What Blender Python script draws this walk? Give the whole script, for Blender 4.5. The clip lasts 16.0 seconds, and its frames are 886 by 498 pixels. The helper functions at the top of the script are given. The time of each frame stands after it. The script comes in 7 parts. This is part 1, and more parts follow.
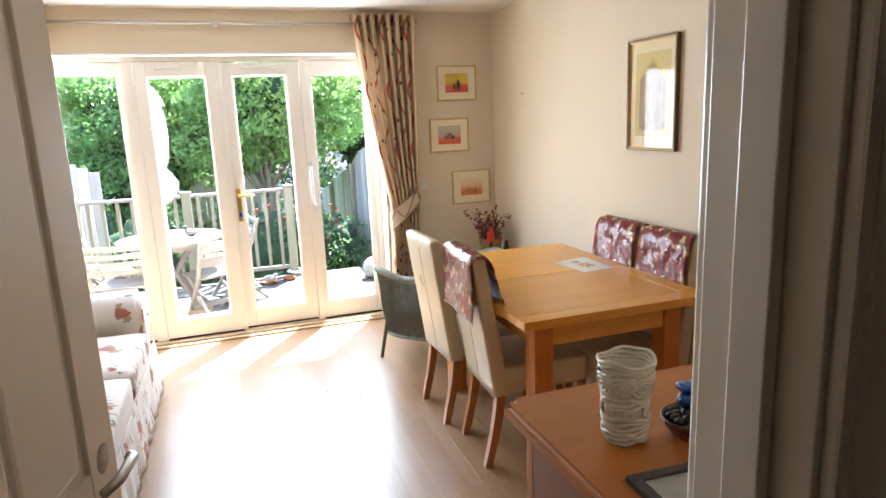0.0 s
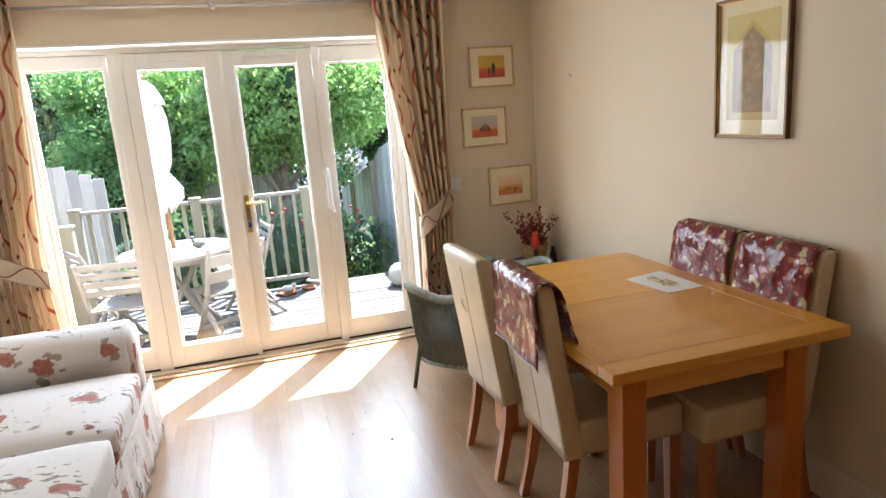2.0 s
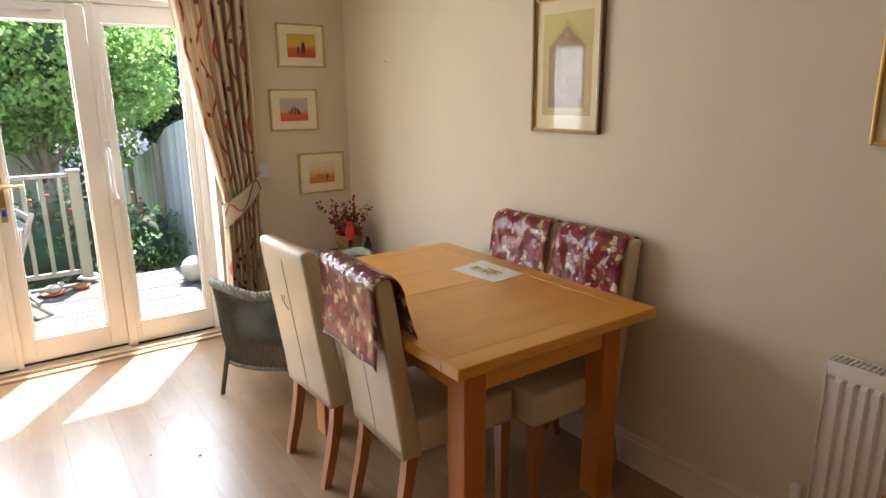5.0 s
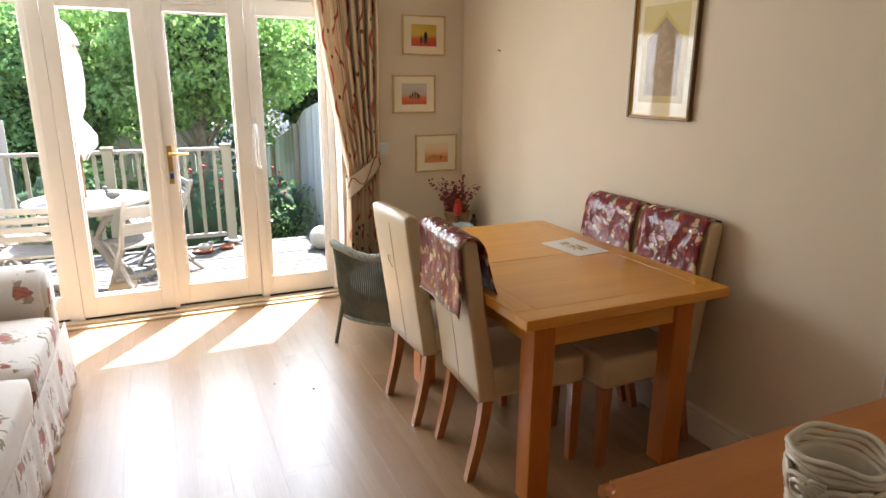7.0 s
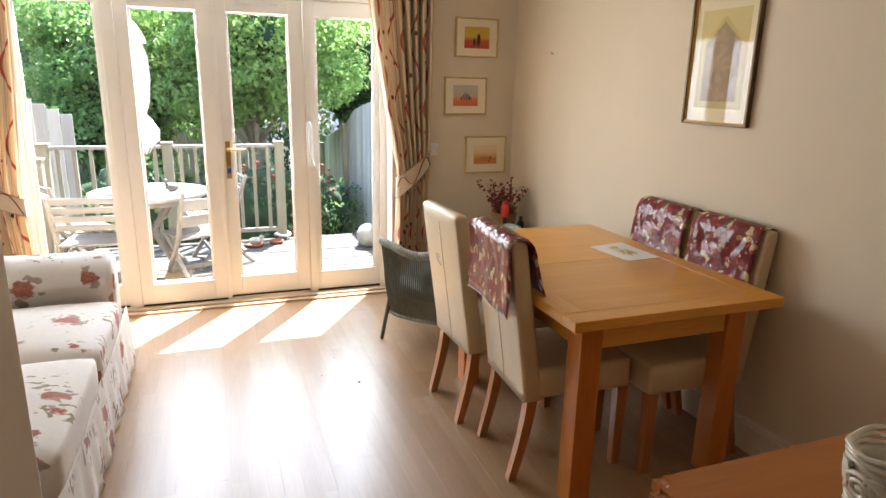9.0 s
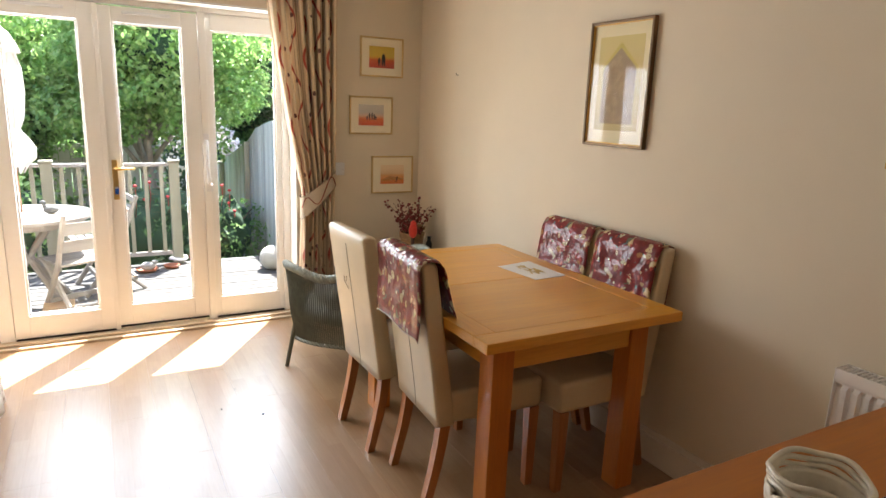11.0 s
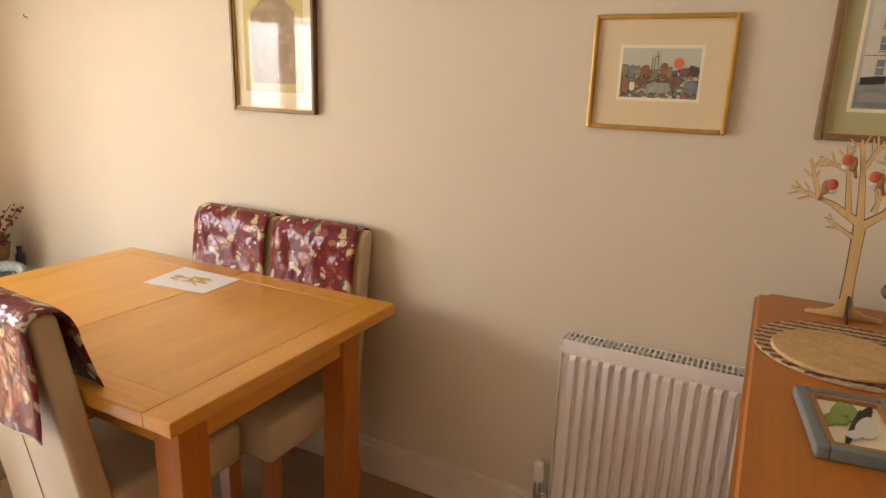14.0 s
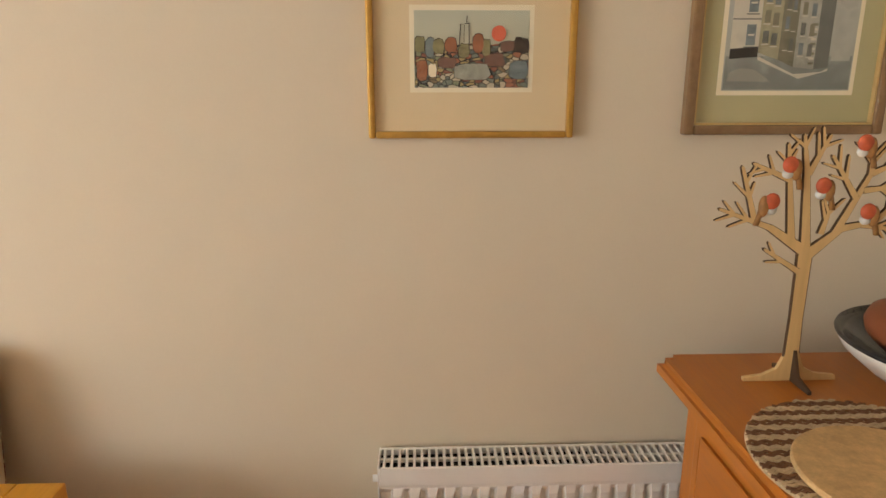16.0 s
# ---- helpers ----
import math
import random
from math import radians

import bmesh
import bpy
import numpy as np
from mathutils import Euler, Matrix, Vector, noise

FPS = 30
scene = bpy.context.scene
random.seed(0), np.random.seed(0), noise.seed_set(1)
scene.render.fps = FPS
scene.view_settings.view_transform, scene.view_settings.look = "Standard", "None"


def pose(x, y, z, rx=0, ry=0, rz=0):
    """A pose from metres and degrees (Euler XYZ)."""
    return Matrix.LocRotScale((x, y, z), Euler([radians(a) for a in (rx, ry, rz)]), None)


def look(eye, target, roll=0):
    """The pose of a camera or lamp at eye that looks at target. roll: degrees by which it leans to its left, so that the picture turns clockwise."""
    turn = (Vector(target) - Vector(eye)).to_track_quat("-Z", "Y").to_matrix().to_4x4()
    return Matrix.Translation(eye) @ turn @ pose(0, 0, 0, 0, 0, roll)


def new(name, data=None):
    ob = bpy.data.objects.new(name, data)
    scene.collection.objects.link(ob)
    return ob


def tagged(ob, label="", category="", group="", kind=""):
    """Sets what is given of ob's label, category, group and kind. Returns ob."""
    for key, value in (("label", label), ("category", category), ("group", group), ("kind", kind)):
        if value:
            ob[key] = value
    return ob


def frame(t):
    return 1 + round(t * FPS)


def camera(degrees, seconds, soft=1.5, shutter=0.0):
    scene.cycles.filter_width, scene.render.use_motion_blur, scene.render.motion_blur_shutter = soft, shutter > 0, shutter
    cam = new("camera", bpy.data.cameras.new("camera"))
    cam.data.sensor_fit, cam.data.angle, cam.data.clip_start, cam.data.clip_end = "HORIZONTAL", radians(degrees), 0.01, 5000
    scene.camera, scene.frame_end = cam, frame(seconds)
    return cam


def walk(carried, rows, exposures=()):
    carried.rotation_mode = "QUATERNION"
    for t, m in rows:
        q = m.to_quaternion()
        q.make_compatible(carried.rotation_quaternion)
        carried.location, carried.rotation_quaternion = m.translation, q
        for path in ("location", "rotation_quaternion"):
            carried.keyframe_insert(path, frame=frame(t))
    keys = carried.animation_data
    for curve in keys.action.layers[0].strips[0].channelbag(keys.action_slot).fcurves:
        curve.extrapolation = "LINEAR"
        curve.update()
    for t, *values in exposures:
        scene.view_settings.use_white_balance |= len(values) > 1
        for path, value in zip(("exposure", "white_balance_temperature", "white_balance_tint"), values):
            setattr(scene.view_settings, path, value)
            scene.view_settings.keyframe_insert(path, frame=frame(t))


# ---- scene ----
cam = camera(70.3, 16.0)
PATH = [
    (0, (0.184, 0.049, 1.536), (0.804, 1.906, 1.131), -2.4),
    (0.5, (0.18, 0.256, 1.548), (0.765, 2.123, 1.131), -2.7),
    (1, (0.241, 0.415, 1.542), (0.758, 2.302, 1.129), -3.3),
    (1.5, (0.269, 0.506, 1.537), (0.743, 2.405, 1.125), -3.7),
    (2, (0.284, 0.657, 1.525), (0.836, 2.532, 1.102), -4.2),
    (2.5, (0.293, 0.838, 1.509), (1.235, 2.538, 1.037), -2.0),
    (3, (0.273, 0.894, 1.515), (1.43, 2.451, 1.028), -0.3),
    (3.2, (0.291, 0.908, 1.518), (1.474, 2.445, 1.03), -0.2),
    (5.3, (0.227, 0.812, 1.501), (1.317, 2.418, 1.018), -0.7),
    (5.5, (0.222, 0.789, 1.52), (1.254, 2.43, 1.026), -0.7),
    (6, (0.164, 0.711, 1.51), (1.062, 2.429, 1.019), -0.8),
    (6.5, (0.227, 0.576, 1.507), (1.034, 2.337, 1.01), -0.7),
    (7, (0.185, 0.535, 1.489), (0.976, 2.299, 0.978), 0.3),
    (7.5, (0.155, 0.518, 1.449), (0.95, 2.281, 0.936), 1.5),
    (8, (0.155, 0.513, 1.451), (0.911, 2.289, 0.923), 1.5),
    (8.2, (0.133, 0.513, 1.46), (0.862, 2.298, 0.927), 1.6),
    (10.3, (0.162, 0.512, 1.495), (0.808, 2.353, 1.056), 0.6),
    (10.5, (0.153, 0.543, 1.489), (0.859, 2.362, 1.051), 1.1),
    (11, (0.164, 0.568, 1.481), (1.103, 2.278, 1.043), 2.2),
    (11.5, (0.176, 0.565, 1.469), (1.34, 2.127, 1.017), 3.3),
    (12, (0.188, 0.568, 1.46), (1.484, 2.012, 0.976), 3.8),
    (12.5, (0.227, 0.607, 1.436), (1.66, 1.903, 0.921), 4.4),
    (13, (0.288, 0.767, 1.435), (1.799, 1.971, 0.919), 3.5),
    (13.3, (0.341, 0.842, 1.454), (1.872, 2.017, 0.929), 3.0),
    (13.5, (0.343, 0.909, 1.438), (1.911, 2.039, 0.924), 2.8),
    (14, (0.412, 1.109, 1.456), (2.135, 1.991, 0.95), 2.0),
    (14.5, (0.53, 1.259, 1.456), (2.398, 1.746, 0.932), 0.4),
    (15, (0.733, 1.394, 1.463), (2.656, 1.53, 0.932), 0.4),
    (15.5, (0.887, 1.511, 1.477), (2.811, 1.431, 0.934), 0.3),
    (16, (1.067, 1.486, 1.442), (3.002, 1.425, 0.942), -0.1),
]
EXPOSURE = [(0.0, 3.28, 5700, 7), (1.0, 3.04, 5700, 7), (2.0, 2.76, 5750, 7), (3.0, 2.72, 6050, 8), (8.0, 2.80, 6200, 9),
            (11.0, 2.80, 6300, 9), (12.5, 3.06, 6500, 13), (13.5, 3.18, 6750, 13), (14.7, 3.52, 6650, 10), (16.0, 3.36, 6500, 9)]
walk(cam, [(t, look(eye, target, roll)) for t, eye, target, roll in PATH], EXPOSURE)

# ---------------------------------------------------------------- world, sun, window light
w = bpy.data.worlds.new("sky")
scene.world = w
w.use_nodes = True
wn, wl = w.node_tree.nodes, w.node_tree.links
sky = wn.new("ShaderNodeTexSky")
sky.sky_type = "NISHITA"
sky.sun_disc = False
SUN_EL, SUN_AZ = radians(62), math.atan2(0.549, 0.836)
sky.sun_elevation, sky.sun_rotation = SUN_EL, SUN_AZ
wl.new(sky.outputs[0], wn["Background"].inputs[0])
wn["Background"].inputs[1].default_value = 0.15

sun = new("sun", bpy.data.lights.new("sun", "SUN"))
sun.data.energy, sun.data.angle, sun.data.color = 5.0, radians(0.53), (1.0, 0.97, 0.93)
sun.matrix_world = look((10 * math.sin(SUN_AZ) * math.cos(SUN_EL), 10 * math.cos(SUN_AZ) * math.cos(SUN_EL), 10 * math.sin(SUN_EL)), (0, 0, 0))

# daylight of sky and garden through the glazed opening
win = new("window_daylight", bpy.data.lights.new("window_daylight", "AREA"))
win.data.shape, win.data.size, win.data.size_y, win.data.energy = "RECTANGLE", 2.16, 1.26, 14.0
win.data.color = (0.95, 0.975, 1.0)
win.matrix_world = look((0.18, 4.965, 1.35), (0.18, 0, 0.45))


# ---------------------------------------------------------------- materials
def shader(name):
    m = bpy.data.materials.new(name)
    m.use_nodes = True
    return m, m.node_tree.nodes, m.node_tree.links, m.node_tree.nodes["Principled BSDF"]


def ramp(nodes, *stops):
    r = nodes.new("ShaderNodeValToRGB")
    while len(r.color_ramp.elements) < len(stops):
        r.color_ramp.elements.new(0.5)
    for e, (p, c) in zip(r.color_ramp.elements, stops):
        e.position, e.color = p, (*c, 1)
    return r


def coords(nodes, links, scale=(1, 1, 1), turn=(0, 0, 0), space="Object"):
    m = nodes.new("ShaderNodeMapping")
    m.inputs["Scale"].default_value = scale
    m.inputs["Rotation"].default_value = turn
    if space == "World":
        links.new(nodes.new("ShaderNodeNewGeometry").outputs["Position"], m.inputs["Vector"])
    else:
        links.new(nodes.new("ShaderNodeTexCoord").outputs[space], m.inputs["Vector"])
    return m.outputs[0]


def grain(nodes, links, vec, scale, detail=4.0, rough=0.6):
    n = nodes.new("ShaderNodeTexNoise")
    n.inputs["Scale"].default_value, n.inputs["Detail"].default_value, n.inputs["Roughness"].default_value = scale, detail, rough
    if vec is not None:
        links.new(vec, n.inputs["Vector"])
    return n


def blend(nodes, links, kind, fac, a, b):
    x = nodes.new("ShaderNodeMix")
    x.data_type, x.blend_type = "RGBA", kind
    for sock, v in ((x.inputs[0], fac), (x.inputs[6], a), (x.inputs[7], b)):
        if hasattr(v, "is_linked"):
            links.new(v, sock)
        elif isinstance(v, tuple):
            sock.default_value = (*v, 1)
        else:
            sock.default_value = v
    return x.outputs[2]


def maths(nodes, links, op, a, b=0.0):
    x = nodes.new("ShaderNodeMath")
    x.operation = op
    for sock, v in ((x.inputs[0], a), (x.inputs[1], b)):
        if hasattr(v, "is_linked"):
            links.new(v, sock)
        else:
            sock.default_value = v
    return x.outputs[0]


def bump(nodes, links, bsdf, height, strength, distance=0.002):
    b = nodes.new("ShaderNodeBump")
    b.inputs["Strength"].default_value, b.inputs["Distance"].default_value = strength, distance
    links.new(height, b.inputs["Height"])
    links.new(b.outputs[0], bsdf.inputs["Normal"])


def surface(name, c, rough=0.5, metal=0.0, vary=0.1, scale=6.0, fine=80.0, relief=0.15, coat=0.0, sheen=0.0):
    """A plain material: broad and fine variation, a little relief and uneven gloss."""
    m, n, l, b = shader(name)
    v = coords(n, l)
    broad, small = grain(n, l, v, scale), grain(n, l, v, fine)
    dark = tuple(x * (1 - vary) for x in c)
    lite = tuple(min(1.0, x * (1 + vary * 0.6)) for x in c)
    r = ramp(n, (0.3, dark), (0.7, lite))
    l.new(broad.outputs[0], r.inputs[0])
    speck = ramp(n, (0.3, (1 - vary,) * 3), (0.65, (1, 1, 1)))
    l.new(small.outputs[0], speck.inputs[0])
    l.new(blend(n, l, "MULTIPLY", 0.6, r.outputs[0], speck.outputs[0]), b.inputs["Base Color"])
    g = maths(n, l, "MULTIPLY_ADD", broad.outputs[0], 0.25)
    g.node.inputs[2].default_value = max(0.02, rough - 0.12)
    l.new(g, b.inputs["Roughness"])
    b.inputs["Metallic"].default_value = metal
    b.inputs["Coat Weight"].default_value = coat
    b.inputs["Coat Roughness"].default_value = 0.12
    b.inputs["Sheen Weight"].default_value = sheen
    if relief:
        bump(n, l, b, small.outputs[0], relief)
    return m


def timber(name, pale, deep, along=1, rough=0.35, coat=0.3, ring=14.0, per_object=0.12):
    """Wood: long fibres along one axis, broad figure, and each piece a little different."""
    m, n, l, b = shader(name)
    sc = [1.0, 1.0, 1.0]
    sc[along] = 0.07
    v = coords(n, l, tuple(sc))
    off = n.new("ShaderNodeVectorMath")
    off.operation = "ADD"
    l.new(v, off.inputs[0])
    info = n.new("ShaderNodeObjectInfo")
    rnd = n.new("ShaderNodeCombineXYZ")
    l.new(maths(n, l, "MULTIPLY", info.outputs["Random"], 37.0), rnd.inputs[0])
    l.new(maths(n, l, "MULTIPLY", info.outputs["Random"], 11.0), rnd.inputs[1])
    l.new(rnd.outputs[0], off.inputs[1])
    fig, fib = grain(n, l, off.outputs[0], ring, 3.0), grain(n, l, off.outputs[0], ring * 9, 5.0)
    r = ramp(n, (0.25, deep), (0.75, pale))
    l.new(fig.outputs[0], r.inputs[0])
    f = ramp(n, (0.3, (0.78, 0.74, 0.68)), (0.6, (1, 1, 1)))
    l.new(fib.outputs[0], f.inputs[0])
    col = blend(n, l, "MULTIPLY", 0.55, r.outputs[0], f.outputs[0])
    tone = ramp(n, (0.0, (1 - per_object,) * 3), (1.0, (1, 1, 1)))
    l.new(info.outputs["Random"], tone.inputs[0])
    l.new(blend(n, l, "MULTIPLY", 1.0, col, tone.outputs[0]), b.inputs["Base Color"])
    g = maths(n, l, "MULTIPLY_ADD", fib.outputs[0], 0.2)
    g.node.inputs[2].default_value = rough - 0.08
    l.new(g, b.inputs["Roughness"])
    b.inputs["Coat Weight"].default_value, b.inputs["Coat Roughness"].default_value = coat, 0.15
    bump(n, l, b, fib.outputs[0], 0.12, 0.001)
    return m


def clear(name, rough=0.0, tint=(1, 1, 1)):
    """Thin window glass: clear, with a mirror gloss that grows at grazing angles."""
    m, n, l, b = shader(name)
    n.remove(b)
    t, g, x, f = n.new("ShaderNodeBsdfTransparent"), n.new("ShaderNodeBsdfGlossy"), n.new("ShaderNodeMixShader"), n.new("ShaderNodeLayerWeight")
    t.inputs[0].default_value = (*tint, 1)
    g.inputs["Roughness"].default_value = rough
    steep = maths(n, l, "POWER", f.outputs["Facing"], 5.0)
    k = maths(n, l, "MULTIPLY_ADD", steep, 0.96)
    k.node.inputs[2].default_value = 0.04
    l.new(k, x.inputs[0]), l.new(t.outputs[0], x.inputs[1]), l.new(g.outputs[0], x.inputs[2])
    l.new(x.outputs[0], n["Material Output"].inputs[0])
    return m


def boards_material():
    """Maple-look laminate: three narrow strips to a board, broken into short staves of uneven tone."""
    m, n, l, b = shader("maple_laminate")
    v = coords(n, l, (1, 1, 1), (0, 0, radians(90)), "World")
    br = n.new("ShaderNodeTexBrick")
    l.new(v, br.inputs["Vector"])
    br.offset, br.offset_frequency = 0.37, 2
    br.inputs["Color1"].default_value = (0.39, 0.250, 0.135, 1)
    br.inputs["Color2"].default_value = (0.33, 0.195, 0.095, 1)
    br.inputs["Mortar"].default_value = (0.33, 0.17, 0.07, 1)
    br.inputs["Scale"].default_value, br.inputs["Mortar Size"].default_value = 1.0, 0.0006
    br.inputs["Brick Width"].default_value, br.inputs["Row Height"].default_value = 0.43, 0.064
    v2 = coords(n, l, (1, 0.06, 1), (0, 0, 0), "World")
    fib, fig = grain(n, l, v2, 130, 4), grain(n, l, v2, 18, 3)
    r = ramp(n, (0.3, (0.86, 0.82, 0.76)), (0.65, (1, 1, 1)))
    l.new(fib.outputs[0], r.inputs[0])
    q = ramp(n, (0.3, (0.88, 0.86, 0.82)), (0.7, (1, 1, 1)))
    l.new(fig.outputs[0], q.inputs[0])
    c = blend(n, l, "MULTIPLY", 0.8, br.outputs[0], r.outputs[0])
    l.new(blend(n, l, "MULTIPLY", 0.8, c, q.outputs[0]), b.inputs["Base Color"])
    smear = grain(n, l, coords(n, l, (1, 1, 1), (0, 0, 0), "World"), 3.0, 6.0)
    g = maths(n, l, "MULTIPLY_ADD", smear.outputs[0], 0.22)
    g.node.inputs[2].default_value = 0.26
    l.new(g, b.inputs["Roughness"])
    b.inputs["Coat Weight"].default_value, b.inputs["Coat Roughness"].default_value, b.inputs["Coat IOR"].default_value = 0.9, 0.30, 1.42
    bump(n, l, b, fib.outputs[0], 0.05, 0.0006)
    return m


def floral_cloth():
    """Cream loose-cover cotton with scattered rust and rose flowers, grey-green leaves and thin stems."""
    m, n, l, b = shader("floral_cloth")
    v = coords(n, l)
    wob = grain(n, l, v, 9.0, 3)
    bent = n.new("ShaderNodeVectorMath")
    bent.operation = "MULTIPLY_ADD"
    l.new(wob.outputs[1], bent.inputs[0])
    bent.inputs[1].default_value = (0.15, 0.15, 0.15)
    l.new(v, bent.inputs[2])

    def spots(scale, size, soft):
        t = n.new("ShaderNodeTexVoronoi")
        t.inputs["Scale"].default_value = scale
        l.new(bent.outputs[0], t.inputs["Vector"])
        r = ramp(n, (size, (1, 1, 1)), (size + soft, (0, 0, 0)))
        l.new(t.outputs["Distance"], r.inputs[0])
        return t, r.outputs[0]

    f, fm = spots(5.6, 0.22, 0.05)
    fcol = ramp(n, (0.0, (0.42, 0.10, 0.07)), (0.35, (0.48, 0.17, 0.09)), (0.6, (0.50, 0.20, 0.16)), (1.0, (0.36, 0.18, 0.08)))
    l.new(f.outputs["Color"], fcol.inputs[0])
    petal = ramp(n, (0.35, (0.55, 0.5, 0.45)), (0.6, (1, 1, 1)))
    l.new(grain(n, l, bent.outputs[0], 60, 2).outputs[0], petal.inputs[0])
    fc = blend(n, l, "MULTIPLY", 0.8, fcol.outputs[0], petal.outputs[0])
    ring = ramp(n, (0.20, (0, 0, 0)), (0.25, (1, 1, 1)), (0.40, (1, 1, 1)), (0.46, (0, 0, 0)))
    l.new(f.outputs["Distance"], ring.inputs[0])
    blade = ramp(n, (0.56, (0, 0, 0)), (0.59, (1, 1, 1)))
    l.new(grain(n, l, coords(n, l, (1, 1.6, 1), (0.4, 0.3, 0.5)), 24, 1, 0.4).outputs[0], blade.inputs[0])
    gm = maths(n, l, "MULTIPLY", ring.outputs[0], blade.outputs[0])
    gcol = ramp(n, (0.0, (0.24, 0.20, 0.10)), (0.5, (0.40, 0.33, 0.24)), (1.0, (0.30, 0.20, 0.15)))
    l.new(f.outputs["Color"], gcol.inputs[0])
    g, dust = spots(11.0, 0.13, 0.05)
    c = blend(n, l, "MIX", maths(n, l, "MULTIPLY", dust, 0.45), (0.79, 0.74, 0.68), (0.46, 0.42, 0.38))
    c = blend(n, l, "MIX", gm, c, gcol.outputs[0])
    c = blend(n, l, "MIX", fm, c, fc)
    l.new(c, b.inputs["Base Color"])
    b.inputs["Roughness"].default_value, b.inputs["Sheen Weight"].default_value = 0.9, 0.15
    bump(n, l, b, grain(n, l, v, 14, 5).outputs[0], 0.35, 0.01)
    return m


def cover_cloth():
    """Glossy oilcloth: crimson ground, curling cream and gold leaves, small slate and green flowers, creased."""
    m, n, l, b = shader("floral_oilcloth")
    v = coords(n, l)
    wob = grain(n, l, v, 11.0, 2)
    bent = n.new("ShaderNodeVectorMath")
    bent.operation = "MULTIPLY_ADD"
    l.new(wob.outputs[1], bent.inputs[0])
    bent.inputs[1].default_value = (0.10, 0.10, 0.10)
    l.new(v, bent.inputs[2])
    ground = ramp(n, (0.3, (0.11, 0.008, 0.009)), (0.7, (0.22, 0.016, 0.016)))
    l.new(grain(n, l, v, 30, 3).outputs[0], ground.inputs[0])
    c = ground.outputs[0]
    for scale, lo, hi, stops in (
            (19.0, 0.30, 0.34, ((0.0, (0.62, 0.47, 0.27)), (0.35, (0.42, 0.20, 0.07)), (0.55, (0.66, 0.55, 0.38)), (0.8, (0.16, 0.16, 0.11)))),
            (34.0, 0.24, 0.28, ((0.0, (0.10, 0.12, 0.12)), (0.3, (0.45, 0.07, 0.05)), (0.6, (0.70, 0.58, 0.40)), (0.8, (0.09, 0.10, 0.05))))):
        t = n.new("ShaderNodeTexVoronoi")
        t.inputs["Scale"].default_value = scale
        l.new(bent.outputs[0], t.inputs["Vector"])
        col = ramp(n, *stops)
        col.color_ramp.interpolation = "CONSTANT"
        l.new(t.outputs["Color"], col.inputs[0])
        vein = ramp(n, (0.06, (0.35, 0.16, 0.10)), (0.12, (1, 1, 1)), (0.22, (0.8, 0.75, 0.7)))
        l.new(t.outputs["Distance"], vein.inputs[0])
        mask = ramp(n, (lo, (1, 1, 1)), (hi, (0, 0, 0)))
        l.new(t.outputs["Distance"], mask.inputs[0])
        c = blend(n, l, "MIX", mask.outputs[0], c, blend(n, l, "MULTIPLY", 1.0, col.outputs[0], vein.outputs[0]))
    l.new(c, b.inputs["Base Color"])
    b.inputs["Roughness"].default_value, b.inputs["Specular IOR Level"].default_value = 0.6, 0.12
    b.inputs["Coat Weight"].default_value, b.inputs["Coat Roughness"].default_value, b.inputs["Coat IOR"].default_value = 0.7, 0.05, 1.45
    cr = grain(n, l, coords(n, l, (1, 1, 0.7), (0.5, 0.3, 0)), 20, 2, 0.3)
    bump(n, l, b, cr.outputs[0], 1.0, 0.012)
    l.new(b.inputs["Normal"].links[0].from_socket, b.inputs["Coat Normal"])
    return m


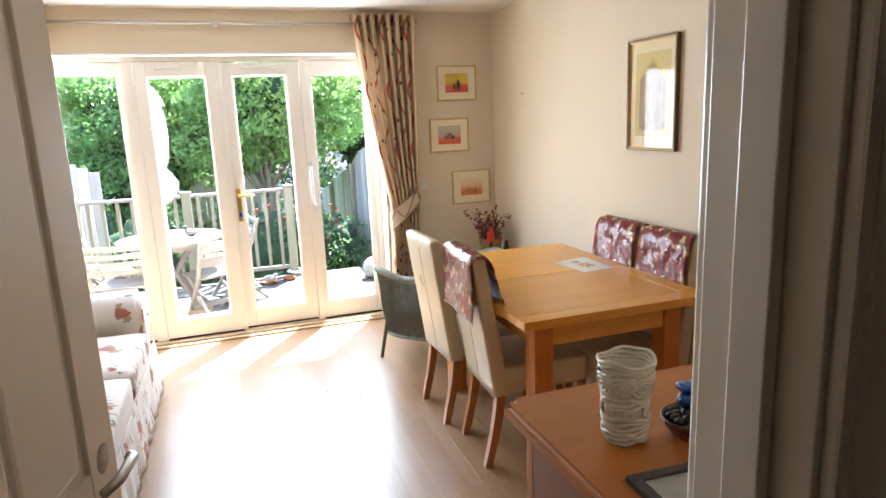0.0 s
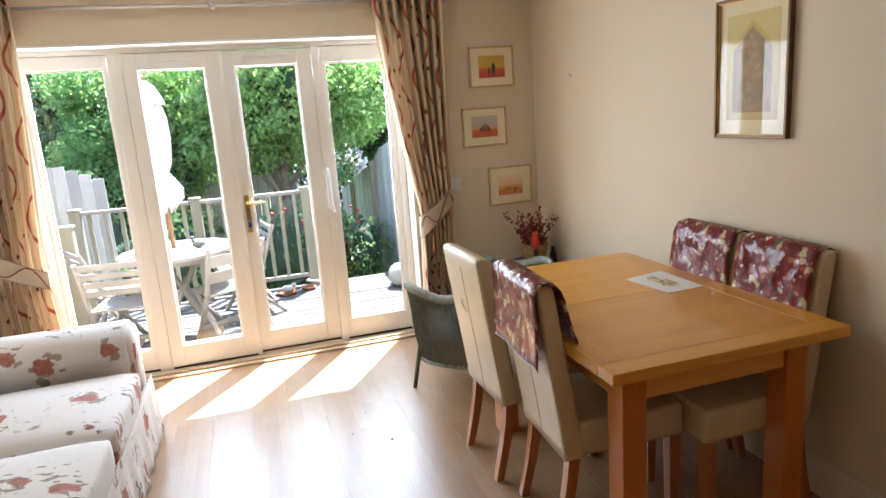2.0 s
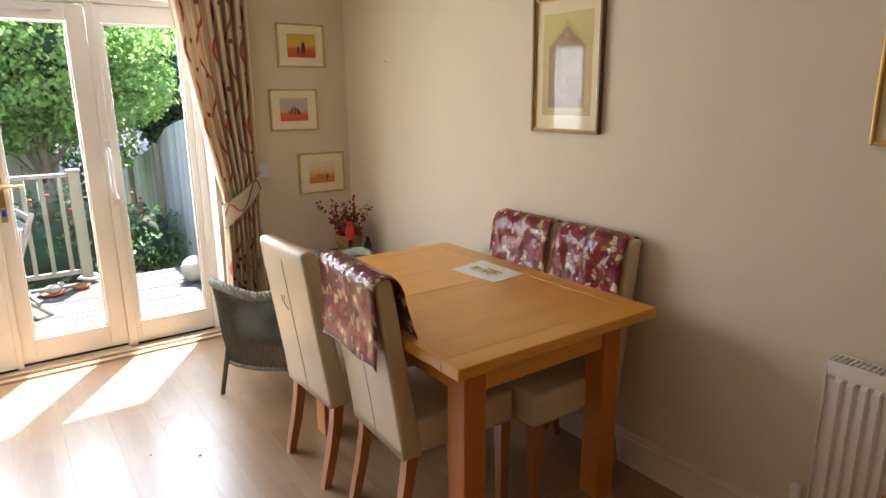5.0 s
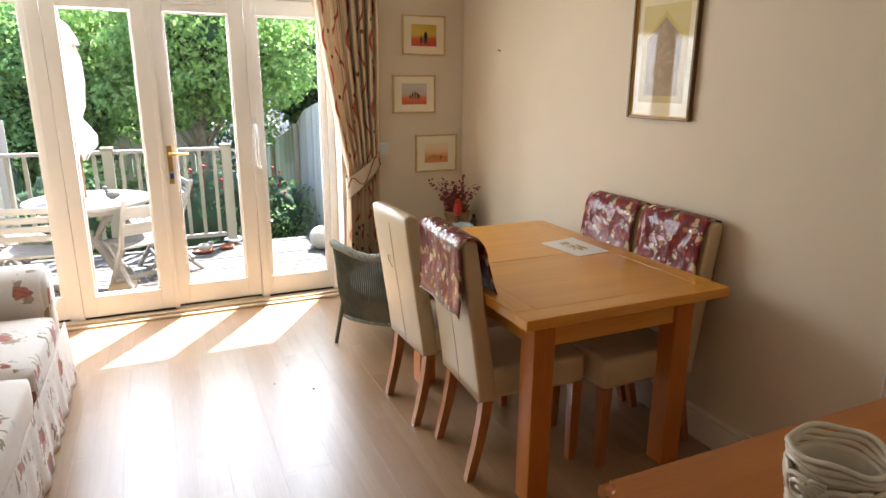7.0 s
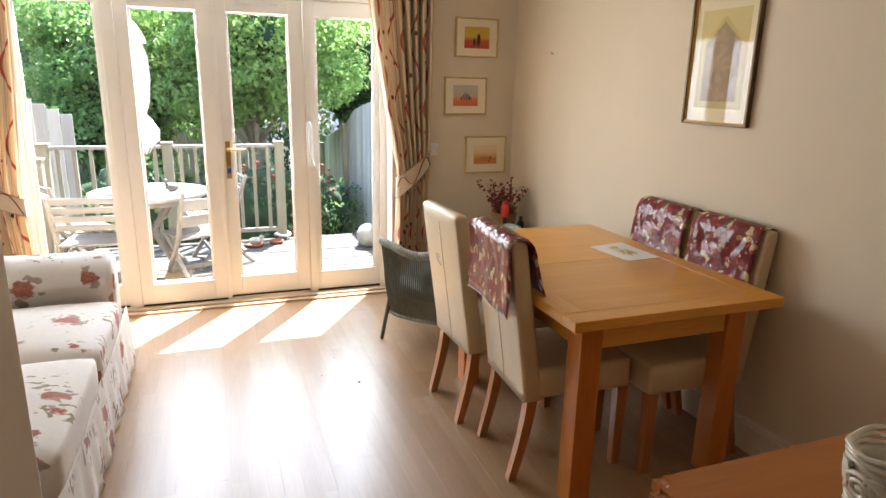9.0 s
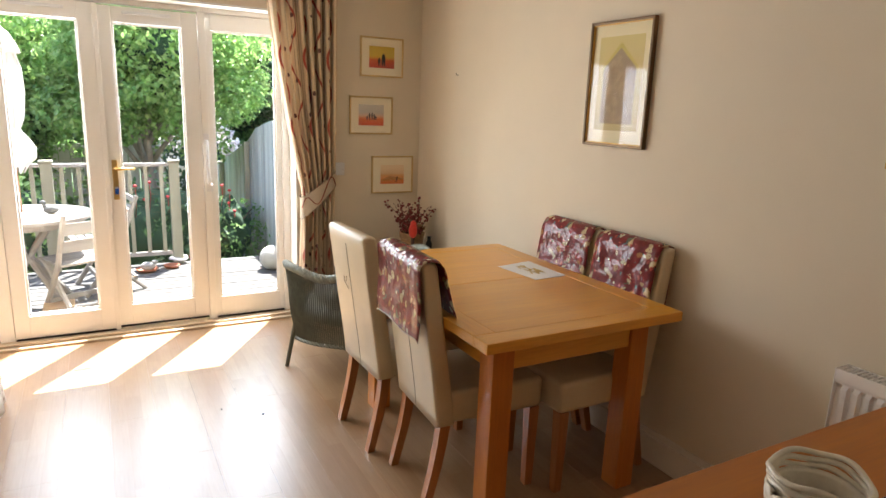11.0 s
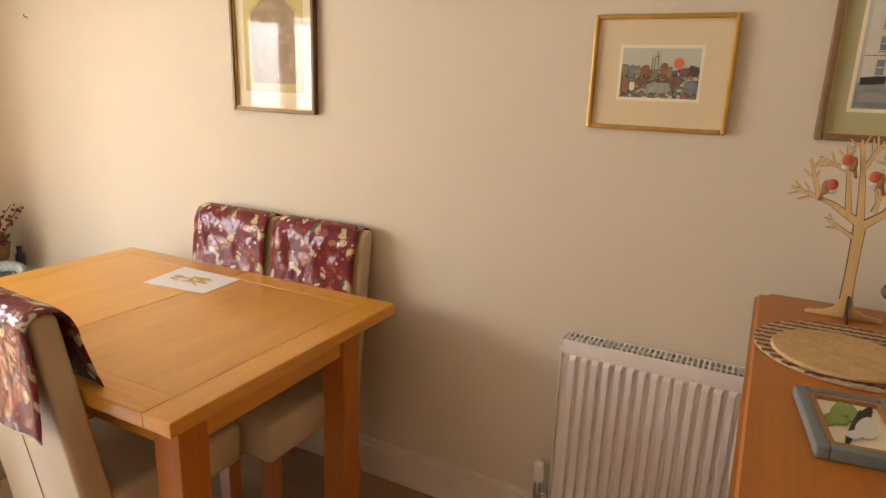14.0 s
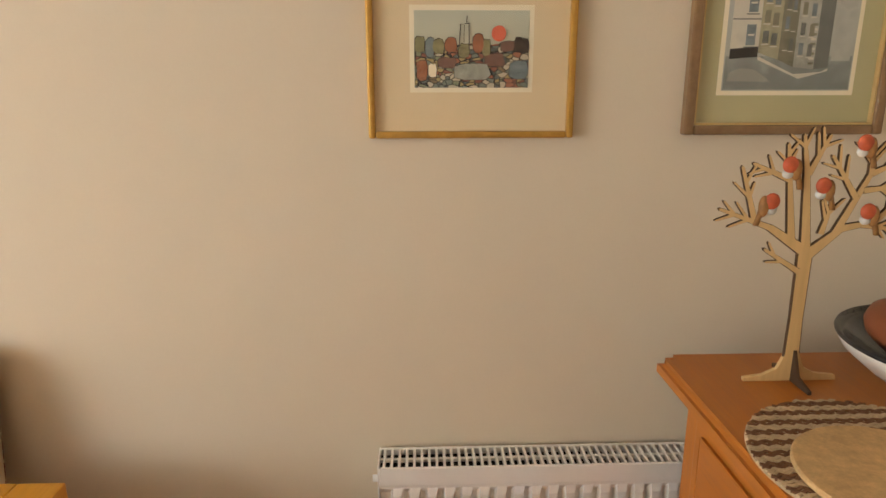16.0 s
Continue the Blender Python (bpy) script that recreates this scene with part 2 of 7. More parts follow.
def curtain_cloth():
    """Cream curtain: wavy rust lines, rows of dark brown leaves and fine brown stripes, by the cloth's own width and drop."""
    m, n, l, b = shader("curtain_cloth")
    uv = n.new("ShaderNodeUVMap")
    sep = n.new("ShaderNodeSeparateXYZ")
    l.new(uv.outputs[0], sep.inputs[0])
    u, vv = sep.outputs[0], sep.outputs[1]
    sway = maths(n, l, "SINE", maths(n, l, "MULTIPLY", vv, 15.0))
    lane = maths(n, l, "FRACT", maths(n, l, "ADD", maths(n, l, "MULTIPLY", u, 5.0), maths(n, l, "MULTIPLY", sway, 0.24)))
    line = ramp(n, (0.43, (0, 0, 0)), (0.455, (1, 1, 1)), (0.525, (1, 1, 1)), (0.55, (0, 0, 0)))
    l.new(lane, line.inputs[0])
    c = blend(n, l, "MIX", line.outputs[0], (0.64, 0.49, 0.31), (0.33, 0.045, 0.018))
    lane2 = maths(n, l, "FRACT", maths(n, l, "MULTIPLY", u, 10.0))
    str_ = ramp(n, (0.05, (0, 0, 0)), (0.07, (0.55, 0.55, 0.55)), (0.12, (0.55, 0.55, 0.55)), (0.14, (0, 0, 0)), (0.30, (0, 0, 0)), (0.32, (0.45, 0.45, 0.45)), (0.36, (0.45, 0.45, 0.45)), (0.38, (0, 0, 0)))
    l.new(lane2, str_.inputs[0])
    c = blend(n, l, "MIX", str_.outputs[0], c, (0.17, 0.085, 0.045))
    leaf = n.new("ShaderNodeTexVoronoi")
    mp = n.new("ShaderNodeCombineXYZ")
    l.new(maths(n, l, "MULTIPLY", u, 14.0), mp.inputs[0])
    l.new(maths(n, l, "MULTIPLY", vv, 13.0), mp.inputs[1])
    leaf.inputs["Scale"].default_value, leaf.inputs["Randomness"].default_value = 1.0, 0.55
    l.new(mp.outputs[0], leaf.inputs["Vector"])
    lm = ramp(n, (0.17, (1, 1, 1)), (0.21, (0, 0, 0)))
    l.new(leaf.outputs["Distance"], lm.inputs[0])
    band = ramp(n, (0.14, (0, 0, 0)), (0.17, (1, 1, 1)), (0.86, (1, 1, 1)), (0.89, (0, 0, 0)))
    l.new(u, band.inputs[0])
    c = blend(n, l, "MIX", maths(n, l, "MULTIPLY", lm.outputs[0], band.outputs[0]), c, (0.10, 0.03, 0.022))
    l.new(c, b.inputs["Base Color"])
    b.inputs["Roughness"].default_value, b.inputs["Sheen Weight"].default_value = 0.85, 0.2
    bump(n, l, b, grain(n, l, coords(n, l), 300, 2).outputs[0], 0.1)
    out = n["Material Output"]
    tr, mx = n.new("ShaderNodeBsdfTranslucent"), n.new("ShaderNodeMixShader")
    l.new(c, tr.inputs[0])
    mx.inputs[0].default_value = 0.2
    l.new(b.outputs[0], mx.inputs[1]), l.new(tr.outputs[0], mx.inputs[2]), l.new(mx.outputs[0], out.inputs[0])
    return m


def leaf_material(name, a, bcol, glow=0.45):
    m, n, l, b = shader(name)
    geo = n.new("ShaderNodeNewGeometry")
    r = ramp(n, (0.0, a), (0.55, tuple((x + y) / 2 for x, y in zip(a, bcol))), (1.0, bcol))
    l.new(geo.outputs["Random Per Island"], r.inputs[0])
    pat = ramp(n, (0.3, (0.55, 0.55, 0.55)), (0.7, (1, 1, 1)))
    l.new(grain(n, l, coords(n, l, (1, 1, 1), (0, 0, 0), "World"), 1.7, 3).outputs[0], pat.inputs[0])
    c = blend(n, l, "MULTIPLY", 0.8, r.outputs[0], pat.outputs[0])
    l.new(c, b.inputs["Base Color"])
    b.inputs["Roughness"].default_value = 0.36
    tr, mx = n.new("ShaderNodeBsdfTranslucent"), n.new("ShaderNodeMixShader")
    l.new(blend(n, l, "MIX", 0.35, c, (0.36, 0.55, 0.16)), tr.inputs[0])
    mx.inputs[0].default_value = glow
    l.new(b.outputs[0], mx.inputs[1]), l.new(tr.outputs[0], mx.inputs[2]), l.new(mx.outputs[0], n["Material Output"].inputs[0])
    return m


def across(name, axis, lo, hi, stops, rough=0.7, noise_amount=0.12):
    """A printed wash: colours that change along one axis of the sheet, with paper grain."""
    m, n, l, b = shader(name)
    sep = n.new("ShaderNodeSeparateXYZ")
    v = coords(n, l)
    l.new(v, sep.inputs[0])
    d = maths(n, l, "DIVIDE", maths(n, l, "SUBTRACT", sep.outputs[axis], lo), hi - lo)
    nz = grain(n, l, v, 35, 4)
    d2 = maths(n, l, "ADD", d, maths(n, l, "MULTIPLY", maths(n, l, "SUBTRACT", nz.outputs[0], 0.5), noise_amount))
    r = ramp(n, *stops)
    l.new(d2, r.inputs[0])
    l.new(r.outputs[0], b.inputs["Base Color"])
    b.inputs["Roughness"].default_value = rough
    return m


def patchwork(name, scale, cols, line=0.03, ink=(0.03, 0.025, 0.02), stretch=(1, 1, 1)):
    """A printed picture of many small inked shapes."""
    m, n, l, b = shader(name)
    v = coords(n, l, stretch)
    wob = grain(n, l, v, 18, 2)
    bent = n.new("ShaderNodeVectorMath")
    bent.operation = "MULTIPLY_ADD"
    l.new(wob.outputs[1], bent.inputs[0])
    bent.inputs[1].default_value = (0.02, 0.02, 0.02)
    l.new(v, bent.inputs[2])
    t, e = n.new("ShaderNodeTexVoronoi"), n.new("ShaderNodeTexVoronoi")
    e.feature = "DISTANCE_TO_EDGE"
    for x in (t, e):
        x.inputs["Scale"].default_value = scale
        l.new(bent.outputs[0], x.inputs["Vector"])
    r = ramp(n, *[(i / len(cols), c) for i, c in enumerate(cols)])
    r.color_ramp.interpolation = "CONSTANT"
    l.new(t.outputs["Color"], r.inputs[0])
    k = ramp(n, (line, (1, 1, 1)), (line + 0.04, (0, 0, 0)))
    l.new(e.outputs["Distance"], k.inputs[0])
    l.new(blend(n, l, "MIX", k.outputs[0], r.outputs[0], ink), b.inputs["Base Color"])
    b.inputs["Roughness"].default_value = 0.7
    return m


WALL = surface("wall_paint", (0.73, 0.625, 0.470), 0.75, vary=0.025, scale=2.5, fine=160, relief=0.05)
CEIL = surface("ceiling_paint", (0.74, 0.72, 0.68), 0.8, vary=0.02, scale=2, fine=120, relief=0.05)
GLOSS = surface("white_gloss_paint", (0.82, 0.730, 0.605), 0.32, vary=0.03, scale=3, fine=50, relief=0.04, coat=0.2)
UPVC = surface("white_frame_paint", (0.83, 0.80, 0.74), 0.35, vary=0.03, scale=3, fine=60, relief=0.03)
BOARDS = boards_material()
SUBFLOOR = surface("dark_underlay", (0.09, 0.055, 0.03), 0.9)
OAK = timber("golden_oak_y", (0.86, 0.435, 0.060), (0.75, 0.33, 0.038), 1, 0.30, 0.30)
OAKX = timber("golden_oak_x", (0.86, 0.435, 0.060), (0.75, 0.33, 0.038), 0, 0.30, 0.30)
# leg oak, redder and darkened: the shade below the tabletop is in its colour
OAKZ = timber("golden_oak_z_shaded", (0.66, 0.235, 0.030), (0.52, 0.160, 0.017), 2, 0.40, 0.15)
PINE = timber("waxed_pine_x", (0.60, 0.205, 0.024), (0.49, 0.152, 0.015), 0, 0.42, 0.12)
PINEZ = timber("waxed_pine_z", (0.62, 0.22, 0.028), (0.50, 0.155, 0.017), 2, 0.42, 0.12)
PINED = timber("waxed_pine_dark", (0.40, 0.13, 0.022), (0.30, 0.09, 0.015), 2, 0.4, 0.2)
SILLWOOD = timber("sill_oak", (0.62, 0.48, 0.32), (0.50, 0.36, 0.22), 0, 0.4, 0.2)
LEGWOOD = timber("chair_leg_wood", (0.50, 0.20, 0.055), (0.38, 0.14, 0.035), 2, 0.35, 0.3)
LEATHER = surface("cream_leather", (0.64, 0.52, 0.34), 0.40, vary=0.10, scale=5, fine=240, relief=0.22, coat=0.12)
SEAM = surface("seam_thread", (0.30, 0.235, 0.16), 0.7)
CREASE = surface("worn_crease", (0.26, 0.18, 0.11), 0.7)
FLORAL = floral_cloth()
COVER = cover_cloth()
HEM = surface("pale_hem_tape", (0.50, 0.42, 0.33), 0.5, vary=0.15, scale=30)
CURTAIN = curtain_cloth()
TIEBACK = surface("tieback_cloth", (0.56, 0.46, 0.33), 0.85, vary=0.12, fine=200, sheen=0.2)
RUST = surface("rust_braid", (0.24, 0.045, 0.022), 0.8)
STEEL = surface("satin_steel", (0.50, 0.49, 0.47), 0.32, 1.0, vary=0.06)
BRASS = surface("worn_brass", (0.60, 0.42, 0.16), 0.3, 1.0, vary=0.15)
IRON = surface("dark_iron", (0.035, 0.030, 0.027), 0.45, 0.7, vary=0.2)
WHITEMETAL = surface("radiator_enamel", (0.88, 0.84, 0.79), 0.35, vary=0.03, scale=4, fine=70, relief=0.03)
# near-black that stands for the shade in slots and gaps
GAPSHADE = surface("gap_shade", (0.02, 0.018, 0.016), 0.9)
PLASTIC = surface("white_plastic", (0.74, 0.73, 0.72), 0.35, vary=0.03)
GOLD = surface("gilt_frame", (0.60, 0.34, 0.075), 0.38, 0.55, vary=0.18, scale=12, fine=90)
PALEGOLD = surface("pale_gilt_frame", (0.66, 0.46, 0.19), 0.42, 0.2, vary=0.15, scale=12)
DARKFRAME = surface("bronze_frame", (0.16, 0.085, 0.03), 0.35, 0.3, vary=0.2, scale=14)
BROWNFRAME = timber("walnut_frame", (0.31, 0.185, 0.085), (0.21, 0.115, 0.050), 1, 0.35, 0.3)
MOUNT = surface("ivory_mount", (0.89, 0.79, 0.58), 0.85, vary=0.03, fine=300, relief=0.05)
CREAMMOUNT = surface("straw_mount", (0.80, 0.70, 0.46), 0.85, vary=0.03, fine=300, relief=0.05)
TANMOUNT = surface("buff_mount", (0.78, 0.62, 0.38), 0.85, vary=0.03, fine=300, relief=0.05)
OLIVEMOUNT = surface("olive_mount", (0.50, 0.45, 0.24), 0.85, vary=0.04, fine=300, relief=0.05)
PAPER = surface("white_paper", (0.88, 0.86, 0.81), 0.6, vary=0.02, fine=200, relief=0.05)
GLASS = clear("window_glass")
PICGLASS = clear("picture_glass", 0.015)
WICKER = surface("green_loom_weave", (0.15, 0.162, 0.125), 0.6, vary=0.3, scale=20, fine=260, relief=0.4)
# the weave's paint made paler: light caught by the plaits is in the colour
LOOMRIM = surface("lit_loom_plait", (0.30, 0.32, 0.265), 0.6, vary=0.3, scale=40, fine=260, relief=0.4)
CUSHION = surface("dark_cushion", (0.045, 0.055, 0.048), 0.9, vary=0.25, scale=12, fine=160, sheen=0.3)
BASKET = surface("willow_basket", (0.40, 0.23, 0.10), 0.7, vary=0.3, scale=30, fine=120, relief=0.4)
TWIG = surface("dry_twig", (0.09, 0.05, 0.03), 0.8, vary=0.3)
BERRY = surface("dark_red_berry", (0.24, 0.018, 0.018), 0.4, vary=0.4, scale=30)
DRYLEAF = surface("dried_leaf", (0.26, 0.14, 0.06), 0.8, vary=0.35, scale=30)
REDBIRD = surface("scarlet_paint", (0.68, 0.045, 0.03), 0.45, vary=0.2, scale=25)
CLAY = surface("white_glazed_clay", (0.82, 0.74, 0.60), 0.3, vary=0.12, scale=18, fine=120, relief=0.15, coat=0.4)
DARKBOWL = surface("brown_glazed_bowl", (0.16, 0.05, 0.022), 0.3, vary=0.25, scale=16, coat=0.4)
PEBBLE = surface("black_pebble", (0.012, 0.012, 0.014), 0.45, vary=0.4, scale=40, coat=0.1)
BLUE = surface("bright_blue_glaze", (0.005, 0.08, 0.40), 0.3, vary=0.35, scale=30, coat=0.4)
SHINY = surface("grey_scrap", (0.36, 0.36, 0.35), 0.35, 0.4, vary=0.3, scale=40)
FELT = surface("bright_green_board", (0.03, 0.24, 0.02), 0.5, vary=0.1, scale=20)
TOYBLUE = surface("blue_enamel", (0.02, 0.055, 0.26), 0.35, vary=0.25, scale=60, coat=0.3)
TOYBROWN = surface("brown_clay", (0.19, 0.06, 0.025), 0.5, vary=0.25, scale=60)
TOYCREAM = surface("cream_square", (0.62, 0.52, 0.30), 0.6, vary=0.1)
GREYFUR = surface("grey_brown_resin", (0.16, 0.12, 0.085), 0.6, vary=0.3, scale=60)
SLATEWOOD = timber("washed_blue_wood", (0.25, 0.27, 0.26), (0.17, 0.19, 0.19), 0, 0.6, 0.0)
ORANGEWOOD = timber("inner_slip_wood", (0.50, 0.25, 0.09), (0.38, 0.17, 0.05), 0, 0.5, 0.0)
LEAFGREEN = surface("green_glass_leaf", (0.22, 0.36, 0.07), 0.3, vary=0.2, scale=30, coat=0.4)
BLACKPAINT = surface("black_paint", (0.015, 0.014, 0.013), 0.4, vary=0.2)
MILK = surface("white_glass_piece", (0.74, 0.72, 0.66), 0.3, vary=0.06)
PLY = timber("birch_ply", (0.84, 0.57, 0.26), (0.76, 0.49, 0.20), 2, 0.5, 0.05, 10)
EASELWOOD = timber("easel_wood", (0.46, 0.24, 0.105), (0.36, 0.17, 0.07), 2, 0.5, 0.05)
BURNT = surface("laser_burnt_edge", (0.10, 0.05, 0.02), 0.8, vary=0.2)
ROBINRED = surface("orange_red_paint", (0.62, 0.12, 0.045), 0.55, vary=0.15, scale=60)
ROBINBROWN = surface("brown_paint", (0.42, 0.20, 0.06), 0.6, vary=0.3, scale=60)
CORK = surface("cork", (0.68, 0.44, 0.20), 0.85, vary=0.2, scale=60, fine=220, relief=0.3)
ROPE1 = surface("pale_jute", (0.62, 0.46, 0.28), 0.9, vary=0.2, scale=50, fine=300, relief=0.5)
ROPE2 = surface("brown_jute", (0.22, 0.10, 0.045), 0.9, vary=0.2, scale=50, fine=300, relief=0.5)
WHITECERAMIC = surface("white_ceramic", (0.72, 0.68, 0.62), 0.25, vary=0.03, coat=0.5)
NAVY = surface("blue_black_glaze", (0.012, 0.016, 0.025), 0.2, vary=0.4, scale=25, coat=0.5)
TERRA = surface("terracotta", (0.26, 0.075, 0.025), 0.55, vary=0.18, scale=12, fine=120)
TERRADARK = surface("terracotta_inside", (0.12, 0.035, 0.014), 0.5, vary=0.2, scale=12)
PINK = surface("pink_red_petal", (0.60, 0.16, 0.16), 0.55, vary=0.35, scale=40)
TABLET = surface("charcoal_frame", (0.05, 0.048, 0.045), 0.4, vary=0.2)
PHOTO = surface("pale_photograph", (0.42, 0.43, 0.42), 0.35, vary=0.3, scale=12)
DECK = timber("silvered_deck_board", (0.125, 0.118, 0.108), (0.080, 0.076, 0.070), 0, 0.8, 0.0, 10, 0.2)
TEAK = timber("weathered_teak", (0.31, 0.285, 0.25), (0.21, 0.19, 0.165), 0, 0.75, 0.0, 14, 0.2)
POSTWOOD = timber("weathered_post", (0.34, 0.33, 0.25), (0.24, 0.235, 0.17), 2, 0.8, 0.0, 12, 0.15)
RAILWOOD = timber("weathered_rail", (0.36, 0.34, 0.31), (0.27, 0.25, 0.22), 0, 0.75, 0.0, 12, 0.15)
FENCEWOOD = timber("silvered_fence_board", (0.64, 0.64, 0.61), (0.50, 0.50, 0.47), 2, 0.85, 0.0, 12, 0.3)
CANVAS = surface("cream_parasol_canvas", (0.50, 0.475, 0.43), 0.85, vary=0.06, scale=6, fine=220, sheen=0.1)
POLEWOOD = timber("parasol_pole", (0.32, 0.14, 0.05), (0.24, 0.10, 0.035), 2, 0.5, 0.1)
STONE = surface("grey_stone", (0.36, 0.35, 0.31), 0.8, vary=0.2, scale=14, fine=90, relief=0.5)
GRASS = surface("rough_grass", (0.05, 0.085, 0.022), 0.9, vary=0.45, scale=1.5, fine=30, relief=0.6)
HOUSEBRICK = surface("house_brick_plain", (0.30, 0.16, 0.10), 0.85, vary=0.2)
BARK = surface("tree_bark", (0.13, 0.10, 0.075), 0.9, vary=0.35, scale=10, fine=60, relief=0.8)
PALEBARK = surface("pale_bark", (0.34, 0.30, 0.24), 0.85, vary=0.3, scale=10, fine=60, relief=0.6)
LEAF_LIGHT = leaf_material("leaf_light_green", (0.15, 0.32, 0.08), (0.46, 0.62, 0.22), 0.55)
LEAF_MID = leaf_material("leaf_mid_green", (0.10, 0.24, 0.075), (0.32, 0.48, 0.17), 0.55)
LEAF_DARK = leaf_material("leaf_dark_green", (0.045, 0.11, 0.055), (0.12, 0.22, 0.09), 0.45)
# solid crown cores: shade between the leaves is painted as dark green
CORE = surface("foliage_shade_green", (0.035, 0.075, 0.035), 0.9, vary=0.4, scale=4, fine=30, relief=0.8)
PETAL_WHITE = surface("pale_blossom", (0.75, 0.66, 0.62), 0.7, vary=0.15, scale=20)
PETAL_RED = surface("red_blossom", (0.45, 0.03, 0.03), 0.6, vary=0.3, scale=20)


# ---------------------------------------------------------------- building blocks
def thing(name, at, label, category, group="", kind="", turn=0.0):
    e = new(name)
    e.empty_display_size = 0.05
    e.matrix_world = pose(*at, 0, 0, turn)
    return tagged(e, label, category, group, kind)


def link(name, bm, mat, parent=None, label="", smooth=False):
    me = bpy.data.meshes.new(name)
    bm.normal_update()
    bm.to_mesh(me)
    bm.free()
    me.materials.append(mat)
    if smooth:
        for p in me.polygons:
            p.use_smooth = True
    ob = new(name, me)
    if parent is not None:
        ob.parent = parent
    return tagged(ob, label) if label else ob


def part(name, bm, mat, parent, label="", smooth=False):
    return link(name, bm, mat, parent, label, smooth)


def setting(name, bm, mat, label, category, smooth=False):
    return tagged(link(name, bm, mat, None, "", smooth), label, category, "", "structure")


def box(bm, x0, x1, y0, y1, z0, z1, bev=0.0, m=None, seg=2):
    r = bmesh.ops.create_cube(bm, size=1.0)["verts"]
    for v in r:
        v.co = Vector((x0 + (v.co.x + 0.5) * (x1 - x0), y0 + (v.co.y + 0.5) * (y1 - y0), z0 + (v.co.z + 0.5) * (z1 - z0)))
    if bev > 0:
        es = list({e for v in r for e in v.link_edges})
        out = bmesh.ops.bevel(bm, geom=es, offset=bev, segments=seg, affect="EDGES", profile=0.6)
        r = list({v for f in out["faces"] for v in f.verts} | {v for v in r if v.is_valid})
    if m is not None:
        bmesh.ops.transform(bm, matrix=m, verts=r)
    return bm


def solid(x0, x1, y0, y1, z0, z1, bev=0.0, m=None):
    return box(bmesh.new(), x0, x1, y0, y1, z0, z1, bev, m)


def tube(bm, pts, radii, seg=10, cap=True, flat=1.0):
    """A round bar along points, with a radius at each."""
    pts = [Vector(p) for p in pts]
    if not hasattr(radii, "__len__"):
        radii = [radii] * len(pts)
    rings, side = [], None
    for i, p in enumerate(pts):
        d = (pts[min(i + 1, len(pts) - 1)] - pts[max(i - 1, 0)]).normalized()
        if side is None:
            side = d.cross(Vector((0, 0, 1)) if abs(d.z) < 0.95 else Vector((1, 0, 0))).normalized()
        side = (side - d * side.dot(d)).normalized()
        up = d.cross(side)
        rings.append([bm.verts.new(p + radii[i] * (math.cos(a) * side + flat * math.sin(a) * up)) for a in (2 * math.pi * k / seg for k in range(seg))])
    for a, b in zip(rings, rings[1:]):
        for k in range(seg):
            bm.faces.new((a[k], a[(k + 1) % seg], b[(k + 1) % seg], b[k]))
    if cap:
        bm.faces.new(rings[0][::-1])
        bm.faces.new(rings[-1])
    return bm


def lathe(bm, prof, seg=32, at=(0, 0, 0), wob=0.0, sx=1.0, sy=1.0, lid=True):
    """A turned shape from (radius, height) pairs."""
    rings = []
    for r, z in prof:
        ring = []
        for k in range(seg):
            a = 2 * math.pi * k / seg
            q = r * (1 + wob * noise.noise(Vector((math.cos(a) * 2, math.sin(a) * 2, z * 20))))
            ring.append(bm.verts.new((at[0] + sx * q * math.cos(a), at[1] + sy * q * math.sin(a), at[2] + z)))
        rings.append(ring)
    for a, b in zip(rings, rings[1:]):
        for k in range(seg):
            bm.faces.new((a[k], a[(k + 1) % seg], b[(k + 1) % seg], b[k]))
    if lid:
        bm.faces.new(rings[0][::-1])
        bm.faces.new(rings[-1])
    return bm


def ball(bm, c, r, sx=1.0, sy=1.0, sz=1.0, seg=12, m=None):
    out = bmesh.ops.create_uvsphere(bm, u_segments=seg, v_segments=max(6, seg // 2 + 2), radius=r)["verts"]
    for v in out:
        v.co = Vector((v.co.x * sx, v.co.y * sy, v.co.z * sz))
        if m is not None:
            v.co = m @ v.co
        v.co += Vector(c)
    return bm


def outline(bm, pts, depth, axis=0, at=0.0):
    """A flat board of the given outline: pts in the two other axes, thickness along axis."""
    def place(p, d):
        q = list(p)
        q.insert(axis, d)
        return Vector(q)
    a = [bm.verts.new(place(p, at)) for p in pts]
    b = [bm.verts.new(place(p, at + depth)) for p in pts]
    bm.faces.new(a[::-1])
    bm.faces.new(b)
    for i in range(len(pts)):
        j = (i + 1) % len(pts)
        bm.faces.new((a[i], a[j], b[j], b[i]))
    bmesh.ops.recalc_face_normals(bm, faces=bm.faces[:])
    return bm


def sheet(rows, thick=0.0):
    """A cloth from rows of points, given some thickness."""
    bm = bmesh.new()
    g = [[bm.verts.new(p) for p in row] for row in rows]
    for r0, r1 in zip(g, g[1:]):
        for i in range(len(r0) - 1):
            bm.faces.new((r0[i], r0[i + 1], r1[i + 1], r1[i]))
    if thick:
        bmesh.ops.recalc_face_normals(bm, faces=bm.faces[:])
        bmesh.ops.solidify(bm, geom=bm.faces[:], thickness=thick)
    return bm


# ---------------------------------------------------------------- the room's shell
EAST, NORTH, SOUTH, WEST, TOP = 2.20, 4.70, 0.50, -1.40, 2.31
HALL_Y = 0.38
JL, JR, HEAD = -0.20, 0.585, 2.02          # doorway from the hall
OL, OR_, OH = -0.95, 1.31, 2.035           # opening of the glazed doors

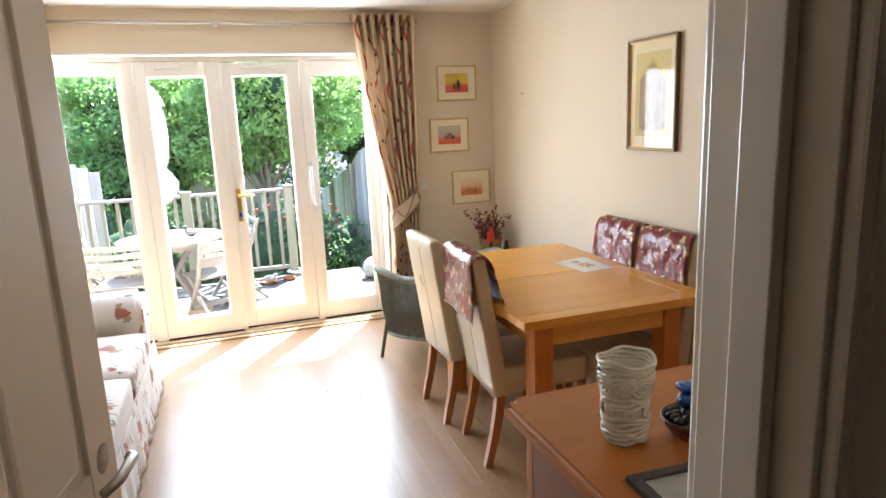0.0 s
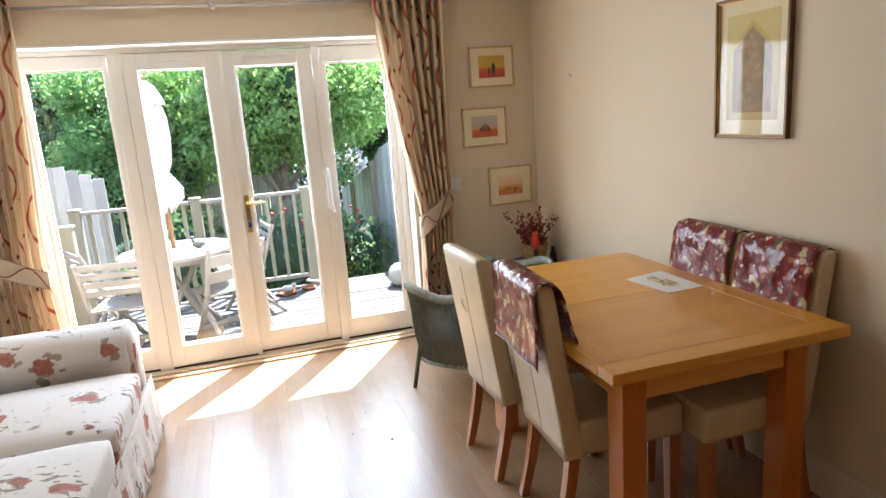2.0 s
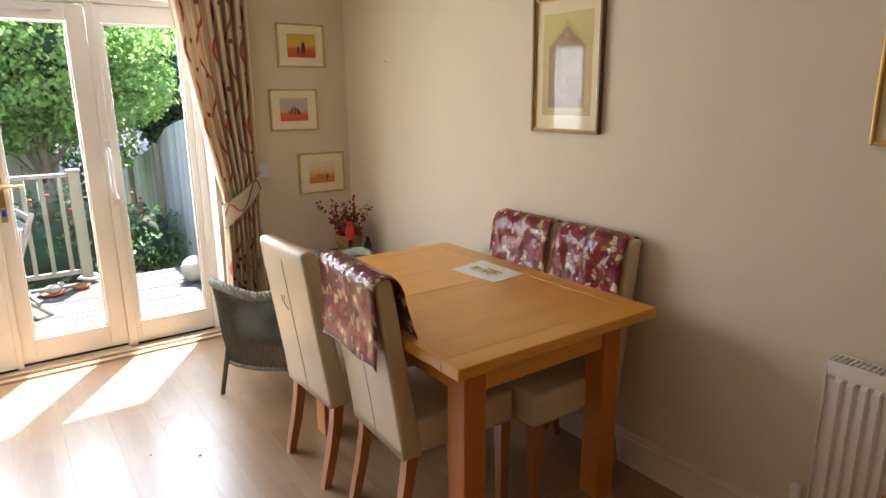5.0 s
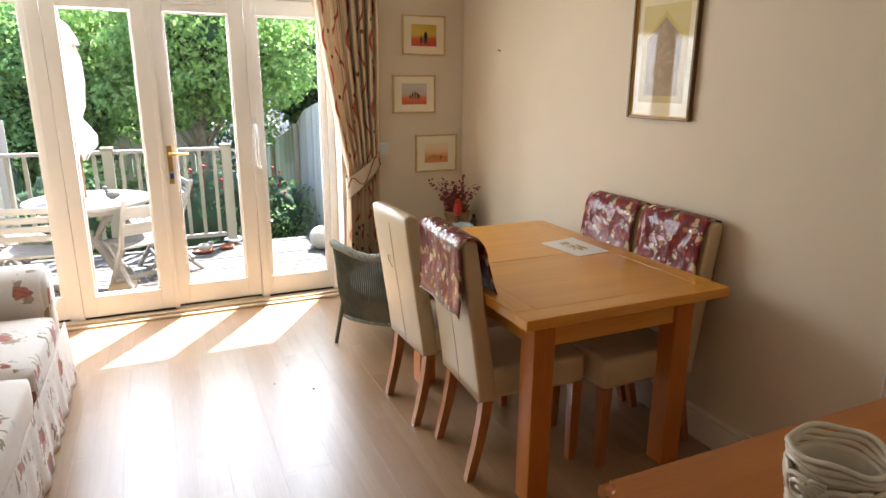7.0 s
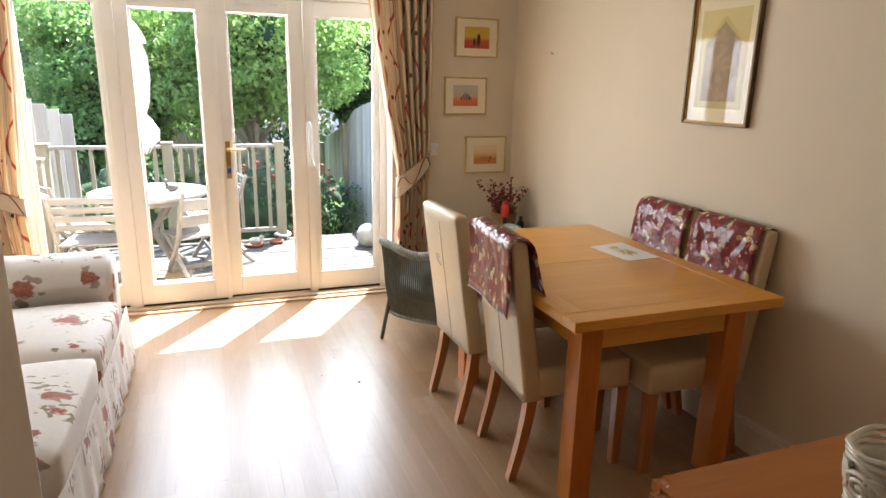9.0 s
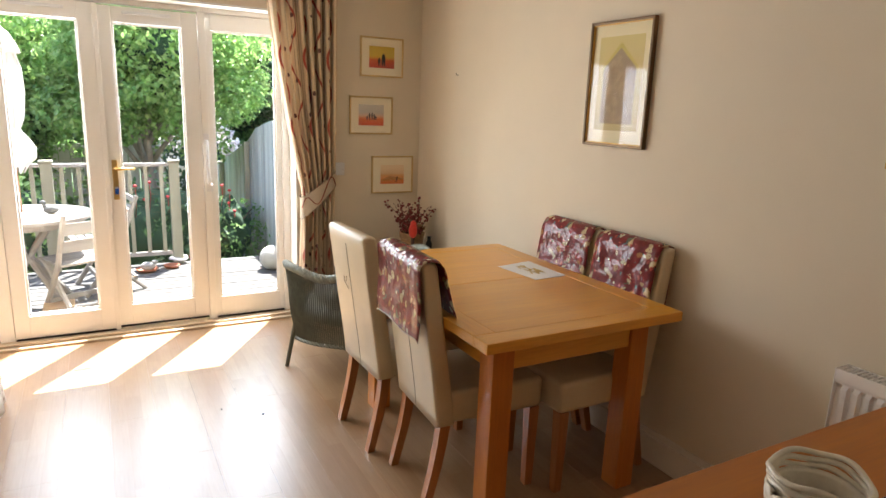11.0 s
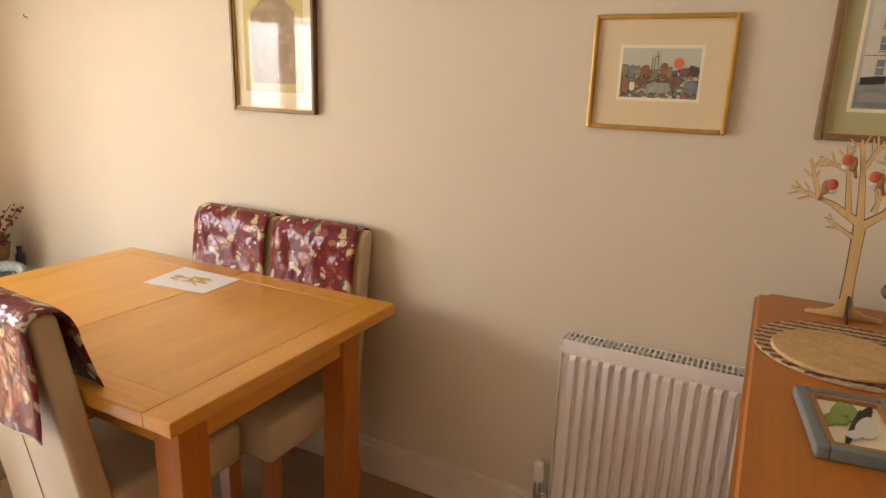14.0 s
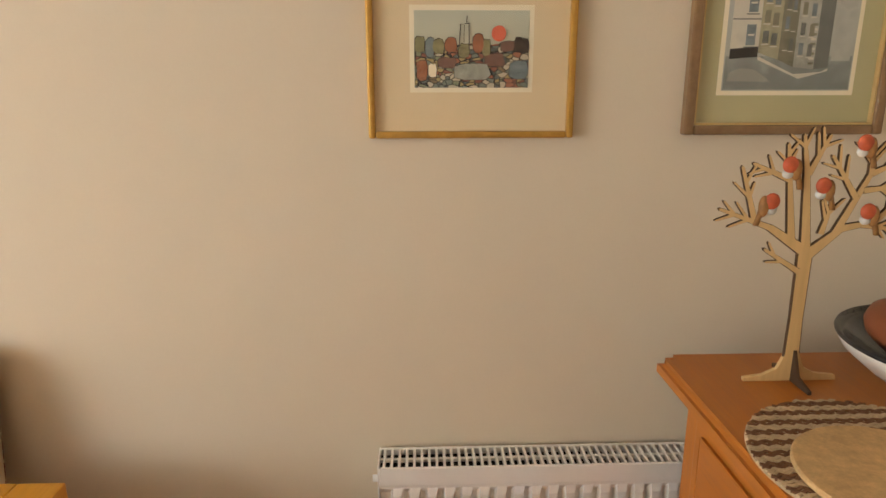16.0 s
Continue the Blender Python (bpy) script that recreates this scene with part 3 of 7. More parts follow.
setting("wall_east", solid(EAST, EAST + 0.12, HALL_Y, NORTH, 0, TOP + 0.05), WALL, "cream painted plaster wall hung with framed pictures", "wall")
setting("wall_west", solid(WEST - 0.12, WEST, HALL_Y, NORTH, 0, TOP + 0.05), WALL, "cream painted plaster wall behind the sofa", "wall")
bm = bmesh.new()
box(bm, WEST - 0.12, OL, NORTH, 5.0, 0, TOP + 0.05)
box(bm, OR_, EAST + 0.12, NORTH, 5.0, 0, TOP + 0.05)
box(bm, OL, OR_, NORTH, 5.0, OH, TOP + 0.05)
setting("wall_north", bm, WALL, "cream painted wall with a wide glazed door opening", "wall")
bm = bmesh.new()
box(bm, WEST - 0.12, JL - 0.03, HALL_Y, SOUTH, 0, TOP + 0.05)
box(bm, JR + 0.03, EAST, HALL_Y, SOUTH, 0, TOP + 0.05)
box(bm, JL - 0.03, JR + 0.03, HALL_Y, SOUTH, HEAD + 0.03, TOP + 0.05)
setting("wall_south", bm, WALL, "cream painted wall with the doorway to the hall", "wall")
setting("ceiling", solid(WEST - 0.12, EAST + 0.12, -2.4, 5.0, TOP + 0.052, TOP + 0.15), CEIL, "plain white painted ceiling", "ceiling")
setting("ceiling_plaster", solid(WEST, EAST, SOUTH, NORTH, TOP, TOP + 0.05), CEIL, "plain white painted ceiling of the dining room", "ceiling")
setting("floor", solid(WEST - 0.12, EAST + 0.12, -2.4, 5.0, -0.10, -0.012), SUBFLOOR, "maple laminate floor laid in staggered boards", "floor")
floor_ob = bpy.data.objects["floor"]
# the hall behind the doorway
bm = bmesh.new()
box(bm, WEST - 0.12, WEST, -2.4, HALL_Y, 0, TOP + 0.05)
box(bm, 1.30, 1.42, -2.4, HALL_Y, 0, TOP + 0.05)
box(bm, WEST, 1.30, -2.4, -2.28, 0, TOP + 0.05)
setting("wall_hall", bm, WALL, "cream painted hall walls", "wall")
setting("floor_hall", solid(WEST, 1.30, -2.28, HALL_Y + 0.12, -0.011, 0.0), BOARDS, "maple laminate hall floor", "floor")

# door lining, stop and architrave of the doorway
bm = bmesh.new()
for x0, x1 in ((JL - 0.03, JL), (JR, JR + 0.03)):
    box(bm, x0, x1, HALL_Y - 0.004, SOUTH + 0.004, 0, HEAD, 0.002)
box(bm, JL - 0.03, JR + 0.03, HALL_Y - 0.004, SOUTH + 0.004, HEAD, HEAD + 0.03, 0.002)
box(bm, JR - 0.013, JR - 0.0005, HALL_Y + 0.035, HALL_Y + 0.075, 0, HEAD, 0.002)
box(bm, JL + 0.0005, JL + 0.013, HALL_Y + 0.035, HALL_Y + 0.075, 0, HEAD, 0.002)
setting("door_lining", bm, GLOSS, "white gloss painted door lining with stop", "door frame")
for y0, y1, nm in ((HALL_Y - 0.020, HALL_Y - 0.004, "hall"), (SOUTH + 0.004, SOUTH + 0.020, "room")):
    bm = bmesh.new()
    for x0, x1 in ((JR + 0.006, JR + 0.066), (JL - 0.066, JL - 0.006)):
        box(bm, x0, x1, y0, y1, 0, HEAD + 0.07, 0.004)
        box(bm, x0 + 0.012, x1 - 0.02, min(y0, y1) - 0.004, max(y0, y1) + 0.004, 0, HEAD + 0.06, 0.003)
    box(bm, JL - 0.066, JR + 0.066, y0, y1, HEAD + 0.006, HEAD + 0.071, 0.004)
    setting("architrave_" + nm, bm, GLOSS, "white gloss painted moulded architrave", "trim")


def skirting(name, x0, x1, y0, y1, wide):
    """A board with a slimmer rounded head; wide names the axis that it runs along."""
    bm = solid(x0, x1, y0, y1, 0.001, 0.122, 0.002)
    mid = (x0 + x1) / 2 if wide == "y" else (y0 + y1) / 2
    wall_side = 1 if mid > 1.5 else -1
    if wide == "y":
        box(bm, x0 + (0.006 if wall_side > 0 else 0), x1 - (0 if wall_side > 0 else 0.006), y0, y1, 0.1225, 0.150, 0.004)
    else:
        box(bm, x0, x1, y0 + (0.006 if wall_side > 0 else 0), y1 - (0 if wall_side > 0 else 0.006), 0.1225, 0.150, 0.004)
    return setting(name, bm, GLOSS, "white gloss painted skirting board", "skirting board")


skirting("baseboard_east", EAST - 0.018, EAST - 0.001, SOUTH, NORTH - 0.02, "y")
skirting("baseboard_north", OR_ + 0.01, EAST - 0.02, NORTH - 0.018, NORTH - 0.001, "x")
skirting("baseboard_north_short", WEST + 0.02, OL - 0.01, NORTH - 0.018, NORTH - 0.001, "x")
skirting("baseboard_west", WEST + 0.001, WEST + 0.018, SOUTH, NORTH - 0.02, "y")
skirting("baseboard_south", JR + 0.07, EAST - 0.02, SOUTH + 0.001, SOUTH + 0.018, "x")

# ---------------------------------------------------------------- glazed doors to the garden
FY0, FY1, GY = 4.845, 4.915, 4.885
bm = bmesh.new()
box(bm, OL, OL + 0.06, FY0, FY1, 0.03, 2.0, 0.004)
box(bm, OR_ - 0.06, OR_, FY0, FY1, 0.03, 2.0, 0.004)
box(bm, OL, OR_, FY0, FY1, 1.992, OH, 0.004)
box(bm, -0.425, -0.352, FY0, FY1, 0.03, 1.992, 0.004)
box(bm, 0.745, 0.79, FY0, FY1, 0.03, 1.992, 0.004)
setting("door_frame_garden", bm, UPVC, "white painted frame of the glazed garden doors", "door frame")
bm = bmesh.new()
box(bm, OL, OR_, 4.752, 5.02, -0.01, 0.016, 0.004)
box(bm, OL, OR_, 4.79, 5.02, 0.015, 0.032, 0.004)
setting("door_threshold", bm, SILLWOOD, "pale oak threshold with a stepped edge", "threshold")
bm = bmesh.new()
box(bm, OL, OR_, NORTH - 0.002, FY0, OH - 0.014, OH - 0.001)
for x0, x1 in ((OL + 0.0005, OL + 0.012), (OR_ - 0.012, OR_ - 0.0005)):
    box(bm, x0, x1, NORTH - 0.002, FY0, 0.032, OH - 0.014)
setting("reveal_lining", bm, UPVC, "white painted lining of the door reveal", "trim")


def pane(x0, x1, z0, z1, y):
    """One sheet of glass that faces -y."""
    bm = bmesh.new()
    bm.faces.new([bm.verts.new(q) for q in ((x0, y, z0), (x1, y, z0), (x1, y, z1), (x0, y, z1))])
    return bm


def glazed(name, x0, x1, g0, g1, b, t, gb, gt, y0, y1, label, kind):
    e = thing(name, (0, 0, 0), label, kind, "glazed garden doors", "structure")
    for a, c in ((x0, g0), (g1, x1)):
        part("stile", solid(a, c, y0, y1, b, t, 0.004), UPVC, e)
    part("bottom_rail", solid(g0, g1, y0, y1, b, gb, 0.003), UPVC, e)
    part("top_rail", solid(g0, g1, y0, y1, gt, t, 0.003), UPVC, e)
    # dark strip laid on the face to draw the shaded gap below
    part("draught_strip", solid(x0 + 0.004, x1 - 0.004, y0 - 0.005, y0 - 0.0005, b - 0.001, b + 0.011, 0.001), GAPSHADE, e, "dark strip painted as the shaded gap along the foot")
    bm = bmesh.new()
    for a, c, d, f in ((g0, g0 + 0.012, gb, gt), (g1 - 0.012, g1, gb, gt), (g0, g1, gb, gb + 0.012), (g0, g1, gt - 0.012, gt)):
        box(bm, a, c, GY - 0.018, GY - 0.006, d, f, 0.003)
    part("glazing_bead", bm, UPVC, e)
    p = part("pane", pane(g0 - 0.004, g1 + 0.004, gb - 0.004, gt + 0.004, GY), GLASS, e, "clear window glass")
    p.visible_shadow = False
    return e


glazed("window_1", OL + 0.06, -0.425, -0.865, -0.452, 0.034, 1.99, 0.178, 1.915, 4.858, 4.905, "white framed fixed glazed side panel by the sofa", "window")
d1 = glazed("door_2", -0.350, 0.192, -0.272, 0.103, 0.034, 1.988, 0.178, 1.893, 4.842, 4.895, "closed white glazed garden door", "door")
d2 = glazed("door_3", 0.197, 0.743, 0.276, 0.651, 0.046, 1.982, 0.188, 1.893, 4.852, 4.905, "closed white glazed garden door with a brass handle", "door")
w2 = glazed("window_2", 0.79, OR_ - 0.06, 0.820, 1.215, 0.034, 1.99, 0.178, 1.893, 4.858, 4.905, "white framed fixed glazed side panel by the curtain", "window")
part("meeting_bead", solid(0.180, 0.208, 4.834, 4.844, 0.036, 1.986, 0.003), UPVC, d1)
for d, cx in ((d1, -0.085), (d2, 0.463)):
    part("vent_cover", solid(cx - 0.13, cx + 0.13, 4.832, 4.852, 1.940, 1.958, 0.004), PLASTIC, d, "white trickle vent cover")
# brass lever handle with backplate, key and tag
part("handle_plate", solid(0.224, 0.254, 4.844, 4.853, 0.86, 1.10, 0.003), BRASS, d2, "long worn brass backplate")
bm = tube(bmesh.new(), [(0.239, 4.848, 1.05), (0.239, 4.806, 1.05), (0.25, 4.800, 1.05), (0.35, 4.800, 1.052)], [0.009, 0.009, 0.009, 0.007], 10)
part("lever", bm, BRASS, d2, "brass lever handle", True)
part("key", solid(0.232, 0.246, 4.815, 4.845, 0.93, 0.94, 0.002), STEEL, d2)
part("key_tag", solid(0.230, 0.252, 4.822, 4.828, 0.895, 0.935, 0.003), BLUE, d2, "small blue key tag")
# white pull handle on the side panel
bm = tube(bmesh.new(), [(0.767, 4.843, 1.22), (0.767, 4.812, 1.20), (0.765, 4.800, 1.10), (0.767, 4.805, 1.00), (0.775, 4.815, 0.95), (0.785, 4.843, 0.94)], [0.010] * 6, 10, True, 1.0)
part("pull_handle", bm, PLASTIC, w2, "white curved pull handle", True)
part("pull_plate", solid(0.750, 0.784, 4.838, 4.845, 1.195, 1.265, 0.004), PLASTIC, w2)
part("pull_plate", solid(0.758, 0.796, 4.838, 4.845, 0.895, 0.955, 0.004), PLASTIC, w2)

# ---------------------------------------------------------------- hall door leaf, standing open
leaf = thing("door_1", (JL + 0.002, SOUTH + 0.008, 0), "white moulded panel door standing wide open", "door", "", "structure", 79.5)
W, T, H = 0.745, 0.038, 2.005
ST, MID = 0.105, 0.09
part("core", solid(0.01, W - 0.01, 0.010, T - 0.010, 0.012, H - 0.006), GLOSS, leaf)
for a, c in ((0, ST), (W - ST, W), (W / 2 - MID / 2, W / 2 + MID / 2)):
    part("stile", solid(a, c, 0, T, 0.008, H, 0.003), GLOSS, leaf)
for z0, z1 in ((0.008, 0.22), (0.82, 0.985), (H - 0.11, H)):
    for a, c in ((ST, W / 2 - MID / 2), (W / 2 + MID / 2, W - ST)):
        part("rail", solid(a, c, 0.0005, T - 0.0005, z0, z1 - 0.0005, 0.003), GLOSS, leaf)
for z0, z1 in ((0.22, 0.82), (0.985, H - 0.11)):
    for a, c in ((ST, W / 2 - MID / 2), (W / 2 + MID / 2, W - ST)):
        part("panel", solid(a + 0.022, c - 0.022, 0.002, T - 0.002, z0 + 0.022, z1 - 0.022, 0.0085), GLOSS, leaf)
for s, y in ((-1, 0.0), (1, T)):
    bm = lathe(bmesh.new(), [(0.026, 0.0), (0.027, 0.004), (0.024, 0.010), (0.010, 0.012), (0.009, 0.045)], 24)
    bmesh.ops.transform(bm, matrix=Matrix.Translation((W - 0.055, y, 0.985)) @ pose(0, 0, 0, 90 * -s * -1 if s < 0 else -90), verts=bm.verts)
    tube(bm, [(W - 0.055, y + s * 0.045, 0.985), (W - 0.062, y + s * 0.052, 0.985), (W - 0.13, y + s * 0.052, 0.983), (W - 0.165, y + s * 0.040, 0.981)], [0.010, 0.010, 0.009, 0.008], 12)
    part("lever_handle", bm, STEEL, leaf, "satin steel lever handle on a round rose", True)
for z in (0.22, 1.0, 1.78):
    part("hinge", tube(bmesh.new(), [(-0.001, -0.006, z - 0.04), (-0.001, -0.006, z + 0.04)], 0.006, 10), STEEL, leaf, "", True)

# ---------------------------------------------------------------- dining table
t = thing("dining_table", (1.632, 2.768, 0), "golden oak extending dining table with square legs", "table")
TX, TY = 0.439, 0.640
for s in (-1, 1):
    part("end_board", solid(-TX, TX, s * TY - (0.085 if s > 0 else 0), s * TY + (0.085 if s < 0 else 0), 0.722, 0.760, 0.004), OAKX, t)
    for a in (-1, 1):
        x0 = a * TX - (0.085 if a > 0 else 0)
        y0, y1 = (0.0015, TY - 0.0855) if s > 0 else (-TY + 0.0855, -0.0015)
        part("side_board", solid(x0, x0 + 0.085, y0, y1, 0.722, 0.760, 0.003), OAK, t)
    y0, y1 = (0.0015, TY - 0.0860) if s > 0 else (-TY + 0.0860, -0.0015)
    part("top_panel", solid(-TX + 0.0855, TX - 0.0855, y0, y1, 0.724, 0.7592, 0.002), OAKX, t)
for sx in (-1, 1):
    for sy in (-1, 1):
        cx, cy = sx * (TX - 0.125 + 0.0), sy * (TY - 0.125)
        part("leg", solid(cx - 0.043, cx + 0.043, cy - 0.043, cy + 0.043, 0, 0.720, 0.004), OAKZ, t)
for s in (-1, 1):
    part("apron", solid(-TX + 0.170, TX - 0.170, s * (TY - 0.105) - 0.012, s * (TY - 0.105) + 0.012, 0.612, 0.721, 0.003), OAKX, t)
    part("apron", solid(s * (TX - 0.105) - 0.012, s * (TX - 0.105) + 0.012, -TY + 0.170, TY - 0.170, 0.612, 0.721, 0.003), OAK, t)


# ---------------------------------------------------------------- dining chairs
def back_lean(z):
    q = (z - 0.335) / 0.612
    return -0.082 * q ** 1.35 - 0.008 * math.sin(math.pi * q)


def dining_chair(at, turn, label):
    """A high-backed upholstered chair that faces +x at turn 0."""
    e = thing("dining_chair", at, label, "chair", "chairs round the table", "", turn)
    w2 = 0.195
    # back: a tall padded slab, leaning and gently curved
    rows = []
    N = 14
    prof = []
    for i in range(N + 1):
        z = 0.335 + 0.612 * i / N
        prof.append((back_lean(z), z))
    bm = bmesh.new()
    back = [(p[0] + 0.0, p[1]) for p in prof]
    front = [(p[0] + 0.075 - 0.012 * (i / N), p[1]) for i, p in enumerate(prof)]
    round_top = [(prof[-1][0] + 0.006, 0.960), (prof[-1][0] + 0.030, 0.966), (prof[-1][0] + 0.054, 0.960)]
    outline(bm, [(x, z) for x, z in back + round_top + front[::-1]], 2 * w2, 1, -w2)
    es = [x for x in bm.edges if abs(x.verts[0].co.y - x.verts[1].co.y) < 1e-6]
    bmesh.ops.bevel(bm, geom=es, offset=0.014, segments=3, affect="EDGES", profile=0.6)
    part("backrest", bm, LEATHER, e, "", True)
    bm = bmesh.new()
    tube(bm, [(x - 0.0002, 0.0, z) for x, z in back[:-1]], 0.0016, 6)
    part("back_seam", bm, SEAM, e)
    # seat: padded box with crowned top and apron
    bm = solid(0.050, 0.455, -w2, w2, 0.345, 0.470, 0.020)
    part("seat", bm, LEATHER, e, "", True)
    # legs
    for s in (-1, 1):
        pts = [(0.040, s * 0.163, 0.345), (0.030, s * 0.163, 0.26), (0.012, s * 0.163, 0.16), (-0.012, s * 0.163, 0.06), (-0.026, s * 0.163, 0.0)]
        rows = []
        for k, (x, y, z) in enumerate(pts):
            h = 0.021 - 0.005 * k / 4
            rows.append([(x - h, y - h, z), (x + h, y - h, z), (x + h, y + h, z), (x - h, y + h, z), (x - h, y - h, z)])
        bm = sheet(rows)
        bmesh.ops.remove_doubles(bm, verts=bm.verts, dist=1e-5)
        bmesh.ops.holes_fill(bm, edges=bm.edges)
        bmesh.ops.recalc_face_normals(bm, faces=bm.faces[:])
        part("back_leg", bm, LEGWOOD, e)
        rows = []
        for k in range(2):
            h, z = (0.022, 0.345) if k == 0 else (0.016, 0.0)
            x, y = 0.425, s * 0.168
            rows.append([(x - h, y - h, z), (x + h, y - h, z), (x + h, y + h, z), (x - h, y + h, z), (x - h, y - h, z)])
        bm = sheet(rows)
        bmesh.ops.remove_doubles(bm, verts=bm.verts, dist=1e-5)
        bmesh.ops.holes_fill(bm, edges=bm.edges)
        bmesh.ops.recalc_face_normals(bm, faces=bm.faces[:])
        part("front_leg", bm, LEGWOOD, e)
    return e


c1 = dining_chair((1.135, 3.062, 0), 2.0, "cream leather high-backed dining chair with a scuffed back")
bm = bmesh.new()
for k, (y0, z0, y1, z1) in enumerate(((0.07, 0.74, 0.05, 0.70), (0.05, 0.72, 0.04, 0.745), (0.045, 0.70, 0.03, 0.69))):
    tube(bm, [(back_lean(z0) - 0.001, y0, z0), (back_lean(z0) - 0.001, (y0 + y1) / 2 + 0.006, (z0 + z1) / 2), (back_lean(z1) - 0.001, y1, z1)], 0.0013, 5)
part("crease", bm, CREASE, c1, "dark scuff mark in the leather")
c2 = dining_chair((1.186, 2.598, 0), -3.0, "cream leather high-backed dining chair under an oilcloth cover")
c3 = dining_chair((2.102, 2.878, 0), 180.0, "cream leather high-backed dining chair against the wall")
c4 = dining_chair((2.102, 2.483, 0), 180.0, "cream leather high-backed dining chair by the wall at the table's end")


def back_cover(chair, rear, front, name_label, flare=0.0, wide=0.192):
    """An oilcloth strip laid over the top of a chair's back."""
    e = thing("chair_cover", (0, 0, 0), name_label, "cover", "oilcloth chair covers")
    e.matrix_world = chair.matrix_world.copy()
    path = []
    n = 9
    for i in range(n):
        f = i / (n - 1)
        z = rear + (0.925 - rear) * f
        lean = back_lean(z)
        path.append((lean - 0.010 - flare * (1 - f) ** 1.5, z))
    path += [(-0.090, 0.953), (-0.076, 0.970), (-0.050, 0.977), (-0.024, 0.970), (-0.010, 0.953)]
    for i in range(n):
        f = i / (n - 1)
        z = 0.925 + (front - 0.925) * f
        lean = back_lean(z)
        path.append((lean + 0.082 + flare * 0.9 * f ** 1.5, z))
    rows = []
    for k, (x, z) in enumerate(path):
        row = []
        for j in range(15):
            y = wide * (j / 7 - 1)
            r = 0.006 * noise.noise(Vector((y * 9, z * 7, x * 5 + chair.location.y)))
            edge = max(0.0, (abs(y) - wide + 0.02) / 0.02) * 0.006
            row.append((x + (-r - 0.003 if k < 12 else r + 0.003), y, z - edge + (0.004 * math.sin(y * 21 + k) if k in (0, len(path) - 1) else 0)))
        rows.append(row)
    part("cloth", sheet(rows, -0.0015), COVER, e, "", True)
    for row in (rows[0], rows[-1]):
        part("hem", tube(bmesh.new(), row, 0.0028, 6), HEM, e, "pale stitched hem", True)
    return e


back_cover(c2, 0.690, 0.735, "floral crimson oilcloth draped over a chair back", 0.034, 0.212)
back_cover(c3, 0.700, 0.700, "floral crimson oilcloth cover on a chair by the wall", 0.0, 0.180)
back_cover(c4, 0.700, 0.700, "floral crimson oilcloth cover on the end chair by the wall", 0.0, 0.180)

# ---------------------------------------------------------------- sideboard
SB = thing("sideboard", (1.345, 0.810, 0), "waxed pine sideboard with drawers and iron ring handles", "sideboard")
bm = solid(-0.710, 0.710, -0.290, 0.285, 0.966, 1.000, 0.0)
vs = [e for e in bm.edges if abs(e.verts[0].co.z - e.verts[1].co.z) > 0.01]
bmesh.ops.bevel(bm, geom=vs, offset=0.022, segments=5, affect="EDGES")
bmesh.ops.bevel(bm, geom=[e for e in bm.edges if e.verts[0].co.z == e.verts[1].co.z and len(e.link_faces) == 2 and abs(e.link_faces[0].normal.z - e.link_faces[1].normal.z) > 0.5], offset=0.010, segments=3, affect="EDGES")
part("worktop", bm, PINE, SB)
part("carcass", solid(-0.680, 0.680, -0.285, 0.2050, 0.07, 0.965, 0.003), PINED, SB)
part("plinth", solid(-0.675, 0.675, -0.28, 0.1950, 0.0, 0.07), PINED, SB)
for x in (-0.68, -0.232, 0.212, 0.640):
    part("stile", solid(x, x + 0.040, 0.2060, 0.2280, 0.071, 0.964, 0.002), PINEZ, SB)
for z0, z1 in ((0.071, 0.115), (0.735, 0.760), (0.930, 0.964)):
    for x0, x1 in ((-0.640, -0.232), (-0.192, 0.212), (0.252, 0.640)):
        part("rail", solid(x0, x1, 0.2060, 0.2270, z0, z1, 0.002), PINE, SB)
for x0, x1 in ((-0.637, -0.235), (-0.189, 0.209), (0.255, 0.637)):
    d = part("drawer", solid(x0, x1, 0.2080, 0.2320, 0.763, 0.927, 0.004), PINE, SB)
    box_front = solid(x0 + 0.03, x1 - 0.03, 0.2325, 0.2380, 0.79, 0.90, 0.005)
    part("drawer_field", box_front, PINE, d)
    c = (x0 + x1) / 2
    bm = tube(bmesh.new(), [(c + 0.020 * math.sin(a), 0.2460 + 0.004 * math.cos(a), 0.858 - 0.020 * math.cos(a)) for a in (2 * math.pi * k / 18 for k in range(19))], 0.0028, 8, False)
    part("ring_handle", bm, IRON, d, "black iron ring handle", True)
    part("ring_plate", solid(c - 0.011, c + 0.011, 0.2375, 0.2415, 0.866, 0.896, 0.002), IRON, d)
    dr = part("door", solid(x0, x1, 0.2080, 0.2300, 0.118, 0.732, 0.003), PINEZ, SB)
    for a, b2, z0, z1 in ((x0, x0 + 0.06, 0.118, 0.732), (x1 - 0.06, x1, 0.118, 0.732), (x0 + 0.06, x1 - 0.06, 0.118, 0.185), (x0 + 0.06, x1 - 0.06, 0.665, 0.732)):
        part("door_frame", solid(a, b2, 0.2305, 0.2380, z0, z1, 0.003), PINEZ, dr)
    part("door_panel", solid(x0 + 0.085, x1 - 0.085, 0.2305, 0.2370, 0.21, 0.64, 0.006), PINEZ, dr)
    bm = tube(bmesh.new(), [(x0 + 0.045 + 0.018 * math.sin(a), 0.2470, 0.47 - 0.018 * math.cos(a)) for a in (2 * math.pi * k / 16 for k in range(17))], 0.0026, 8, False)
    part("ring_handle", bm, IRON, dr, "black iron ring handle", True)

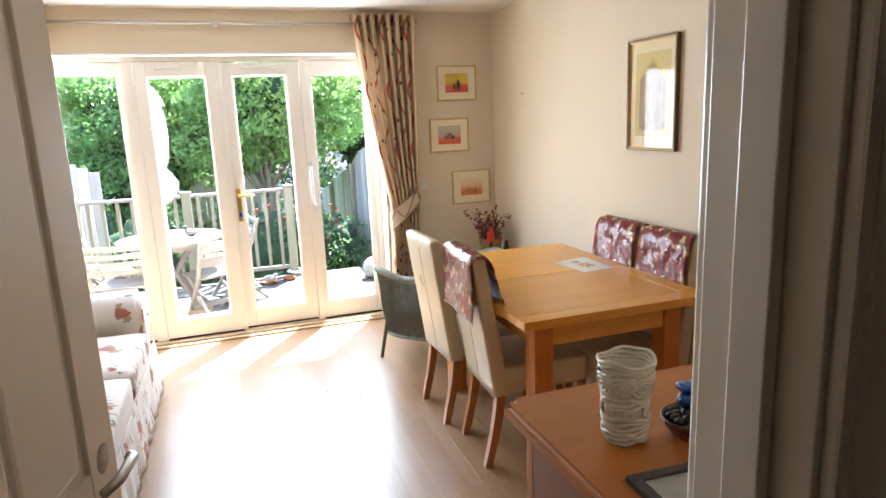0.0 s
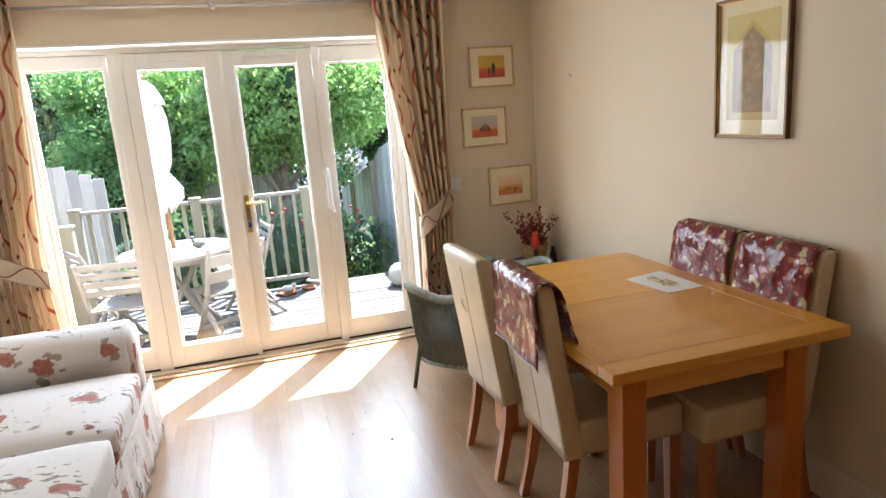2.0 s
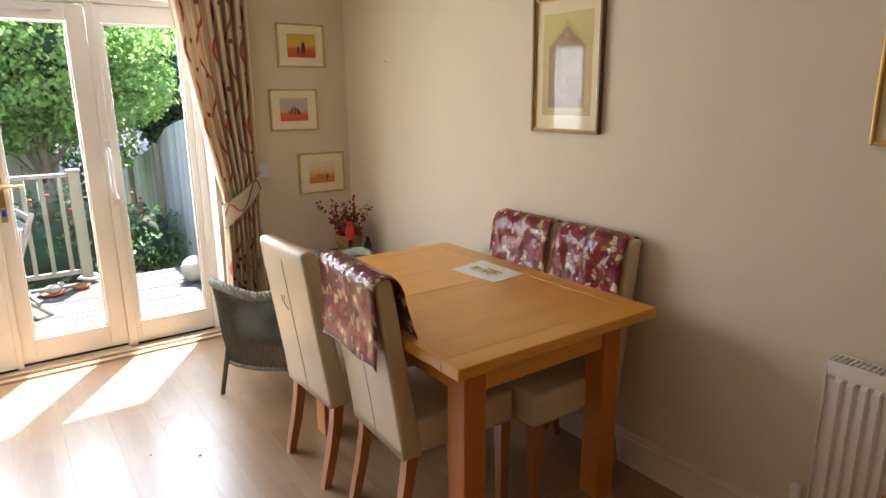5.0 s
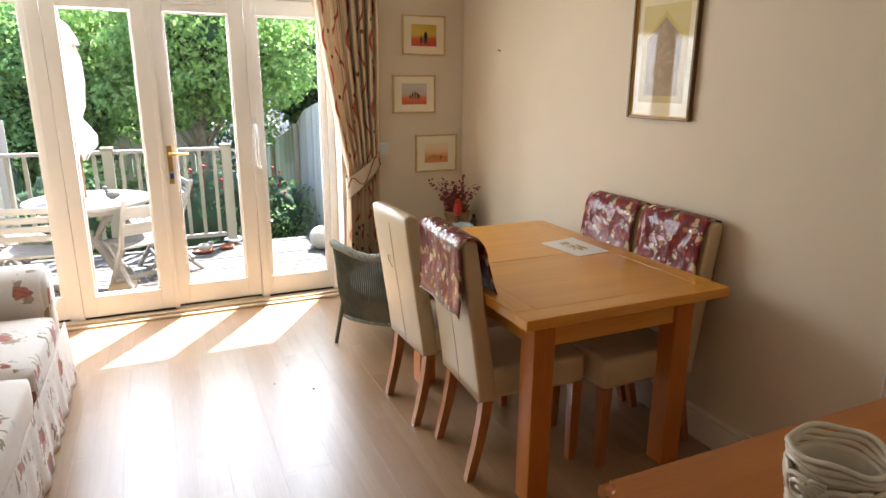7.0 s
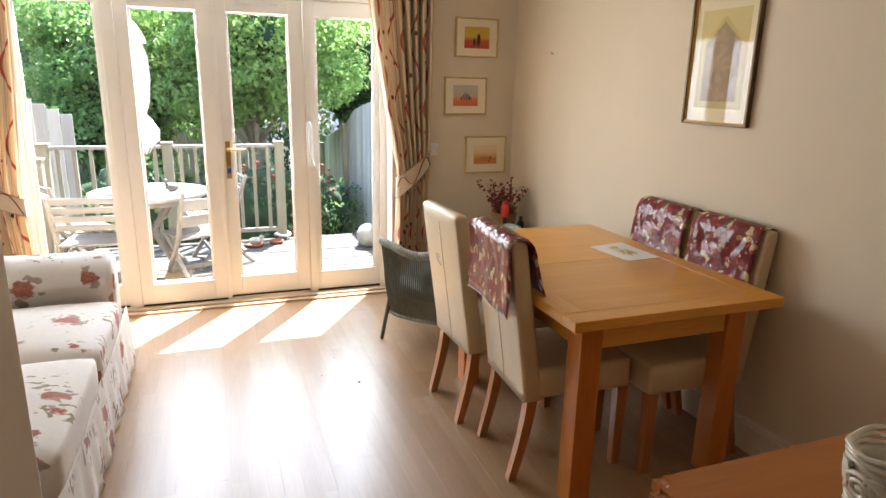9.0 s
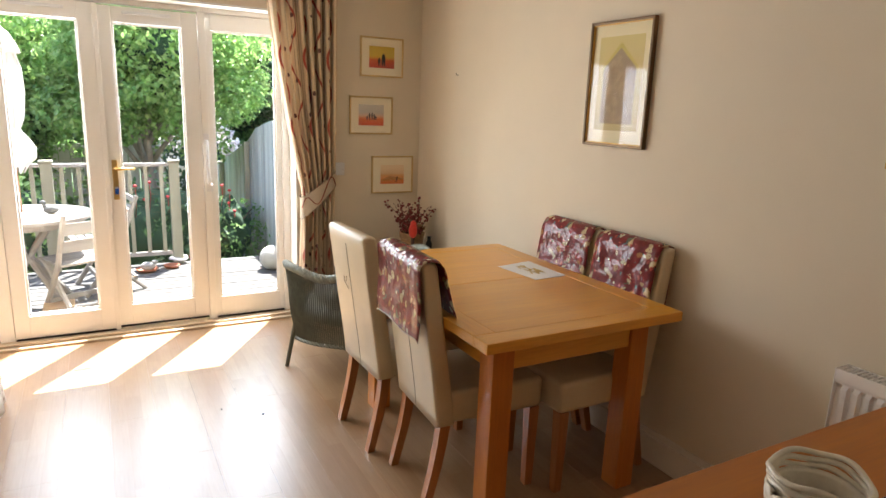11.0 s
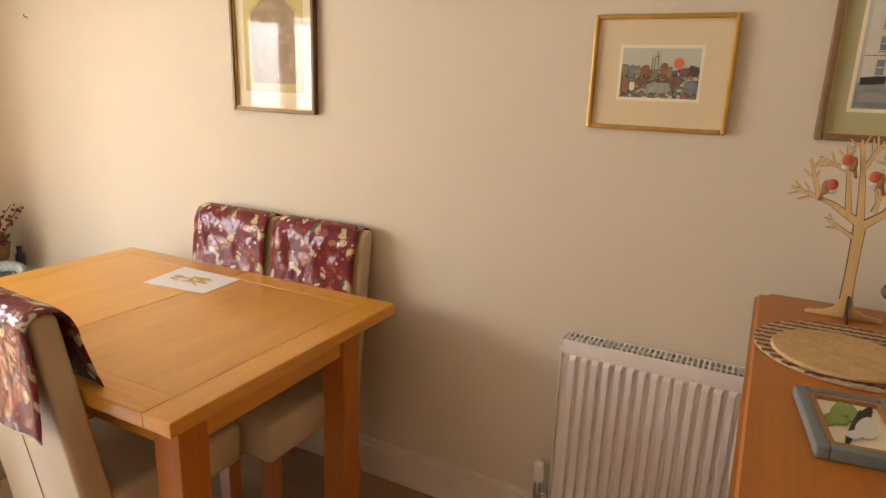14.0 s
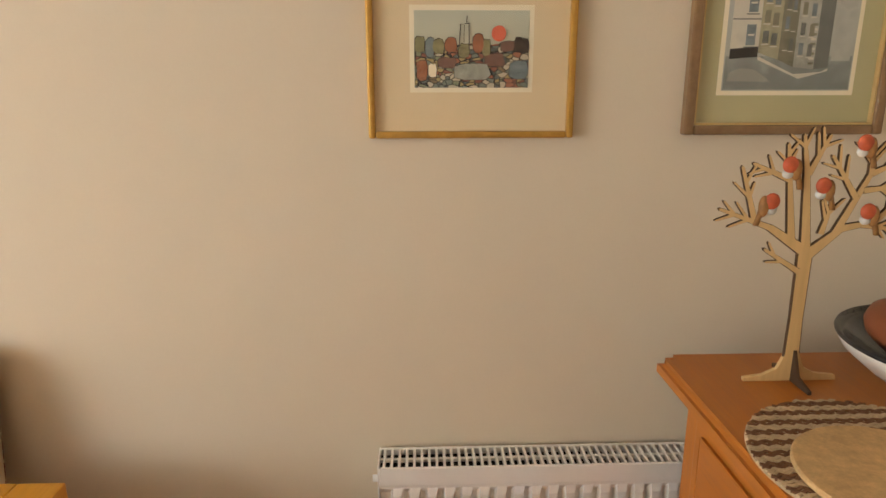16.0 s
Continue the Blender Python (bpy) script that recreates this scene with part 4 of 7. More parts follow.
# ---------------------------------------------------------------- radiator
R = thing("radiator", (2.155, 1.574, 0), "white enamelled panel radiator with a slotted top grille", "radiator")
L = 0.80
bm = bmesh.new()
rows = []
pitch = 0.0333
prof = [(-0.026, 0.0), (-0.026, -0.016)]
k = 0
y = -0.020
while y > -L + 0.03:
    prof += [(-0.026, y), (-0.0415, y - 0.0045), (-0.0415, y - 0.0205), (-0.026, y - 0.025)]
    y -= pitch
prof += [(-0.026, -L)]
for z, flat in ((0.105, 1), (0.140, 1), (0.158, 0), (0.684, 0), (0.698, 1), (0.722, 1)):
    rows.append([(-0.036 if flat else x, yy, z) for x, yy in prof])
part("front_panel", sheet(rows, 0.0015), WHITEMETAL, R)
part("back_panel", solid(0.020, 0.030, -L, 0, 0.105, 0.722, 0.003), WHITEMETAL, R)
part("front_casing", solid(-0.040, -0.034, -L, 0.0, 0.705, 0.744, 0.002), WHITEMETAL, R)
part("rear_casing", solid(0.026, 0.034, -L, 0.0, 0.70, 0.744, 0.002), WHITEMETAL, R)
part("end_casing", solid(-0.040, 0.034, 0.0005, 0.004, 0.11, 0.744, 0.001), WHITEMETAL, R)
# dark sheet below the fins paints the shade seen between them
bm = bmesh.new()
box(bm, -0.034, 0.026, -L, 0.0, 0.728, 0.731)
part("grille_shadow", bm, GAPSHADE, R, "dark sheet painted as the shade in the grille's slots")
bm = bmesh.new()
for k in range(55):
    y = -0.008 - k * 0.0145
    box(bm, -0.0335, 0.0255, y - 0.0025, y + 0.0025, 0.7312, 0.7438)
box(bm, -0.0335, 0.0255, -L, 0.0, 0.7345, 0.7405)
for v in [v for v in bm.verts[-8:]]:
    v.co.x = -0.006 if v.co.x < 0 else 0.001
part("grille", bm, WHITEMETAL, R)
part("bleed_plug", tube(bmesh.new(), [(-0.004, 0.003, 0.70), (-0.004, 0.016, 0.70)], 0.007, 10), WHITEMETAL, R)
V = thing("radiator_valve", (2.150, 1.625, 0), "white thermostatic radiator valve on a copper pipe", "valve")
part("head", lathe(bmesh.new(), [(0.010, 0.225), (0.017, 0.232), (0.0185, 0.245), (0.0175, 0.285), (0.015, 0.292), (0.004, 0.294)], 20), PLASTIC, V, "ribbed white plastic head", True)
bm = lathe(bmesh.new(), [(0.009, 0.165), (0.013, 0.17), (0.013, 0.195), (0.010, 0.20), (0.010, 0.228)], 14)
tube(bm, [(0, 0, 0.185), (0, -0.046, 0.185)], 0.008, 10)
part("body", bm, STEEL, V, "", True)
part("pipe", tube(bmesh.new(), [(0, 0, 0.0), (0, 0, 0.168)], 0.0075, 10), WHITEMETAL, V, "white painted pipe", True)


# ---------------------------------------------------------------- pictures
def framed(name, wall, a0, a1, z0, z1, bar, deep, frame_mat, mount_mat, label, profile=0.004, inner=None):
    """A framed picture on the north wall (a is x) or the east wall (a is y). Local: u along the wall, w off the wall."""
    cu, cz = (a0 + a1) / 2, (z0 + z1) / 2
    e = thing(name, (cu, NORTH - 0.001, cz) if wall == "north" else (EAST - 0.001, cu, cz), label, "picture", "framed pictures", "", 0 if wall == "north" else -90)
    hw, hz = (a1 - a0) / 2, (z1 - z0) / 2
    for s in (-1, 1):
        part("frame_side", solid(s * hw - (bar if s > 0 else 0), s * hw + (bar if s < 0 else 0), -deep, 0, -hz, hz, profile), frame_mat, e)
        part("frame_rail", solid(-hw + bar, hw - bar, -deep + 0.001, 0, s * hz - (bar if s > 0 else 0), s * hz + (bar if s < 0 else 0), profile), frame_mat, e)
    part("mount", solid(-hw + bar, hw - bar, -0.008, -0.002, -hz + bar, hz - bar), mount_mat, e)
    if inner is not None:
        m, bar2 = inner
        for s in (-1, 1):
            part("slip", solid(s * (hw - bar) - (bar2 if s > 0 else 0), s * (hw - bar) + (bar2 if s < 0 else 0), -deep + 0.006, -0.008, -hz + bar, hz - bar, 0.001), m, e)
            part("slip", solid(-hw + bar + bar2, hw - bar - bar2, -deep + 0.006, -0.008, s * (hz - bar) - (bar2 if s > 0 else 0), s * (hz - bar) + (bar2 if s < 0 else 0), 0.001), m, e)
    g = part("glass", pane(-hw + bar, hw - bar, -hz + bar, hz - bar, -0.0125), PICGLASS, e, "clear picture glass")
    g.visible_shadow = False
    return e


def print_on(e, u0, u1, z0, z1, mat, name="print", lift=0.0088, label=""):
    return part(name, solid(u0, u1, -lift, -0.0081, z0, z1), mat, e, label)


def blot(e, pts, mat, lift=0.0096, name="painted_shape"):
    bm = outline(bmesh.new(), pts, 0.0006, 1, -lift)
    return part(name, bm, mat, e)


INK = surface("print_ink", (0.03, 0.022, 0.018), 0.8)
WASH1 = across("sunset_wash", 2, -0.05, 0.05, ((0.0, (0.58, 0.06, 0.02)), (0.30, (0.62, 0.10, 0.02)), (0.42, (0.66, 0.28, 0.03)), (0.55, (0.68, 0.46, 0.05)), (1.0, (0.62, 0.42, 0.04))))
WASH2 = across("dusk_wash", 2, -0.05, 0.05, ((0.0, (0.66, 0.10, 0.03)), (0.30, (0.70, 0.18, 0.05)), (0.45, (0.66, 0.42, 0.26)), (0.7, (0.52, 0.46, 0.40)), (1.0, (0.56, 0.50, 0.42))))
WASH3 = across("pale_wash", 2, -0.05, 0.05, ((0.0, (0.70, 0.20, 0.05)), (0.2, (0.76, 0.30, 0.08)), (0.42, (0.78, 0.40, 0.14)), (0.6, (0.82, 0.58, 0.32)), (1.0, (0.86, 0.68, 0.44))))
f = framed("picture_sunset", "north", 1.740, 2.056, 1.668, 1.928, 0.011, 0.018, PALEGOLD, MOUNT, "small gilt framed print with a yellow and red sunset wash")
print_on(f, -0.092, 0.092, -0.070, 0.070, WASH1)
for cx, h, w_ in ((-0.020, 0.052, 0.014), (0.012, 0.080, 0.022)):
    blot(f, [(cx - w_ / 2, -0.055), (cx - w_ * 0.2, -0.055), (cx, -0.055 + h * 0.3), (cx + w_ * 0.25, -0.055), (cx + w_ / 2, -0.055), (cx + w_ * 0.6, -0.055 + h * 0.7), (cx + w_ * 0.2, -0.055 + h), (cx - w_ * 0.3, -0.055 + h * 0.95), (cx - w_ * 0.6, -0.055 + h * 0.65)], INK)
f = framed("picture_dusk", "north", 1.667, 1.984, 1.283, 1.538, 0.011, 0.018, PALEGOLD, MOUNT, "small gilt framed print with a grey sky over red ground")
print_on(f, -0.092, 0.092, -0.068, 0.072, WASH2)
for cx, h in ((-0.03, 0.03), (-0.012, 0.05), (0.006, 0.055), (0.022, 0.045), (0.034, 0.03)):
    blot(f, [(cx - 0.004, -0.03), (cx + 0.003, -0.03), (cx + 0.006, -0.03 + h * 0.6), (cx + 0.001, -0.03 + h), (cx - 0.006, -0.03 + h * 0.7)], INK)
f = framed("picture_desert", "north", 1.832, 2.152, 0.870, 1.134, 0.011, 0.018, PALEGOLD, MOUNT, "small gilt framed print with a pale desert wash")
print_on(f, -0.090, 0.090, -0.066, 0.068, WASH3)
blot(f, [(0.025, -0.055), (0.03, -0.055), (0.04, -0.03), (0.042, -0.012), (0.034, -0.015), (0.03, -0.035)], INK)
blot(f, [(-0.088, -0.04), (-0.02, -0.008), (0.03, -0.018), (0.088, -0.03), (0.088, -0.036), (-0.088, -0.046)], surface("ochre_ink", (0.55, 0.24, 0.07), 0.8), 0.0093)

f = framed("picture_house", "east", 2.528, 2.908, 1.338, 1.880, 0.013, 0.024, DARKFRAME, CREAMMOUNT, "tall bronze framed print of a gabled house behind glass", 0.004, (GOLD, 0.004))
HOUSE = across("faded_print", 2, -0.2, 0.2, ((0.0, (0.56, 0.44, 0.20)), (0.5, (0.60, 0.47, 0.19)), (1.0, (0.66, 0.54, 0.22))))
BRICKINK = patchwork("faded_brick_print", 30, ((0.40, 0.28, 0.15), (0.35, 0.25, 0.14), (0.43, 0.31, 0.17), (0.37, 0.26, 0.15)), 0.02, (0.30, 0.21, 0.12), (1, 1, 1.6))
print_on(f, -0.135, 0.135, -0.20, 0.205, HOUSE)
blot(f, [(-0.10, -0.17), (0.10, -0.17), (0.10, 0.08), (0.0, 0.165), (-0.10, 0.08)], BRICKINK)
blot(f, [(-0.115, 0.07), (-0.10, 0.068), (0.0, 0.155), (0.10, 0.068), (0.115, 0.07), (0.0, 0.178)], surface("olive_ink", (0.58, 0.46, 0.12), 0.8), 0.0102)
DKINK = surface("window_ink", (0.34, 0.24, 0.13), 0.8)
for u, z in ((-0.055, 0.02), (0.04, 0.02), (-0.055, -0.09), (0.04, -0.09)):
    blot(f, [(u, z), (u + 0.03, z), (u + 0.03, z + 0.05), (u, z + 0.05)], DKINK, 0.0102)

f = framed("picture_town", "east", 1.222, 1.580, 1.354, 1.650, 0.012, 0.020, GOLD, TANMOUNT, "gilt framed print of town roofs under a red sun")
print_on(f, -0.106, 0.106, -0.070, 0.073, MOUNT, "mount_bevel", 0.0086)
SKYINK = across("sky_print", 2, -0.06, 0.09, ((0.0, (0.56, 0.53, 0.37)), (1.0, (0.54, 0.55, 0.43))))
print_on(f, -0.098, 0.098, -0.062, 0.064, SKYINK, "print", 0.0092)
TOWN = patchwork("town_print", 85, ((0.24, 0.17, 0.09), (0.40, 0.15, 0.08), (0.20, 0.23, 0.18), (0.56, 0.49, 0.34), (0.28, 0.11, 0.07), (0.15, 0.17, 0.15), (0.44, 0.33, 0.14), (0.26, 0.27, 0.16), (0.62, 0.56, 0.42)), 0.05, (0.03, 0.025, 0.02), (1, 0.75, 1.7))
def lump(u0, u1, z0, z1, mat, lift, seed=0, n=11):
    """A hand-drawn shape: a rounded patch with an uneven edge, laid over an ink rim."""
    g = random.Random(seed)
    cu, cz, hu, hz = (u0 + u1) / 2, (z0 + z1) / 2, (u1 - u0) / 2, (z1 - z0) / 2
    edge = []
    for q in range(n):
        a = 2 * math.pi * (q + 0.5) / n
        k = g.uniform(0.88, 1.10) * (abs(math.cos(a)) ** 6 + abs(math.sin(a)) ** 6) ** (-1 / 6)
        edge.append((k * math.cos(a), k * math.sin(a)))
    blot(f, [(max(-0.0978, min(0.0978, cu + (hu + 0.0009) * x)), max(-0.0615, cz + (hz + 0.0009) * z)) for x, z in edge], INK, lift)
    blot(f, [(max(-0.0974, min(0.0974, cu + hu * x)), max(-0.0611, cz + hz * z)) for x, z in edge], mat, lift + 0.0005)


blot(f, [(-0.098, -0.062), (0.098, -0.062), (0.098, 0.010), (0.06, 0.013), (0.03, 0.008), (0.0, 0.011), (-0.04, 0.007), (-0.098, 0.013)], TOWN)
T_OLIVE = surface("olive_wash", (0.30, 0.27, 0.13), 0.8, vary=0.3, scale=90)
T_RUST = surface("rust_wash", (0.40, 0.15, 0.07), 0.8, vary=0.3, scale=90)
T_BLUE = surface("slate_blue_wash", (0.22, 0.27, 0.27), 0.8, vary=0.3, scale=90)
T_GREY = surface("grey_green_wash", (0.40, 0.40, 0.32), 0.8, vary=0.25, scale=90)
T_DARK = surface("dark_brown_wash", (0.10, 0.07, 0.05), 0.8, vary=0.3, scale=90)
T_ROOF = surface("brown_roof_wash", (0.25, 0.13, 0.09), 0.8, vary=0.3, scale=90)
town = [(-0.097, -0.080, -0.002, 0.022, T_OLIVE), (-0.079, -0.064, -0.012, 0.020, T_BLUE), (-0.066, -0.048, -0.006, 0.018, T_OLIVE), (-0.046, -0.026, -0.004, 0.020, T_RUST),
        (-0.022, -0.004, -0.012, 0.010, T_OLIVE), (0.002, 0.020, -0.004, 0.026, T_RUST), (0.018, 0.032, -0.010, 0.018, T_OLIVE), (0.050, 0.074, -0.002, 0.014, T_ROOF),
        (0.073, 0.085, -0.002, 0.020, T_DARK), (0.085, 0.097, -0.004, 0.019, T_DARK), (-0.094, -0.076, -0.050, -0.016, T_RUST), (-0.056, -0.026, -0.030, -0.012, T_ROOF),
        (0.022, 0.056, -0.026, -0.006, T_ROOF), (-0.030, 0.032, -0.050, -0.022, T_GREY), (0.066, 0.096, -0.048, -0.016, T_BLUE), (-0.074, -0.060, -0.044, -0.022, MOUNT)]
for k, (u0, u1, z0, z1, mt) in enumerate(town):
    lump(u0, u1, z0, z1, mt, 0.0101 + 0.0001 * (k % 3), 60 + k)
SUNINK = surface("red_sun_ink", (0.76, 0.17, 0.09), 0.8)
blot(f, [(0.046 + 0.0125 * math.cos(a), 0.027 + 0.013 * math.sin(a)) for a in (2 * math.pi * k / 20 for k in range(20))], SUNINK, 0.0112)
for u0, z0, u1, z1, wd in ((-0.022, 0.006, -0.020, 0.042, 0.0007), (-0.005, 0.006, -0.006, 0.042, 0.0007), (-0.023, 0.041, -0.004, 0.043, 0.0008), (-0.014, 0.012, -0.0135, 0.040, 0.0005), (-0.0095, 0.042, -0.009, 0.055, 0.0006)):
    blot(f, [(u0, z0), (u0 + wd * 2, z0), (u1 + wd * 2, z1), (u1, z1 + 0.001)], INK, 0.0116)

f = framed("picture_street", "east", 0.670, 1.026, 1.358, 1.810, 0.017, 0.024, BROWNFRAME, OLIVEMOUNT, "brown framed grey etching of an old town street", 0.005, (PALEGOLD, 0.004))
print_on(f, -0.122, 0.122, -0.158, 0.152, MOUNT, "mount_bevel", 0.0086)
ETCH = across("etching_wash", 2, -0.14, 0.14, ((0.0, (0.42, 0.42, 0.36)), (0.35, (0.48, 0.47, 0.40)), (0.7, (0.52, 0.52, 0.46)), (1.0, (0.46, 0.48, 0.46))), 0.8, 0.5)
print_on(f, -0.114, 0.114, -0.150, 0.144, ETCH, "print", 0.0092)


def wash(name, c, amount=0.35):
    lo = tuple(x * (1 - amount) for x in c)
    return across(name, 2, -0.14, 0.14, ((0.0, lo), (0.45, c), (0.6, tuple(x * (1 - amount / 2) for x in c)), (1.0, c)), 0.8, 1.4)


FRONT = wash("pale_front_wash", (0.68, 0.62, 0.50), 0.12)
OCHRE = wash("ochre_front_wash", (0.46, 0.41, 0.26))
DIM = wash("dim_front_wash", (0.26, 0.24, 0.16))
GREYF = wash("grey_front_wash", (0.50, 0.48, 0.40))
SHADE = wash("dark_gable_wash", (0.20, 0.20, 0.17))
ROAD = wash("road_wash", (0.34, 0.36, 0.32))
SLATEINK = surface("slate_ink", (0.24, 0.28, 0.28), 0.8, vary=0.3, scale=60)


def quad(u0, u1, z0, z1, mat, lift, skew=0.0):
    """An upright printed patch whose foot and head fall away by skew across its width."""
    blot(f, [(u0, z0), (u1, z0 + skew), (u1, z1 + skew), (u0, z1)], mat, lift)


# road, pale corner house, the receding row, and roofs behind
quad(-0.112, 0.112, -0.148, -0.092, ROAD, 0.0094, 0.0)
blot(f, [(-0.106, -0.134), (-0.104, -0.120), (-0.085, -0.112), (-0.060, -0.114), (-0.035, -0.130), (-0.030, -0.135)], GREYF, 0.0097)
quad(-0.106, -0.057, -0.092, 0.120, FRONT, 0.0098)
quad(-0.106, -0.057, -0.097, -0.080, INK, 0.0101, 0.004)
quad(-0.108, -0.052, 0.116, 0.130, SHADE, 0.0101)
quad(-0.106, -0.057, -0.032, -0.030, SHADE, 0.0101)
for z, h in ((-0.074, 0.034), (-0.020, 0.030), (0.030, 0.030), (0.082, 0.018)):
    quad(-0.080, -0.064, z, z + h, SLATEINK, 0.0101)
    quad(-0.0775, -0.0665, z + h * 0.45, z + h * 0.55, FRONT, 0.0104)
    quad(-0.083, -0.061, z - 0.004, z - 0.002, SHADE, 0.0104)
quad(-0.056, -0.020, -0.086, 0.040, OCHRE, 0.0098, -0.012)
quad(-0.020, 0.008, -0.098, 0.052, DIM, 0.0099, -0.012)
quad(0.008, 0.045, -0.110, 0.045, GREYF, 0.0098, -0.004)
quad(0.045, 0.070, -0.114, 0.070, SHADE, 0.0099, 0.004)
for u, w_, z0 in ((-0.051, 0.010, -0.070), (-0.036, 0.010, -0.074), (-0.014, 0.007, -0.080), (-0.003, 0.006, -0.082), (0.014, 0.008, -0.090), (0.030, 0.008, -0.092)):
    for k in range(4):
        quad(u, u + w_, z0 + 0.033 * k, z0 + 0.033 * k + 0.020, (SHADE, DIM, SLATEINK)[(k + int(u * 1000)) % 3], 0.0102)
        quad(u - 0.001, u + w_ + 0.001, z0 + 0.033 * k - 0.003, z0 + 0.033 * k - 0.0015, FRONT, 0.0104)
for k in range(9):
    quad(0.034, 0.043, -0.106 + 0.008 * k, -0.102 + 0.008 * k, FRONT if k % 2 else DIM, 0.0101)
blot(f, [(-0.058, 0.040), (-0.020, 0.026), (-0.022, 0.048), (-0.040, 0.066), (-0.052, 0.056)], SHADE, 0.0101)
blot(f, [(-0.020, 0.050), (0.008, 0.038), (0.004, 0.062), (-0.008, 0.074)], FRONT, 0.0101)
blot(f, [(0.006, 0.044), (0.048, 0.040), (0.040, 0.066), (0.020, 0.070)], DIM, 0.0101)
for u, h in ((-0.030, 0.132), (-0.014, 0.138), (0.018, 0.130), (0.034, 0.136)):
    quad(u, u + 0.011, 0.060, h, SLATEINK, 0.0096)
    quad(u + 0.003, u + 0.007, 0.066, h - 0.01, GREYF, 0.0097)
quad(0.074, 0.108, -0.100, 0.100, wash("faint_front_wash", (0.50, 0.49, 0.42), 0.2), 0.0097)
blot(f, [(-0.056, -0.092), (0.010, -0.122), (0.060, -0.118), (0.070, -0.112), (0.070, -0.117), (0.020, -0.130), (-0.056, -0.098)], FRONT, 0.0103)

# nail and socket
n_ = thing("nail", (EAST, 4.162, 1.684), "small dark nail in the plaster wall", "nail")
part("shank", tube(bmesh.new(), [(0.001, 0, 0), (-0.014, 0, 0.003), (-0.016, 0, 0.012)], 0.0022, 6), IRON, n_)
s_ = thing("light_switch", (1.592, NORTH - 0.001, 1.047), "white plastic wall switch plate", "switch")
part("plate", solid(-0.043, 0.043, -0.009, 0, -0.043, 0.043, 0.003), PLASTIC, s_)
part("rocker", solid(-0.010, 0.010, -0.013, -0.0095, -0.013, 0.013, 0.002), PLASTIC, s_)
part("screw", tube(bmesh.new(), [(-0.030, -0.0085, 0), (-0.030, -0.0102, 0)], 0.003, 8), STEEL, s_)
part("screw", tube(bmesh.new(), [(0.030, -0.0085, 0), (0.030, -0.0102, 0)], 0.003, 8), STEEL, s_)


# ---------------------------------------------------------------- curtains and pole
pole = thing("curtain_pole", (0, 4.632, 2.213), "steel curtain pole on ball brackets", "curtain pole")
part("pole", tube(bmesh.new(), [(-1.22, 0, 0), (1.555, 0, 0)], 0.0095, 14), STEEL, pole, "", True)
for x, s in ((-1.22, -1), (1.555, 1)):
    part("finial", tube(bmesh.new(), [(x, 0, 0), (x + s * 0.004, 0, 0), (x + s * 0.006, 0, 0), (x + s * 0.026, 0, 0)], [0.010, 0.016, 0.017, 0.017], 14), STEEL, pole, "", True)
for x in (-1.0, 0.200, 1.50):
    bm = lathe(bmesh.new(), [(0.003, -0.024), (0.018, -0.016), (0.023, 0.0), (0.018, 0.016), (0.003, 0.024)], 16, (x, -0.002, -0.004))
    tube(bm, [(x, 0.0, 0.0), (x, 0.062, 0.0)], 0.006, 8)
    tube(bm, [(x, 0.058, 0.0), (x, 0.067, 0.0)], 0.02, 14)
    part("bracket", bm, STEEL, pole, "", True)


